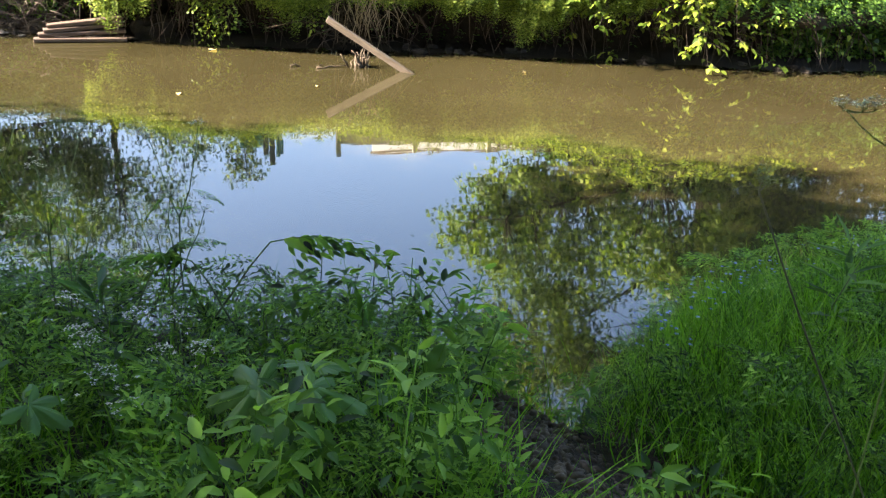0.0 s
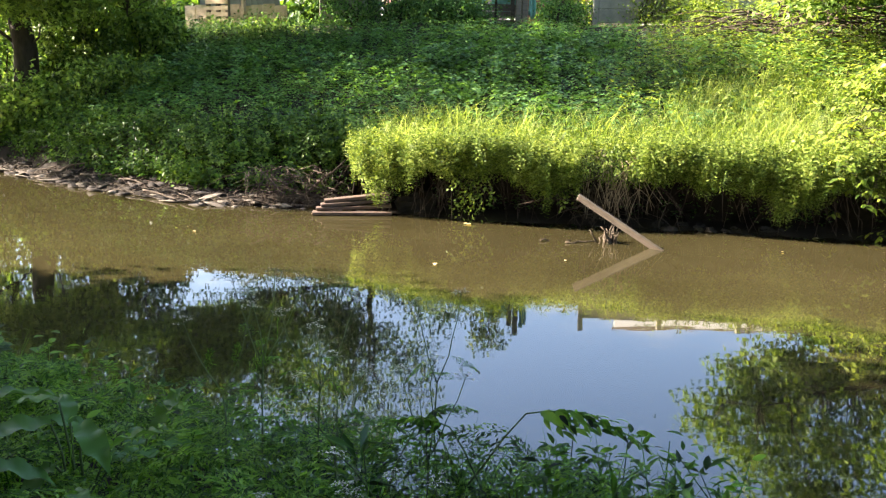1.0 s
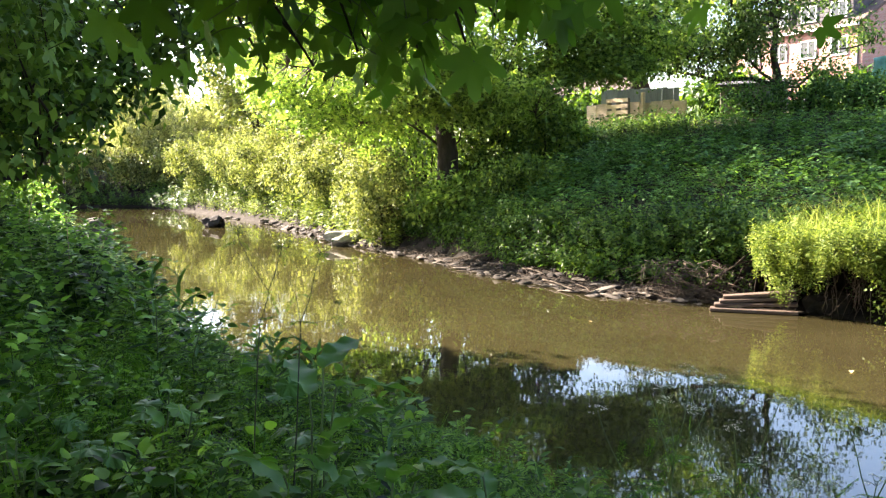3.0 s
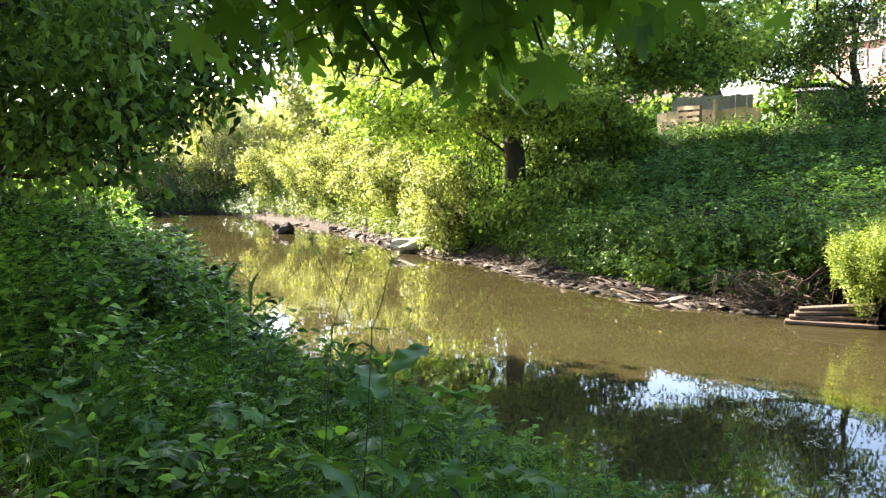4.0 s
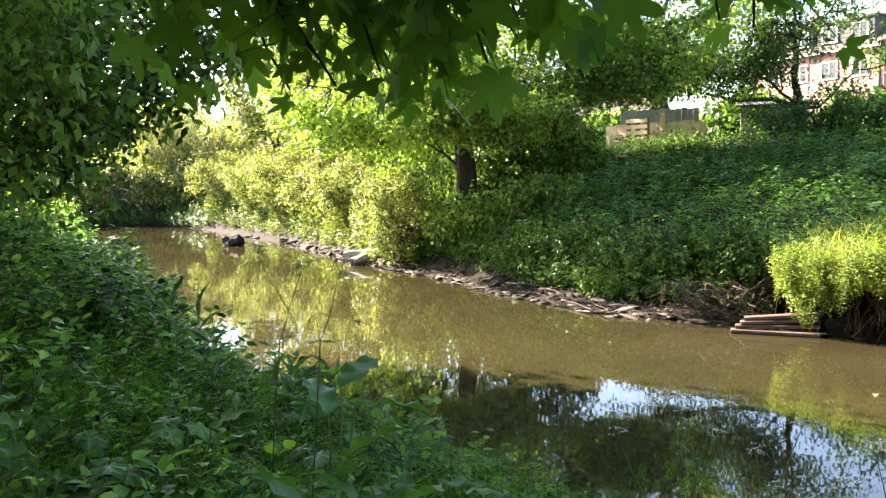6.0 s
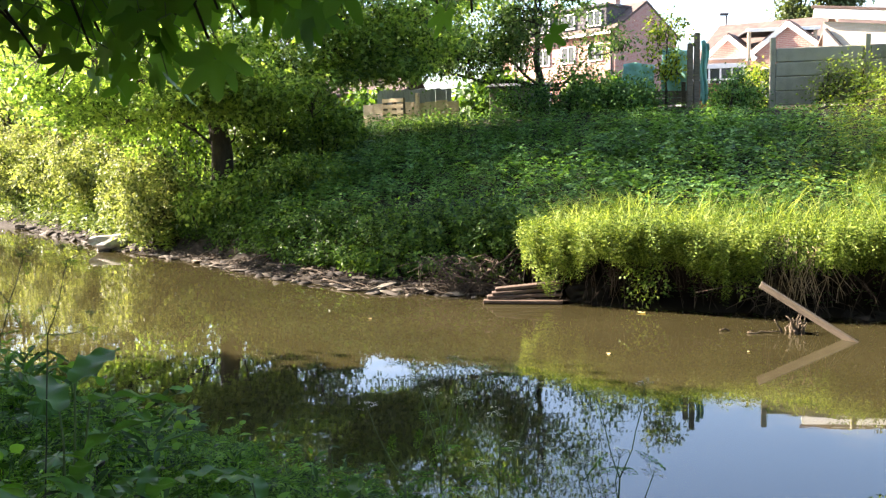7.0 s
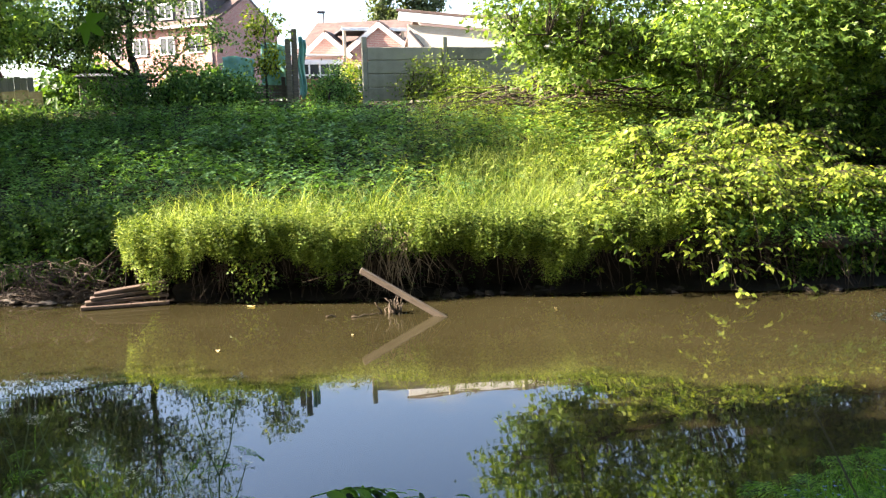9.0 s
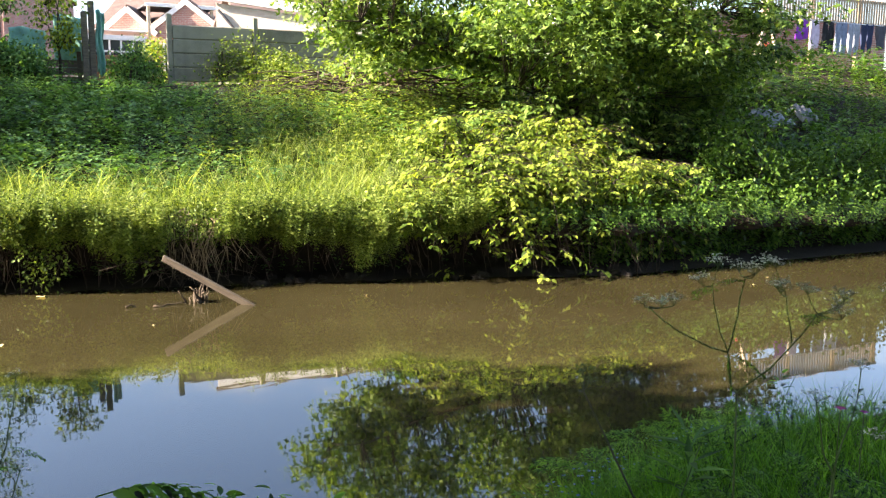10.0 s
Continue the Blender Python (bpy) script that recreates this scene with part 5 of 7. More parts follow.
lowfence = thing("plank_fence", (0.85, 21.9, 2.85), "low fence of dark rotting planks below the netting", "fence")
for j in range(3):
    piece("plank", (1.55, 0.03, 0.16), pose(0.75, -0.01 * j, 0.16 + 0.19 * j, 0, 1.5 * math.sin(j * 4), -8), TIMBER, lowfence, 0.004)
for j in range(2):
    piece("post", (0.09, 0.09, 0.85), pose(0.08 + 1.32 * j, 0.08 - 0.19 * j, 0.38), TIMBER, lowfence, 0.006)

wall_l = thing("board_fence", (-4.75, 23.6, 2.85), "low pale timber board fence", "fence")
wall_l.rotation_euler = (0, 0, radians(-28))
for j in range(9):
    piece("board", (0.36, 0.03, 0.72 + 0.05 * math.sin(j * 2.1)), pose(-1.5 + 0.37 * j, 0, 0.22, 0, 0, 0), PALETIMBER, wall_l, 0.004)
piece("post", (0.09, 0.09, 0.85), pose(0.34, -0.08, 0.4), PALETIMBER, wall_l, 0.006)
pallet = thing("pallet", (-5.1, 23.2, 2.96), "pale wooden pallet standing on its edge", "pallet")
pallet.rotation_euler = (0, 0, radians(-28))
for j in range(4):
    piece("slat", (0.72, 0.02, 0.1), pose(0, -0.05, 0.06 + 0.155 * j), PALETIMBER, pallet, 0.003)
for j in range(3):
    piece("block", (0.09, 0.09, 0.58), pose(-0.31 + 0.31 * j, 0.01, 0.29), TIMBER, pallet, 0.004)
grey = thing("grey_fence", (-4.5, 24.6, 2.93), "tall grey board fence behind the pallet", "fence")
for j in range(14):
    piece("board", (0.148, 0.025, 0.9 + 0.03 * (j % 3)), pose(-1.3 + 0.152 * j, 0.01 * (j % 2), 0.46), GREYFENCE, grey, 0.003)
shed = thing("shed", (-1.85, 24.4, 3.0), "low pale garden shed behind the hawthorn", "shed")
piece("wall", (1.6, 1.4, 0.85), pose(0, 0.6, 0.42), CONCRETE, shed, 0.01)
piece("roof", (1.8, 1.7, 0.06), pose(0, 0.55, 0.9, 6, 0, 0), CLADDING, shed, 0.01)
piece("door", (0.4, 0.03, 0.85), pose(0.55, -0.12, 0.45), GREYFENCE, shed, 0.005)


# ---- houses ----
def window(parent, m, w, h, bars=1):
    win = part("window", slab((w, 0.06, h), 0.006), GLASS, parent)
    win.matrix_local = m
    for sx in (-1, 1):
        piece("frame", (0.07, 0.1, h + 0.07), pose(sx * w / 2, -0.02, 0), WHITE, win, 0.005)
    for sz in (-1, 1):
        piece("frame", (w, 0.1, 0.07), pose(0, -0.02, sz * h / 2), WHITE, win, 0.005)
    for k in range(bars):
        piece("bar", (0.06, 0.09, h), pose(w * ((k + 1) / (bars + 1) - 0.5), -0.02, 0), WHITE, win, 0.004)
    return win


def prism(profile, depth):
    """An upright solid: a profile in x and z, carried back along y."""
    bm = bmesh.new()
    a = [bm.verts.new((x, 0, z)) for x, z in profile]
    b = [bm.verts.new((x, depth, z)) for x, z in profile]
    bm.faces.new(a)
    bm.faces.new(b[::-1])
    for i in range(len(a)):
        j = (i + 1) % len(a)
        bm.faces.new((a[j], a[i], b[i], b[j]))
    bmesh.ops.recalc_face_normals(bm, faces=bm.faces[:])
    return bm


# two-storey house with a long roof dormer; its gable end is local y = 0
house = thing("house", (1.7, 55.0, 3.0), "red brick house with a dark dormer and white windows", "house")
house.rotation_euler = (0, 0, radians(49))
L, W, E, R = 10.0, 6.2, 5.9, 7.75
part("wall", prism([(0, 0), (W, 0), (W, E), (W / 2, R), (0, E)], L), BRICK, house)
for s, (xa, xb) in enumerate([(-0.3, W / 2), (W / 2, W + 0.3)]):
    za, zb = (E - 0.15, R + 0.05) if s == 0 else (R + 0.05, E - 0.15)
    part("roof", prism([(xa, za), (xb, zb), (xb, zb + 0.16), (xa, za + 0.16)], L + 0.3), TILE, house)
for y0, y1 in ((0.9, 4.9), (5.3, 9.6)):
    dorm = part("dormer", slab((2.6, y1 - y0, 1.5), 0.02), CLADDING, house, "dark clad box dormer")
    dorm.matrix_local = pose(1.6, (y0 + y1) / 2, E + 0.9)
    piece("roof_edge", (2.9, y1 - y0 + 0.2, 0.13), pose(0, 0, 0.8), CLADDING, dorm, 0.01)
    for k in range(6):
        piece("cladding_board", (0.03, y1 - y0, 0.2), pose(-1.31, 0, -0.6 + 0.235 * k), CLADDING, dorm, 0.008)
piece("gutter", (0.14, L, 0.14), pose(-0.34, L / 2, E - 0.1), WHITE, house, 0.02)
piece("downpipe", (0.1, 0.1, E - 0.3), pose(-0.06, 0.25, E / 2), CLADDING, house, 0.03)
for k in range(4):
    window(house, pose(0.24, 1.8 + 2.15 * k, E + 0.95, 0, 0, -90), 1.05, 0.9)
    window(house, pose(-0.02, 1.5 + 2.2 * k, E - 1.15, 0, 0, -90), 1.1, 1.0)
    window(house, pose(-0.02, 1.5 + 2.2 * k, E - 4.0, 0, 0, -90), 1.2, 1.15)
for k, yy in enumerate((2.6, 7.6)):
    c = piece("chimney", (0.5, 0.7, 1.2), pose(W / 2, yy, R + 0.35), BRICK, house, 0.02)
    piece("pot", (0.22, 0.22, 0.4), pose(0, 0, 0.8), TILE, c, 0.03)

bung = thing("bungalow", (4.6, 40.0, 3.0), "brick bungalow with white-edged porch gables and brown tiles", "house")
bung.rotation_euler = (0, 0, radians(-24))
part("wall", slab((9.0, 6.5, 2.75), 0.02), BRICK, bung).matrix_local = pose(4.6, 4.4, 1.37)
part("roof", prism([(-0.35, 2.7), (3.6, 4.5), (7.55, 2.7), (7.55, 2.82), (3.6, 4.64), (-0.35, 2.82)], 9.6), TILE, bung).matrix_local = pose(-0.1, 0.9, 0) @ pose(9.5, 0, 0, 0, 0, 90)
for cx, w, top, base in ((1.44, 2.1, 3.46, 2.55), (3.85, 2.7, 3.8, 2.75)):
    porch = part("porch", prism([(cx - w / 2, 0), (cx + w / 2, 0), (cx + w / 2, base), (cx, top), (cx - w / 2, base)], 1.5), BRICK, bung)
    for s in (-1, 1):
        run = math.hypot(w / 2 + 0.25, top - base)
        ang = math.degrees(math.atan2(top - base, w / 2))
        piece("bargeboard", (run, 0.06, 0.2), pose(cx + s * (w / 4 + 0.06), -0.06, (top + base) / 2 + 0.06, 0, s * ang, 0), WHITE, bung, 0.006)
        piece("porch_roof", (run + 0.05, 1.6, 0.09), pose(cx + s * (w / 4 + 0.08), 0.75, (top + base) / 2 + 0.18, 0, s * ang, 0), TILE, bung, 0.01)
    window(bung, pose(cx - 0.1, -0.04, 1.6), w * 0.62, 1.15, 2)
for k in range(2):
    window(bung, pose(6.2 + 1.7 * k, 1.13, 1.6), 1.3, 1.1)
glasshouse = thing("conservatory", (4.25, 38.4, 3.0), "white-framed conservatory in front of the bungalow", "conservatory")
piece("base_wall", (2.3, 1.2, 0.7), pose(1.0, 0.6, 0.35), BRICK, glasshouse, 0.01)
piece("eaves_beam", (2.5, 0.12, 0.2), pose(1.0, -0.02, 2.3), WHITE, glasshouse, 0.01)
piece("roof", (2.5, 1.3, 0.06), pose(1.0, 0.6, 2.5, -8, 0, 0), WHITE, glasshouse, 0.01)
for k in range(6):
    piece("mullion", (0.07, 0.08, 1.55), pose(-0.12 + 0.45 * k, 0.0, 1.48), WHITE, glasshouse, 0.006)
for k in range(5):
    piece("pane", (0.38, 0.02, 1.5), pose(0.105 + 0.45 * k, 0.02, 1.48), GLASS, glasshouse, 0.002)
piece("transom", (2.3, 0.07, 0.07), pose(1.0, -0.01, 1.75), WHITE, glasshouse, 0.006)
close = thing("board_fence", (3.05, 26.0, 2.9), "low red-brown board fence in the garden", "fence")
for k in range(11):
    piece("board", (0.125, 0.02, 0.95 + 0.02 * math.sin(k * 3)), pose(0.13 * k, 0.0, 0.48), REDTIMBER, close, 0.003)
for k in range(2):
    piece("rail", (1.4, 0.04, 0.07), pose(0.65, 0.03, 0.25 + 0.5 * k), REDTIMBER, close, 0.004)
canopy = thing("carport", (6.6, 38.6, 3.0), "flat carport canopy on timber posts", "carport")
piece("roof", (2.9, 2.4, 0.09), pose(1.35, 1.2, 3.72), CLADDING, canopy, 0.02)
piece("edge", (2.9, 0.05, 0.14), pose(1.35, -0.03, 3.72), WHITE, canopy, 0.01)
for k in range(2):
    piece("post", (0.13, 0.13, 3.7), pose(0.05 + 2.6 * k, 0.1, 1.85), PALETIMBER, canopy, 0.01)

garage = thing("garage", (6.15, 25.0, 2.66), "buff brick lean-to garage with a sloping white fascia", "garage")
garage.rotation_euler = (0, 0, radians(-26))
part("wall", prism([(0, 0), (5.0, 0), (5.0, 2.0), (0, 2.66)], 0.8), PALEBRICK, garage)
piece("fascia", (5.4, 0.08, 0.26), pose(2.45, -0.1, 2.53, 0, 7.6, 0), WHITE, garage, 0.01)
piece("roof", (5.5, 1.3, 0.08), pose(2.45, 0.5, 2.69, 0, 7.6, 0), TILE, garage, 0.01)
piece("drainpipe", (0.07, 0.07, 1.5), pose(0.55, -0.06, 1.9, 0, -40, 0), CLADDING, garage, 0.02)
low = thing("outbuilding", (8.2, 29.5, 2.9), "tiled roof of an outbuilding behind the garage", "outbuilding")
part("wall", slab((6.0, 4.0, 2.3), 0.02), PALEBRICK, low).matrix_local = pose(3, 2, 1.15)
part("roof", prism([(-0.2, 2.25), (2.0, 3.45), (4.2, 2.25), (4.2, 2.36), (2.0, 3.58), (-0.2, 2.36)], 6.4), TILE, low).matrix_local = pose(6.2, 0, 0, 0, 0, 90)
back = thing("house", (20.5, 29.0, 3.0), "pale rendered house behind the sycamore", "house")
part("wall", slab((7.0, 6.0, 4.6), 0.02), WHITE, back).matrix_local = pose(3.5, 3, 2.3)
part("base", slab((7.06, 6.06, 1.1), 0.02), BRICK, back).matrix_local = pose(3.5, 3, 0.55)
part("roof", prism([(-0.3, 4.55), (3.0, 6.3), (6.3, 4.55), (6.3, 4.7), (3.0, 6.46), (-0.3, 4.7)], 7.6), TILE, back).matrix_local = pose(7.3, 0, 0, 0, 0, 90)
for k in range(2):
    window(back, pose(2.0 + 2.8 * k, -0.04, 2.2), 1.3, 1.2)
far_roof = thing("house", (-15.2, 40.0, 2.9), "brown tiled house roof glimpsed behind the maple", "house")
part("wall", slab((6.6, 6.0, 1.7), 0.02), BRICK, far_roof).matrix_local = pose(3.4, 3, 0.85)
part("roof", prism([(-0.3, 1.65), (3.0, 3.1), (6.3, 1.65), (6.3, 1.78), (3.0, 3.24), (-0.3, 1.78)], 7.2), TILE, far_roof).matrix_local = pose(7.0, 0, 0, 0, 0, 90)

lamp = thing("street_lamp", (8.9, 60.0, 3.0), "thin grey street lamp column", "street lamp")
part("column", Bag().add(*tube([[0, 0, 0], [0, 0, 4], [0, 0, 7.2]], [0.09, 0.07, 0.05], 8)).mesh("column", (0, 0, 0), True), CLADDING, lamp)
piece("lantern", (0.55, 0.22, 0.16), pose(-0.15, 0, 7.25), CLADDING, lamp, 0.04)

ptsP = np.vstack([crown_points(31, 46, (15.6, 70, 12.0), (1.7, 1.6, 7.5), 0.2), crown_points(32, 46, (18.4, 70.6, 12.0), (1.7, 1.6, 7.0), 0.2)])
tree("poplar", (16.8, 70, 3.0), (16.8, 70, 9.0), 0.35, ptsP, LEAF2, 0.34, 150, CONIFER, "tall columnar tree far behind the houses", seed=31, limbs=16, radius=1.0)

# ---- garden with washing ----
deck = thing("deck_fence", (20.9, 19.2, 5.25), "pale slatted deck railing above the garden", "railing")
for j in range(54):
    piece("slat", (0.085, 0.02, 0.8), pose(0.12 * j, 0, 0.42), TANTIMBER, deck, 0.003)
piece("rail", (6.6, 0.06, 0.08), pose(3.2, 0.04, 0.06), TANTIMBER, deck, 0.006)
piece("rail", (6.6, 0.06, 0.08), pose(3.2, 0.04, 0.76), TANTIMBER, deck, 0.006)
for j in range(4):
    piece("post", (0.1, 0.1, 3.2), pose(0.1 + 2.1 * j, 0.1, -0.77), TANTIMBER, deck, 0.006)
garden_wall = part("garden_wall", slab((9.0, 0.22, 2.3), 0.02), BRICK)
garden_wall.location = (24.6, 21.2, 4.5)
tagged(garden_wall, "red brick wall behind the washing line", "wall")
frame_a = thing("swing_frame", (20.9, 19.0, 3.55), "pale timber frame legs of a swing", "swing")
for s in (-1, 1):
    piece("leg", (0.09, 0.09, 2.5), pose(0.25 * s, 0, 1.15, 0, -18 * s, 0), PALETIMBER, frame_a, 0.006)


def cloth(name, x, w, h, colour, label, split=0.0):
    """A garment hung on the line, its cloth rippled; trousers part below."""
    mat = plain_material(name + "_cloth", colour, 0.85, 0, 0.2, 6)
    bag = Bag()
    legs = [(0, w)] if not split else [(0, w * 0.46), (w * 0.54, w * 0.46)]
    for x0, ww in legs:
        u, v = np.meshgrid(np.linspace(0, 1, 7), np.linspace(0, 1, 9))
        pv = np.column_stack([(x0 + ww * (u * (1 - 0.12 * v) + 0.06 * v)).ravel(), (0.04 * np.sin(u * 11 + v * 4 + x)).ravel(), (-h * v - 0.02 * np.sin(u * 5)).ravel()])
        ii = np.arange(63).reshape(9, 7)
        q = np.stack([ii[:-1, :-1], ii[:-1, 1:], ii[1:, 1:], ii[1:, :-1]], -1).reshape(-1, 4)
        bag.add(pv, np.vstack([q[:, [0, 1, 2]], q[:, [0, 2, 3]]]))
    ob = part(name, bag.mesh(name, (0, 0, 0), True), mat)
    ob.location = (x, 19.15, 5.3)
    so = ob.modifiers.new("thickness", "SOLIDIFY")
    so.thickness = 0.012
    return tagged(ob, label, "clothing", "washing on the line")


line = part("washing_line", Bag().add(*tube(bend([20.9, 19.15, 5.3], [27.4, 19.15, 5.3], 9, 0.0), 0.012, 4)).mesh("washing_line"), WHITE)
tagged(line, "thin washing line strung across the garden", "washing line")
cloth("towel", 22.2, 0.55, 0.6, (0.22, 0.03, 0.35), "purple top hanging on the washing line")
cloth("shirt", 22.85, 0.4, 0.85, (0.55, 0.45, 0.55), "pale mauve shirt hanging on the washing line")
cloth("trousers", 23.4, 0.5, 0.95, (0.012, 0.012, 0.016), "black trousers hanging on the washing line", 1.0)
cloth("trousers", 24.0, 0.5, 1.0, (0.2, 0.24, 0.32), "pale blue jeans hanging on the washing line", 1.0)
cloth("trousers", 24.6, 0.5, 1.0, (0.3, 0.32, 0.36), "grey trousers hanging on the washing line", 1.0)
cloth("trousers", 25.2, 0.55, 0.9, (0.02, 0.03, 0.07), "dark blue jeans hanging on the washing line", 1.0)
cloth("shirt", 25.9, 0.5, 0.75, (0.05, 0.05, 0.06), "dark shirt hanging on the washing line")
cloth("shirt", 26.6, 0.5, 0.8, (0.03, 0.05, 0.12), "navy shirt hanging on the washing line")
slide = part("play_slide", slab((0.5, 0.9, 0.06), 0.02), plain_material("red_plastic", (0.5, 0.03, 0.03), 0.4))
slide.matrix_world = pose(21.6, 19.6, 4.5, 35, 0, 20)
tagged(slide, "faded red plastic slide leaning in the garden", "slide")

# crumpled sheeting dumped on the slope
for k, (rx_, ry_, w, h) in enumerate([(15.9, 14.2, 0.95, 0.4), (17.0, 14.2, 0.4, 0.3)]):
    u, v = np.meshgrid(np.linspace(-1, 1, 13), np.linspace(-1, 1, 9))
    zz = 0.7 + 0.14 * (1 - u ** 2) * (1 - 0.5 * v ** 2) + 0.07 * np.sin(u * 7 + v * 4) + 0.05 * np.sin(v * 11 - u * 3)
    pv = np.column_stack([(u * w / 2).ravel(), (v * h).ravel(), zz.ravel() + 0.14 * v.ravel()])
    ii = np.arange(13 * 9).reshape(9, 13)
    q = np.stack([ii[:-1, :-1], ii[:-1, 1:], ii[1:, 1:], ii[1:, :-1]], -1).reshape(-1, 4)
    ob = part("plastic_sheet", np_mesh("plastic_sheet", pv, q, True), plain_material("grey_sheeting", (0.16, 0.16, 0.168), 0.45, 0, 0.5, 3))
    ob.location = (rx_, ry_, float(height(rx_, ry_)) - 0.35)
    so = ob.modifiers.new("thickness", "SOLIDIFY")
    so.thickness = 0.012
    tagged(ob, "crumpled grey plastic sheet dumped among the weeds", "sheet", "dumped sheets")
hoop = part("wire_hoop", Bag().add(*tube([[0.2, 0.05, -0.1]] + [[0.2 * math.cos(a), 0.05 * math.cos(a), 0.85 + 0.4 * math.sin(a)] for a in np.linspace(0, math.pi, 15)] + [[-0.2, -0.05, -0.1]], 0.006, 4)).mesh("wire_hoop"), DEADSTEM)
hoop.location = (-7.15, 6.37, float(height(-7.15, 6.37)))
tagged(hoop, "thin pale wire hoop standing among the weeds", "hoop")

# ---- near bank ----
def ferny(bag, p, way, length, g):
    """A twice-cut leaf: leaflets in pairs along a drooping rib."""
    way = way / (np.linalg.norm(way) + 1e-9)
    side = np.cross([0, 0, 1.0], way)
    pos, along = [], []
    for i in range(11):
        s = (i + 1) / 11
        q = p + way * length * s + np.array([0, 0, -0.35 * length * s * s])
        for sg in (-1, 1):
            d = way * 0.8 + side * sg + np.array([0, 0, -0.35])
            for j in range(5):
                pos.append(q + d * length * 0.085 * j * (1.15 - s))
                along.append(d + side * g.normal(0, 0.7) + way * g.normal(0, 0.6))
    n = len(pos)
    size = length * 0.12 * g.uniform(0.7, 1.2, n)
    bag.add(*scatter(LANCE2, np.array(pos), frames(np.array(along), np.array([0, 0, 1.0]) + g.normal(0, 0.25, (n, 3))), size))


def pinnate(bag, p, way, length, g):
    """A drooping divided leaf: long toothed leaflets in pairs along a bowed rib."""
    way = way / (np.linalg.norm(way) + 1e-9)
    side = np.cross([0, 0, 1.0], way)
    bag.add(*tube([p + way * length * s + np.array([0, 0, -0.5 * length * s * s]) for s in np.linspace(0, 1, 6)], np.linspace(0.003, 0.001, 6), 4))
    for i in range(8):
        s = 0.12 + 0.88 * i / 7
        q = p + way * length * s + np.array([0, 0, -0.5 * length * s * s])
        for sg in (-1, 1):
            d = way * 0.75 + side * sg * 0.8 + np.array([0, 0, -0.55])
            ln = length * 0.34 * (1.15 - 0.75 * s)
            pos = np.array([q + d * ln * k for k in (0.0, 0.16, 0.34, 0.52, 0.66)])
            al = np.array([d + side * sg * w + way * v for w, v in ((0.0, 0.0), (0.7, -0.3), (-0.4, 0.6), (0.6, -0.2), (-0.2, 0.4))]) + g.normal(0, 0.1, (5, 3))
            bag.add(*scatter(LANCE, pos, frames(al, np.array([0, 0, 1.0]) - 0.4 * way + g.normal(0, 0.15, (5, 3))), ln * np.array([0.75, 0.42, 0.42, 0.36, 0.42])))


NEARHERBS = [herb(50 + i, 7, LANCE, 0.056, 0.28 + 0.03 * i, 4, 0.15) for i in range(6)]
BROADHERBS = [herb(55 + i, 6, ROUND, 0.058, 0.26 + 0.03 * i, 4, 0.15) for i in range(6)]
SMALLHERBS = [herb(60 + i, 5, LANCE2, 0.032, 0.16 + 0.02 * i, 5, 0.1, 0.5, 0) for i in range(5)]


def near_region(n, x0, x1, e0, e1):
    x = rng.uniform(x0, x1, n)
    return x, near_edge(x) - rng.uniform(e0, e1, n)


def clear(x, y):
    """True where plants may stand: off the trodden soil and out from under the camera."""
    soil = (((x - 1.24) / 0.3) ** 2 + ((y - 2.05) / 0.7) ** 2 > 1) & (((x + 3.1) / 0.3) ** 2 + ((y - 3.5) / 0.42) ** 2 > 1) & (((x + 5.2) / 0.55) ** 2 + ((y - 3.75) / 0.3) ** 2 > 1)
    return soil & (x * x + y * y > 1.7)


bag = Bag()
x, y = near_region(2100, -9, 6, 0.02, 3.6)
k = clear(x, y) & (y > 0.4)
x, y = x[k], y[k]
k = (x < 1.5) | (rng.uniform(0, 1, len(x)) < 0.06)
x, y = x[k], y[k]
size = rng.uniform(0.55, 1.15, len(x)) * np.interp(x, [-9, -5, -2, 8], [2.0, 1.5, 1.0, 1.0]) * (1 + 0.4 * wave(x * 2.2, y * 2.0))
for kinds, k in ((NEARHERBS, x > -2.2), (BROADHERBS, x <= -2.2)):
    plant_out(bag, kinds, x[k], y[k], height(x[k], y[k]) - 0.05, size[k], 0.2)
stuff("near_herbs", bag, NEARLEAF, "green nettles and dead-nettles crowding the near bank", "weeds")
bag = Bag()
x, y = near_region(2000, -6, 6, 0.05, 3.4)
k = clear(x, y) & (y > 0.4) & ((x < 1.5) | (rng.uniform(0, 1, len(x)) < 0.35))
x, y = x[k], y[k]
plant_out(bag, SMALLHERBS, x, y, height(x, y) - 0.02, rng.uniform(0.7, 1.4, len(x)), 0.25)
stuff("low_herbs", bag, FERNLEAF, "low leafy weeds in the shade of the near bank", "weeds")
bag = Bag()
TALL = [herb(70 + i, 9, LEAF2, 0.085, 0.8 + 0.06 * i, 4, 0.15, 0.5, 0) for i in range(5)]
x, y = near_region(2400, -26, -6, 0.7, 4.5)
plant_out(bag, TALL, x, y, height(x, y) - 0.05, rng.uniform(0.6, 1.15, len(x)), 0.15)
x, y = near_region(500, -26, -5, 0.05, 0.8)
plant_out(bag, TALL, x, y, height(x, y) - 0.05, rng.uniform(0.25, 0.5, len(x)), 0.2)
stuff("tall_nettles", bag, NEARLEAF, "tall nettles lining the near bank upstream", "nettles")
bag = Bag()
FERNS = []
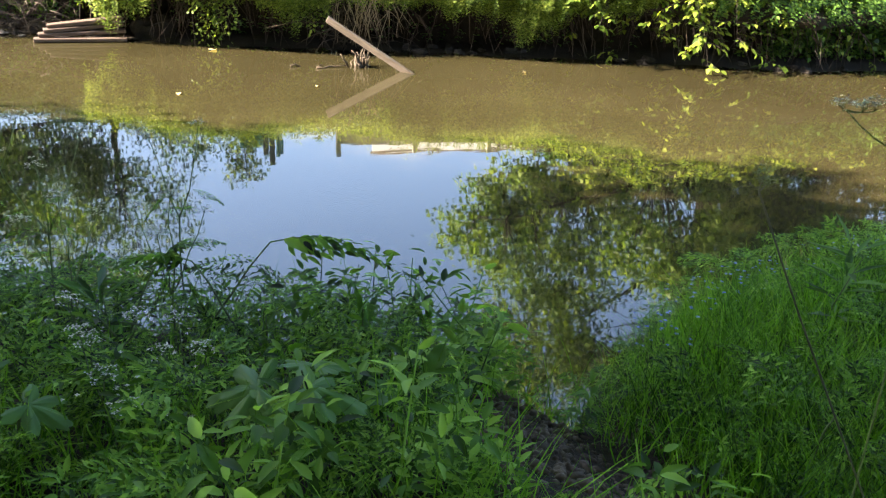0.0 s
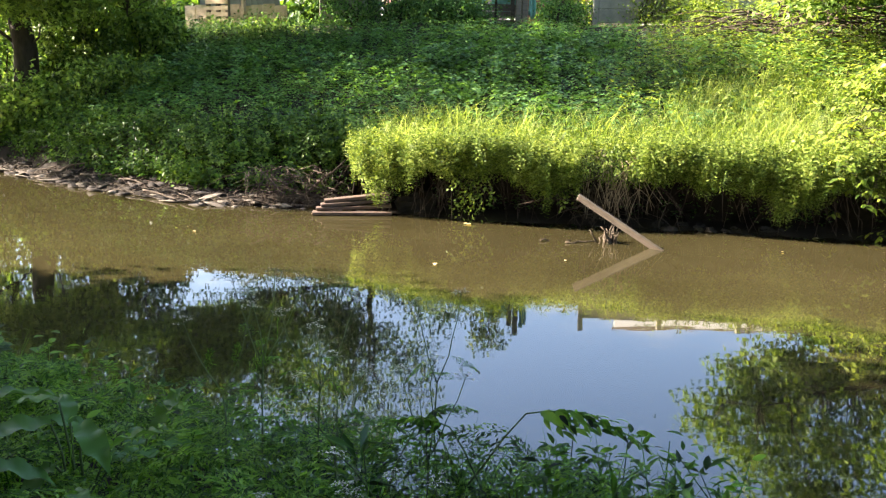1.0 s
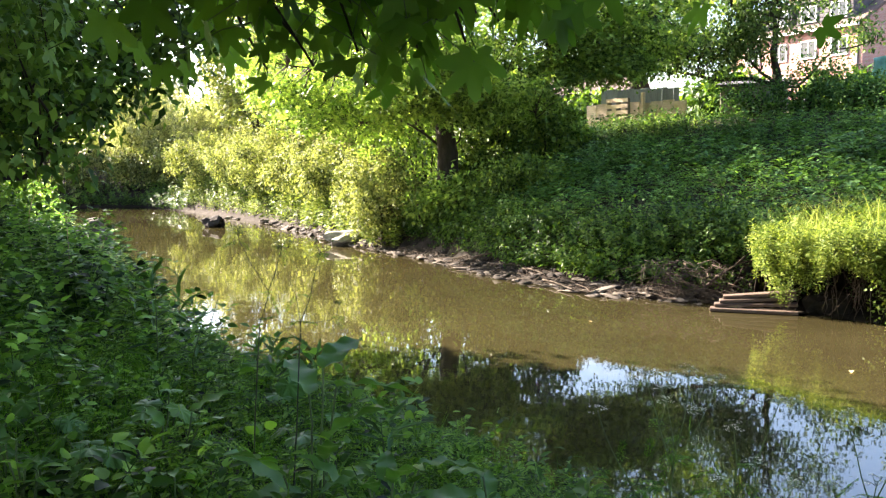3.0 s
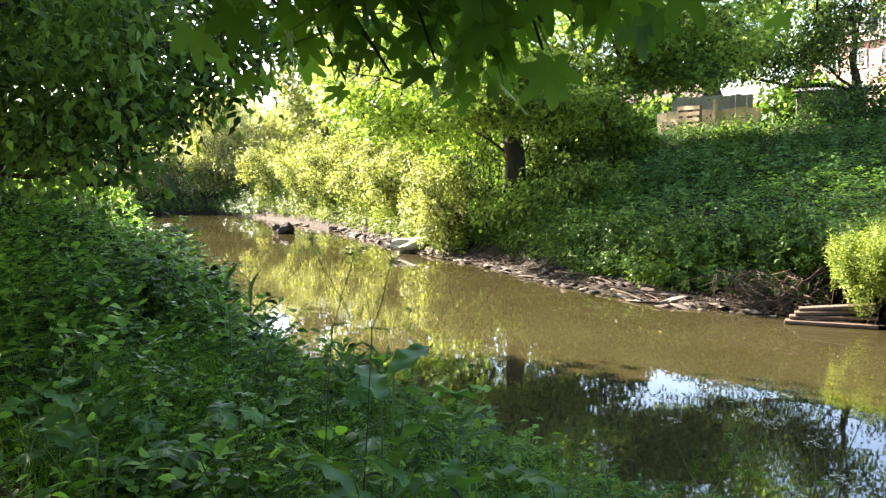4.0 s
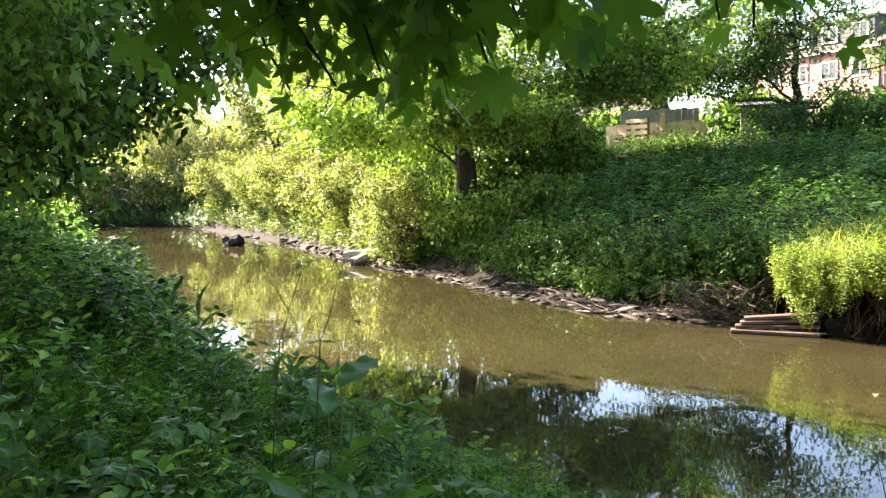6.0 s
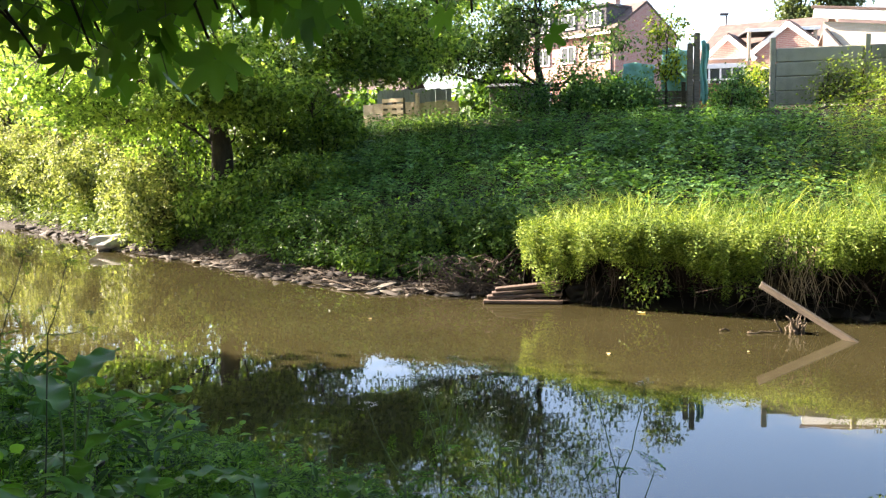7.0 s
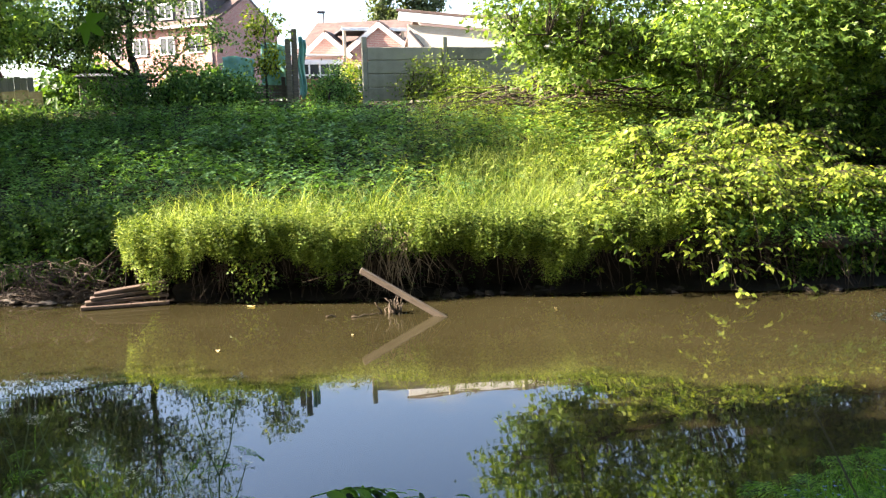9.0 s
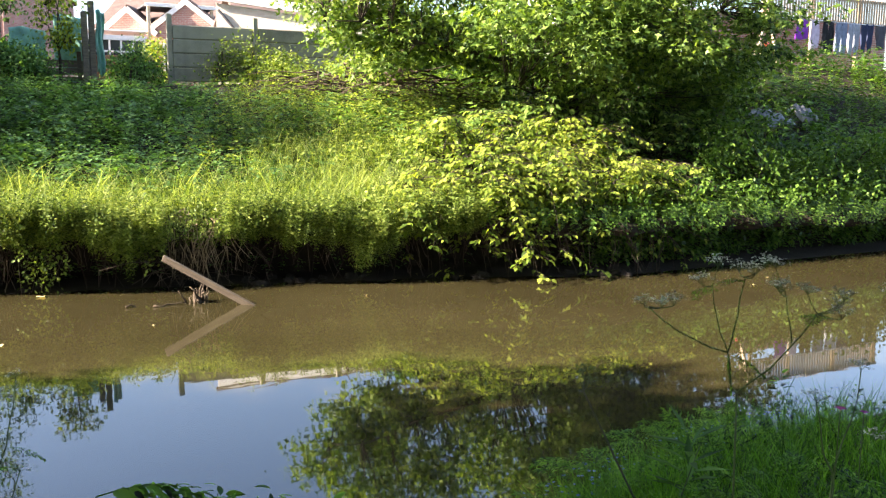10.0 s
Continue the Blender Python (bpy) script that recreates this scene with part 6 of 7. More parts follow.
for i in range(5):
    gf, fb = np.random.default_rng(90 + i), Bag()
    for j in range(5):
        a = j * 1.26 + gf.normal(0, 0.2)
        ferny(fb, np.array([0.03 * math.cos(a), 0.03 * math.sin(a), 0.1 + 0.03 * j]), np.array([math.cos(a), math.sin(a), gf.uniform(0.2, 0.9)]), gf.uniform(0.18, 0.3), gf)
    FERNS.append((np.concatenate(fb.v), np.concatenate(fb.f)))
x, y = near_region(300, -5, 5, 0.1, 2.8)
k = clear(x, y) & (y > 0.6) & ((x < 1.4) | (rng.uniform(0, 1, len(x)) < 0.3))
x, y = x[k], y[k]
plant_out(bag, FERNS, x, y, height(x, y) + 0.02, rng.uniform(0.7, 1.25, len(x)), 0.2)
stuff("parsley_leaves", bag, FERNLEAF, "feathery cow parsley leaves carpeting the near bank", "foliage")
bag = Bag()
NEARBLADE = blade(4, 0.008, 0.6)
x, y = near_region(34000, -5, 5, 0.0, 3.4)
k = clear(x, y) & (rng.uniform(0, 1, len(x)) < 0.45 + 0.5 * wave(x, y + 2))
x, y = x[k], y[k]
n = len(x)
bag.add(*scatter(NEARBLADE, np.column_stack([x, y, height(x, y) - 0.02]), lean(n, 0.25) @ spin(n), rng.uniform(0.2, 0.48, n) * np.where(x > 1.6, np.interp(near_edge(x) - y, [0, 0.7], [0.5, 1.0]), 1.0)))
x, y = near_region(13000, 1.7, 4.6, 0.0, 2.3)
k = clear(x, y) & (rng.uniform(0, 1, len(x)) < np.interp(x, [2.4, 3.4], [1.0, 0.4]) * np.interp(near_edge(x) - y, [0.0, 0.5], [0.35, 1.0]))
x, y = x[k], y[k]
n = len(x)
bag.add(*scatter(NEARBLADE, np.column_stack([x, y, height(x, y) - 0.02]), lean(n, 0.22) @ spin(n), rng.uniform(0.22, 0.46, n) * np.interp(near_edge(x) - y, [0, 0.7], [0.5, 1.0])))
stuff("near_grass", bag, GRASSLEAF, "lush green grass on the near bank", "grass")


def umbel_plant(base, tips, seed, fork=0.6, flowers=True, knee=None):
    """Cow parsley: a forked stem, ferny leaves and white umbels."""
    g = np.random.default_rng(seed)
    base = np.asarray(base, float)
    t = thing("cow_parsley", base, "tall cow parsley with thin forked stems and white umbels", "wildflower", "cow parsley")
    tips = np.asarray(tips, float)
    mean = tips.mean(0)
    knee_given = knee is not None
    knee = base + (mean - base) * fork if knee is None else np.asarray(knee, float)
    stem = Bag().add(*tube(bend(base - [0, 0, 0.05], knee, 6, 0, 0.006, g), np.linspace(0.005, 0.004, 6), 6))
    leaves = Bag()
    for q in tips:
        petals = Bag()
        line = bend(knee, q, 6, 0.03, 0.006, g)
        stem.add(*tube(line, np.linspace(0.0035, 0.0018, 6), 5))
        rays = 8
        for r in range(rays):
            a, tilt = r * 2.4, 0.045 * math.sqrt((r + 0.5) / rays)
            e = q + [tilt * math.cos(a), tilt * math.sin(a), 0.03 - 0.012 * (r / rays) + g.normal(0, 0.006)]
            stem.add(*tube([q, (q + e) / 2 + [0, 0, 0.006], e], 0.0008, 3))
            if flowers:
                o = g.normal(0, 0.006, (9, 3)) * [1, 1, 0.4] + e
                petals.add(*scatter(LEAF2, o, frames(g.normal(0, 1, (9, 3)) * [1, 1, 0.2], np.tile([0, 0, 1.0], (9, 1)) + g.normal(0, 0.2, (9, 3))), np.full(9, 0.009)))
        if flowers:
            tagged(part("umbel", petals.mesh("umbel", base), PETAL, t), "lacy white umbel", "", "", "stuff")
        p = line[2]
        ferny(leaves, p, np.array([q[0] - p[0], q[1] - p[1], 0.0]) + g.normal(0, 0.1, 3), 0.07 if knee_given else 0.13, g)
    for s in (0.25, 0.5, 0.75, 1.0):
        a = g.uniform(0, 6.28)
        ferny(leaves, base + (knee - base) * s, np.array([math.cos(a), math.sin(a), 0.2]), 0.1 if knee_given else 0.2, g)
    part("stem", stem.mesh("stem", base), STEM, t)
    part("foliage", leaves.mesh("foliage", base), FERNLEAF, t)
    return t


def h(x, y):
    return float(height(x, y))


def tall_parsley(base, forks, seed, flowers=True):
    """One tall cow parsley: a main stem that forks again and again; each fork is (from, to, umbels)."""
    g = np.random.default_rng(seed)
    base = np.asarray(base, float)
    t = thing("cow_parsley", base, "tall cow parsley with thin forked stems and small umbels", "wildflower", "cow parsley")
    stem, leaves = Bag(), Bag()
    for p, q, heads, r in forks:
        p, q = np.asarray(p, float), np.asarray(q, float)
        stem.add(*tube(bend(p, q, 6, 0.012, 0.003, g), np.linspace(r, r * 0.7, 6), 6))
        for k in range(heads):
            c = q + g.normal(0, 0.035, 3) * [1, 0.6, 0.6] + [0, 0, 0.02]
            stem.add(*tube(bend(q, c, 4, 0.004), 0.0012, 4))
            petals = Bag()
            for m in range(8):
                a = m * 2.4
                e = c + [0.022 * math.sqrt(m / 8) * math.cos(a), 0.022 * math.sqrt(m / 8) * math.sin(a), 0.016 + g.normal(0, 0.004)]
                stem.add(*tube([c, e], 0.0006, 3))
                o = g.normal(0, 0.0045, (9, 3)) * [1, 1, 0.5] + e
                petals.add(*scatter(ROUND, o, frames(g.normal(0, 1, (9, 3)) * [1, 1, 0.3], np.tile([0, 0, 1.0], (9, 1)) + g.normal(0, 0.5, (9, 3))), np.full(9, 0.006)))
            tagged(part("umbel", petals.mesh("umbel", base), PETAL if flowers else STEM, t), "small lacy white umbel" if flowers else "green seed head", "", "", "stuff")
        if heads == 0 or g.uniform() < 0.75:
            d = q - p
            ferny(leaves, q, np.array([-d[1] + g.normal(0, 0.03), d[0], 0.0]) + g.normal(0, 0.05, 3), 0.07, g)
            ferny(leaves, q, np.array([d[1], -d[0] + g.normal(0, 0.03), 0.01]) + g.normal(0, 0.05, 3), 0.06, g)
    part("stem", stem.mesh("stem", base), STEM if flowers else DARKSTEM, t)
    ferny(leaves, base + [0, 0, 0.35], np.array([0.5, 0.6, 0.3]), 0.12, g)
    part("foliage", leaves.mesh("foliage", base), FERNLEAF, t)
    return t


kn, k2 = (1.41, 1.16, 1.77), (1.395, 1.175, 1.85)
tall_parsley((1.42, 1.15, h(1.42, 1.15)), [((1.42, 1.15, h(1.42, 1.15)), kn, 0, 0.003), (kn, k2, 0, 0.0022), (k2, (1.285, 1.285, 1.93), 3, 0.0018), (k2, (1.415, 1.16, 2.0), 3, 0.0018),
                                           (k2, (1.37, 1.2, 1.98), 2, 0.0014), (kn, (1.5, 1.06, 1.94), 4, 0.002), ((1.47, 1.09, 1.88), (1.46, 1.1, 1.97), 3, 0.0014)], 501)
tall_parsley((1.62, 0.95, h(1.62, 0.95)), [((1.62, 0.95, h(1.62, 0.95)), (1.19, 1.36, 1.75), 2, 0.003)], 502, False)
tall_parsley((1.7, 0.85, h(1.7, 0.85)), [((1.7, 0.85, h(1.7, 0.85)), (1.62, 0.9, 1.95), 4, 0.003), ((1.66, 0.87, 1.8), (1.58, 0.95, 1.78), 3, 0.002)], 503)
g0, g1 = (-2.15, 2.7, h(-2.15, 2.7)), (-1.99, 2.74, h(-1.99, 2.74))
tall_parsley(g0, [(g0, (-2.113, 2.78, 1.652), 0, 0.0034), ((-2.113, 2.78, 1.652), (-2.082, 2.8, 1.769), 0, 0.0026), ((-2.082, 2.8, 1.769), (-2.21, 2.8, 1.962), 2, 0.002), ((-2.082, 2.8, 1.769), (-2.044, 2.85, 1.937), 2, 0.002),
                  (g1, (-1.94, 2.8, 1.655), 0, 0.0032), ((-1.94, 2.8, 1.655), (-1.872, 2.85, 1.919), 2, 0.0022), ((-1.94, 2.8, 1.655), (-1.841, 2.9, 1.662), 1, 0.0018), ((-1.94, 2.8, 1.58), (-1.99, 2.85, 1.75), 0, 0.0018)], 515, False)
umbel_plant((-0.4, 3.5, h(-0.4, 3.5)), [(-0.55, 3.5, 1.22), (-0.25, 3.55, 1.28), (-0.4, 3.4, 1.2)], 504, 0.6)
umbel_plant((-0.75, 3.3, h(-0.75, 3.3)), [(-0.9, 3.3, 1.25), (-0.65, 3.35, 1.3)], 505, 0.6)
umbel_plant((-0.15, 2.55, h(-0.15, 2.55)), [(-0.25, 2.6, 1.02), (-0.05, 2.5, 1.0), (-0.18, 2.4, 0.98)], 506, 0.6)
umbel_plant((-0.55, 2.3, h(-0.55, 2.3)), [(-0.6, 2.3, 0.98), (-0.45, 2.35, 1.0)], 507, 0.6)
umbel_plant((0.05, 3.0, h(0.05, 3.0)), [(0.07, 3.0, 1.2), (-0.05, 3.05, 1.14), (0.18, 2.95, 1.16), (0.02, 2.9, 1.1)], 510, 0.55, True)
umbel_plant((-0.3, 3.1, h(-0.3, 3.1)), [(-0.3, 3.1, 1.18), (-0.42, 3.05, 1.12), (-0.18, 3.1, 1.12)], 511, 0.55, True)
umbel_plant((-0.15, 2.3, h(-0.15, 2.3)), [(-0.13, 2.17, 1.0), (-0.2, 2.37, 1.03), (-0.07, 2.05, 0.97)], 512, 0.6)
umbel_plant((0.1, 2.45, h(0.1, 2.45)), [(0.13, 2.26, 1.0), (0.07, 2.44, 1.02), (0.02, 2.3, 0.98)], 513, 0.6)
umbel_plant((-0.7, 3.7, h(-0.7, 3.7)), [(-0.8, 3.75, 1.3), (-0.6, 3.65, 1.36), (-0.7, 3.6, 1.28), (-0.5, 3.75, 1.3)], 514, 0.6)
umbel_plant((0.1, 3.7, h(0.1, 3.7)), [(0.0, 3.75, 1.2), (0.2, 3.7, 1.26)], 508, 0.6)
umbel_plant((2.3, 1.6, h(2.3, 1.6)), [(2.2, 1.6, 1.5), (2.45, 1.65, 1.55)], 509, 0.7)


def broad_leaf(name, base, leaves, mat, label, shape, seed, group):
    """A rosette of large stalked leaves: each a lobed or wavy blade with a fold along its rib."""
    g = np.random.default_rng(seed)
    base = np.asarray(base, float)
    t = thing(name, base, label, "plant", group)
    for q, size, yaw, pitch in leaves:
        q = np.asarray(q, float)
        part("stalk", Bag().add(*tube(bend(base, q, 6, -0.03, 0.005, g), np.linspace(0.006, 0.004, 6), 5)).mesh("stalk", base), STEM, t)
        me = np_mesh("leaf", *shape)
        me.materials.append(mat)
        ob = new("leaf", me)
        ob.parent = t
        ob.matrix_local = Matrix.Translation(q - base) @ pose(0, 0, 0, g.uniform(-15, 15), pitch, yaw) @ Matrix.Scale(size, 4)
    return t


def long_leaf(n=9, width=0.2, wavy=0.03, droop=0.35):
    """A broad strap of a leaf with a sunk midrib and waved edges."""
    s = np.linspace(0, 1, n)
    w = width * np.sin(np.pi * np.clip(s * 0.9 + 0.1, 0, 1)) ** 0.7 * (1 - s ** 6)
    z = -droop * s ** 2
    v = np.concatenate([np.column_stack([s, w, z + 0.05 + wavy * np.sin(s * 19)]), np.column_stack([s, 0 * s, z]), np.column_stack([s, -w, z + 0.05 + wavy * np.sin(s * 17 + 1)])])
    f = []
    for i in range(n - 1):
        for a in (0, n):
            f += [[a + i, a + i + 1, a + n + i + 1], [a + i, a + n + i + 1, a + n + i]]
    return v, np.array(f)


def fan_leaf(angles, reach, droop=0.3, n=66):
    """A lobed, toothed leaf with raised ribs and drooping edges."""
    a = np.linspace(min(angles), max(angles), n)
    r = np.interp(a, angles, reach) * (1 + 0.07 * np.sin(np.arange(n) * 2.1) + 0.03 * np.sin(np.arange(n) * 5.3))
    t = np.radians(a)
    rows_v = [np.array([[0.1, 0, 0.0]])]
    for s in (0.35, 0.7, 1.0):
        q = r * s
        rows_v.append(np.column_stack([q * np.cos(t) + 0.1, q * np.sin(t), -droop * q ** 2 + 0.05 * s * np.cos(t * 6.4) + 0.015 * np.sin(np.arange(n) * 1.7) * s]))
    f = [[0, 1 + i, 2 + i] for i in range(n - 1)]
    for k in range(2):
        for i in range(n - 1):
            p, q = 1 + k * n + i, 1 + (k + 1) * n + i
            f += [[p, q, q + 1], [p, q + 1, p + 1]]
    return np.concatenate(rows_v), np.array(f)


DOCK = long_leaf(14, 0.19, 0.045, 0.4)
HOGWEED = fan_leaf([-150, -125, -110, -96, -85, -68, -58, -46, -34, -22, -12, 0, 12, 22, 34, 46, 58, 68, 85, 96, 110, 125, 150],
                [0.15, 0.45, 0.62, 0.55, 0.3, 0.6, 0.72, 0.68, 0.35, 0.6, 0.72, 0.85, 0.72, 0.6, 0.35, 0.68, 0.72, 0.6, 0.3, 0.55, 0.62, 0.45, 0.15], 0.25)
broad_leaf("hogweed", (0.35, 2.1, h(0.35, 2.1)), [((0.38, 2.0, 1.02), 0.2, -20, 14), ((0.28, 2.05, 1.0), 0.19, 165, 16), ((0.42, 2.12, 1.0), 0.18, 60, 18), ((0.34, 1.93, 0.98), 0.21, -105, 38)],
           DOCKLEAF, "broad-leaved hogweed with lobed green leaves", HOGWEED, 601, "hogweed")
broad_leaf("hogweed", (-0.4, 2.2, h(-0.4, 2.2)), [((-0.45, 2.3, 0.98), 0.17, 150, 10), ((-0.33, 2.15, 0.97), 0.15, -20, 22), ((-0.5, 2.1, 0.9), 0.16, -120, 24)],
           DOCKLEAF, "broad-leaved hogweed with lobed green leaves", HOGWEED, 602, "hogweed")
g2 = np.random.default_rng(77)


def dock(x, y, n, size, reach=0.16, up=0.32, seed=0):
    z = h(x, y)
    gg = np.random.default_rng(seed)
    lv = []
    for i in range(n):
        a = i * 2.4 + gg.normal(0, 0.3)
        lv.append(((x + reach * math.cos(a) * gg.uniform(0.3, 1), y + reach * math.sin(a) * gg.uniform(0.3, 1), z + up * gg.uniform(0.35, 1.1)), size * gg.uniform(0.7, 1.15), math.degrees(a), gg.uniform(-55, 10)))
    broad_leaf("dock", (x, y, z - 0.02), lv, DOCKLEAF, "broad green dock plant with wavy leaves", DOCK, seed + 1, "docks")


for i, (dx_, dy_, n_, s_, up_) in enumerate([(-1.85, 2.7, 9, 0.28, 0.75), (-1.5, 2.6, 8, 0.24, 0.45), (-2.3, 2.5, 8, 0.2, 0.35), (-3.3, 2.6, 10, 0.24, 0.42), (-3.0, 2.4, 9, 0.22, 0.4), (-2.4, 2.1, 8, 0.2, 0.42), (-3.75, 2.75, 9, 0.2, 0.42), (-2.7, 2.9, 7, 0.2, 0.4), (-1.2, 2.9, 8, 0.22, 0.42),
                                              (0.75, 2.2, 6, 0.18, 0.2), (-1.1, 3.2, 7, 0.22, 0.35), (-0.9, 2.3, 6, 0.2, 0.3)]):
    dock(dx_, dy_, n_, s_, 0.16, up_, 700 + 3 * i)

ROUND = fan_leaf([-172, -130, -75, 0, 75, 130, 172], [0.4, 0.52, 0.6, 0.82, 0.6, 0.52, 0.4], 0.22)
for i, (bx_, by_) in enumerate([(-3.61, 2.71), (-3.57, 3.02), (-3.62, 2.45), (-3.03, 3.18), (-3.04, 4.23), (-2.94, 2.7), (-2.3, 3.43), (-4.73, 3.46)]):
    gg = np.random.default_rng(950 + i)
    z0 = h(bx_, by_)
    lv = []
    for k in range(5):
        a = k * 1.26 + gg.normal(0, 0.3)
        lv.append(((bx_ + 0.13 * math.cos(a), by_ + 0.13 * math.sin(a), z0 + gg.uniform(0.22, 0.42)), gg.uniform(0.085, 0.145), math.degrees(a), gg.uniform(-10, 40)))
    broad_leaf("burdock", (bx_, by_, z0 - 0.02), lv, DOCKLEAF, "young burdock with rounded grey-green leaves", ROUND, 960 + i, "burdocks")

# ferny shoots that rise over the edge of the water
for i, (fx, fy, z0, way, ln) in enumerate([(0.3, 2.98, 1.02, (0.9, -0.1, 0.25), 0.44), (0.2, 2.95, 0.98, (-0.6, 0.1, 0.3), 0.28), (0.86, 2.9, 0.6, (0.3, 0.1, 0.9), 0.2), (1.02, 2.85, 0.6, (-0.2, 0.1, 0.9), 0.22),
                                            (-0.05, 2.98, 0.95, (0.4, 0, 0.6), 0.26), (-0.2, 2.9, 0.9, (-0.6, 0, 0.5), 0.28), (1.9, 1.75, 0.85, (0.4, 0.3, 0.5), 0.24)]):
    b = np.array([fx - 0.3 * way[0], fy - 0.06, h(fx - 0.3 * way[0], fy - 0.06)])
    t = thing("fern_shoot", b, "arching shoot with ferny divided green leaves", "plant", "ferny shoots")
    top = np.array([fx + 0.12 * way[0], fy, z0])
    part("stalk", Bag().add(*tube(bend(b, top, 6, -0.04, 0.006), np.linspace(0.006, 0.003, 6), 5)).mesh("stalk", b), STEM, t)
    lb = Bag()
    (pinnate if i in (0, 1, 4) else ferny)(lb, top, np.array(way), ln, g2)
    ferny(lb, top - [0, 0, 0.12], np.array([-way[0], 0.5, 0.3]), ln * 0.7, g2)
    part("foliage", lb.mesh("foliage", b), FERNLEAF, t)

# willowherb shoots: upright stems with narrow leaves
for i, (wx, wy, wz) in enumerate([(-4.15, 4.45, 0.85), (-3.95, 4.6, 0.7), (-3.3, 4.6, 0.6), (-3.1, 4.75, 0.55), (-3.2, 4.4, 0.55), (-2.0, 3.6, 0.5), (-0.2, 3.0, 0.45), (-5.0, 5.2, 0.8), (2.7, 2.6, 0.5)]):
    v, f = herb(800 + i, 9, SLIM, 0.19, wz, 3, -0.15, 0.6, 0.005)
    b = np.array([wx, wy, h(wx, wy) - 0.03])
    ob = thing("willowherb", b, "upright willowherb shoot with narrow green leaves", "plant", "willowherb shoots")
    part("stem", np_mesh("stem", v[:11], f[(f < 11).all(1)]), STEM, ob)
    leaf_f = f[(f >= 11).all(1)] - 11
    part("foliage", np_mesh("foliage", v[11:], leaf_f), DOCKLEAF, ob)

# coarse shoots with long toothed leaves that arch out from the stem
def toothed_leaf(n=15, width=0.075, droop=0.55):
    """A long narrow leaf, toothed along both edges, that arches over."""
    s = np.linspace(0, 1, n)
    w = width * np.sin(np.pi * np.clip(s * 0.86 + 0.12, 0, 1)) * (1 + 0.35 * (np.arange(n) % 2)) * (1 - s ** 8)
    z = 0.35 * s - droop * s ** 2
    v = np.concatenate([np.column_stack([s, w, z + 0.03]), np.column_stack([s, 0 * s, z]), np.column_stack([s, -w, z + 0.03])])
    f = []
    for i in range(n - 1):
        for a in (0, n):
            f += [[a + i, a + i + 1, a + n + i + 1], [a + i, a + n + i + 1, a + n + i]]
    return v, np.array(f)


TOOTHED = toothed_leaf()
for i, (sx, sy, tall, length, count) in enumerate([(0.72, 2.9, 0.34, 0.24, 8), (0.98, 2.86, 0.32, 0.25, 9), (0.36, 2.95, 0.3, 0.16, 6), (-4.0, 5.35, 0.46, 0.3, 9), (-3.75, 5.25, 0.4, 0.28, 8), (-5.9, 6.75, 0.8, 0.34, 9), (-3.45, 5.05, 0.36, 0.22, 7)]):
    gg = np.random.default_rng(1200 + i)
    b = np.array([sx, sy, h(sx, sy) - 0.02])
    t = thing("coarse_shoot", b, "coarse dark green shoot with long toothed arching leaves", "plant", "coarse shoots")
    part("stem", Bag().add(*tube(bend(b, b + [0.02, 0.0, tall], 5, 0, 0.006, gg), np.linspace(0.006, 0.003, 5), 5)).mesh("stem", b), STEM, t)
    me = np_mesh("leaf", *TOOTHED)
    me.materials.append(DOCKLEAF)
    for k in range(count):
        ob = new("leaf", me)
        ob.parent = t
        up = 0.25 + 0.75 * k / (count - 1)
        ob.matrix_local = Matrix.Translation((0.01, 0, tall * up)) @ pose(0, 0, 0, gg.uniform(-15, 15), -75 + 55 * (1 - up) + gg.uniform(-12, 12), 137.5 * k + gg.uniform(-20, 20)) @ Matrix.Scale(length * gg.uniform(0.7, 1.1) * (1.15 - 0.45 * up), 4)

# trodden soil with clods and twigs
clods = [rock_mesh("clod", (1, 0.8, 0.6), 900 + i, 1, 0.8) for i in range(4)]
bag = Bag()
for me in clods:
    cv = np.array([v.co[:] for v in me.vertices])
    cf = np.array([p.vertices[:] for p in me.polygons])
    n = 260
    cx, cy = rng.normal(1.2, 0.2, n), rng.normal(2.25, 0.35, n)
    bag.add(*scatter((cv, cf), np.column_stack([cx, cy, height(cx, cy)]), spin(n), rng.uniform(0.006, 0.03, n) * rng.uniform(0.5, 1.2, n)))
    bpy.data.meshes.remove(me)
stuff("soil_clods", bag, MUD, "crumbled brown soil and pebbles on the trodden bank", "soil")

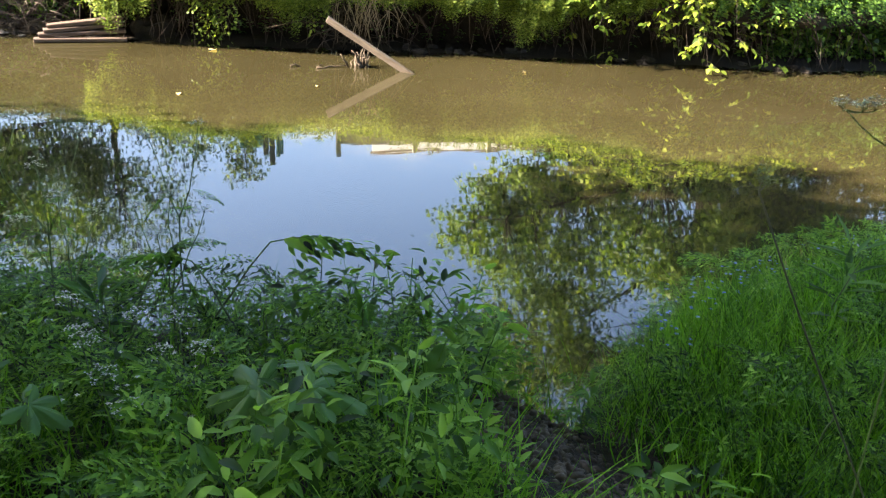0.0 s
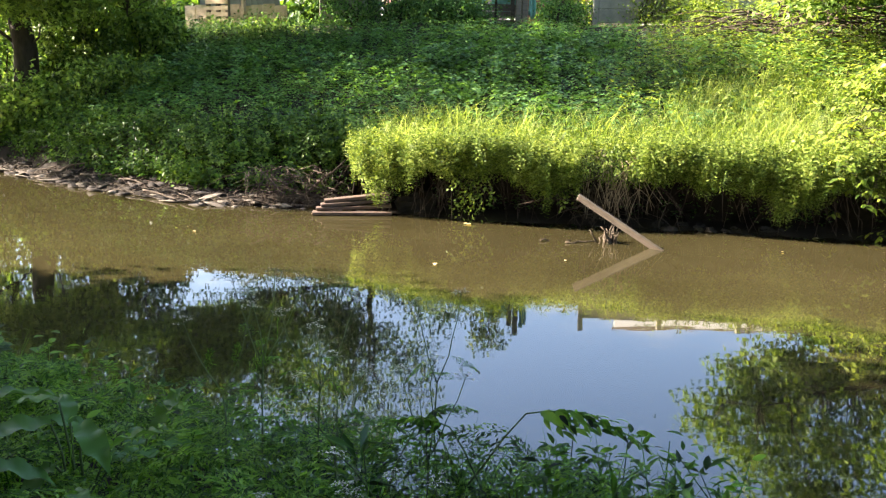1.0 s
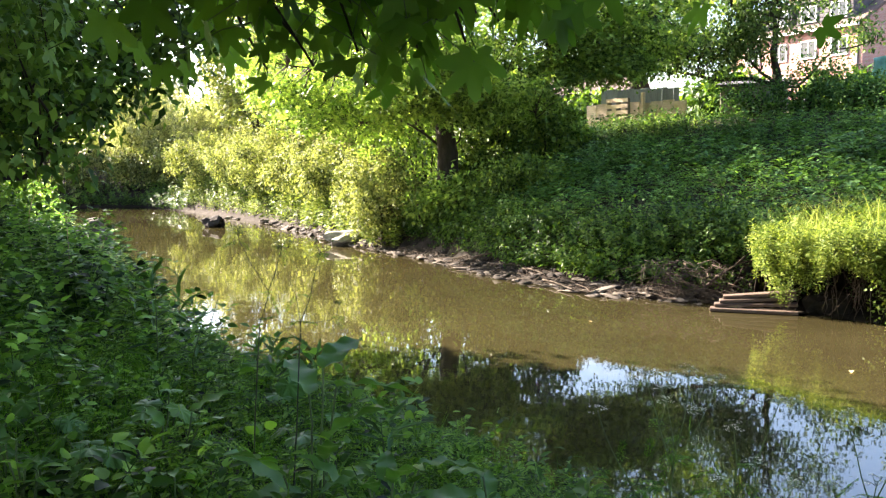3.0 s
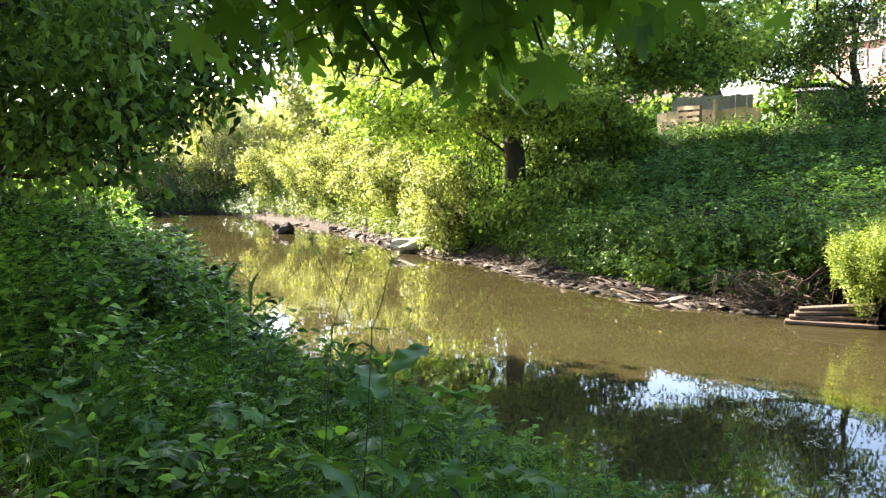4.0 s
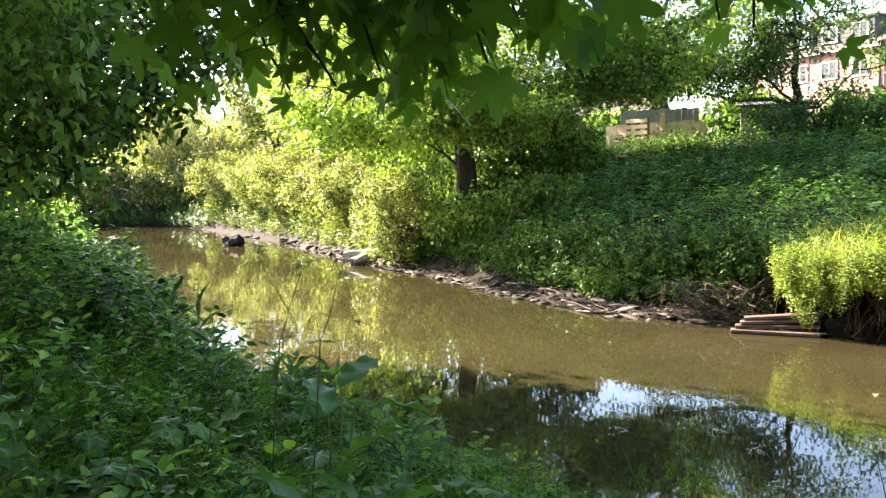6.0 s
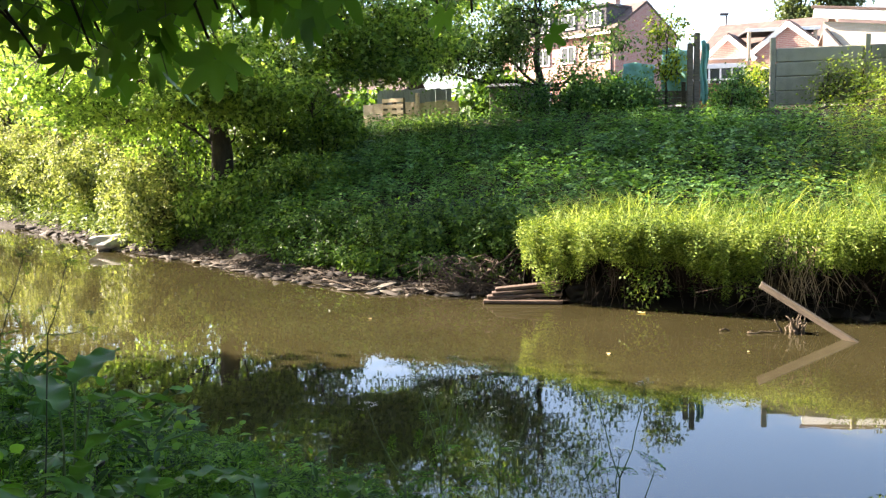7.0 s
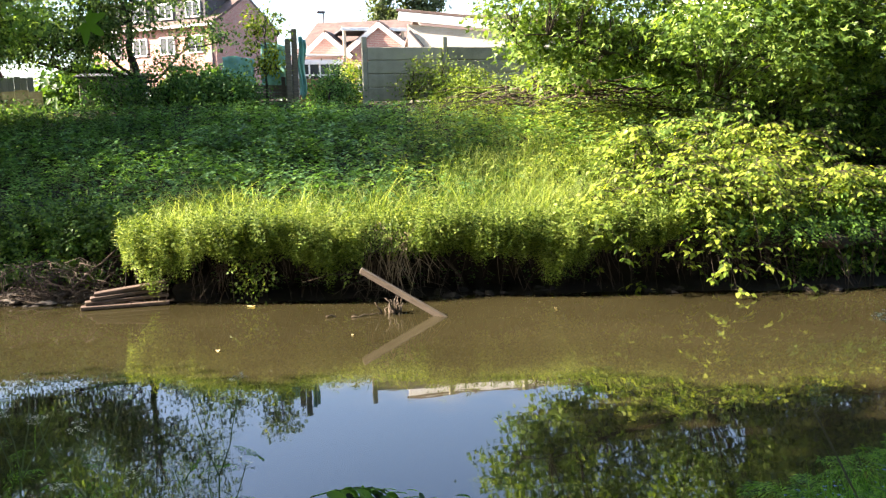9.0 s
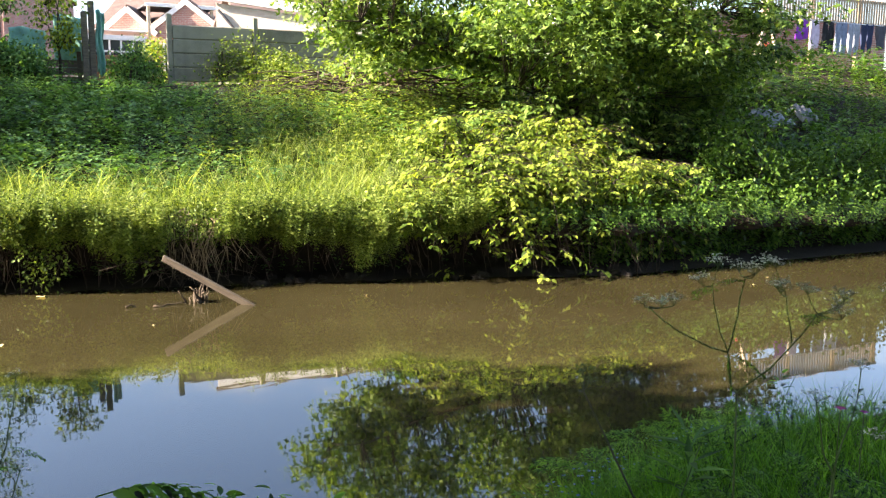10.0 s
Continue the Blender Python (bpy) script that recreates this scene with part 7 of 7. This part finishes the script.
# small flowers
bag = Bag()
x, y = near_region(240, 2.0, 5.0, 0.0, 0.7)
pos = np.column_stack([x, y, height(x, y) + rng.uniform(0.12, 0.28, len(x))])
for a in range(5):
    ang = a * 1.2566
    d = np.tile([math.cos(ang), math.sin(ang), 0.1], (len(x), 1))
    bag.add(*scatter(LEAF2, pos, frames(d, np.tile([0, 0, 1.0], (len(x), 1))), np.full(len(x), 0.012)))
stuff("forget_me_nots", bag, BLUEPETAL, "tiny pale blue forget-me-nots at the water's edge", "flowers")
bag = Bag()
for cx, cy, n in ((-0.1, 2.1, 16), (-0.3, 2.9, 10), (0.05, 2.6, 12)):
    p = np.array([cx, cy, h(cx, cy) + 0.3]) + rng.normal(0, 0.09, (n, 3)) * [1, 1, 0.4]
    for a in range(4):
        ang = a * 1.5708
        d = np.tile([math.cos(ang), math.sin(ang), 0.15], (n, 1))
        bag.add(*scatter(LEAF2, p, frames(d, np.tile([0, 0, 1.0], (n, 1)) + rng.normal(0, 0.2, (n, 3))), np.full(n, 0.009)))
stuff("white_flowers", bag, PETAL, "small white four-petalled flowers among the weeds", "flowers")


def flower(x, y, z, mat, size, label, petals=5):
    b = np.array([x, y, h(x, y)])
    t = thing("wildflower", b, label, "flower")
    part("stem", Bag().add(*tube(bend(b, [x, y, z], 5, 0, 0.006), 0.0025, 4)).mesh("stem", b), STEM, t)
    pb = Bag()
    for a in range(petals):
        d = np.array([[math.cos(a * 6.283 / petals), math.sin(a * 6.283 / petals), 0.35]])
        pb.add(*scatter(HEART, np.array([[x, y, z]]), frames(d, np.array([[0, 0, 1.0]])), np.array([size])))
    part("petals", pb.mesh("petals", b), mat, t)


flower(2.53, 1.77, 1.38, PINKPETAL, 0.022, "pink campion flower on a thin stem")
flower(2.62, 1.75, 1.36, PINKPETAL, 0.018, "pink campion flower on a thin stem")
flower(-2.75, 2.5, 1.0, YELLOWPETAL, 0.02, "yellow buttercup among the broad leaves")
flower(-3.95, 2.95, 1.05, YELLOWPETAL, 0.02, "yellow buttercup among the broad leaves")
flower(-4.02, 2.95, 1.03, YELLOWPETAL, 0.018, "yellow buttercup among the broad leaves")
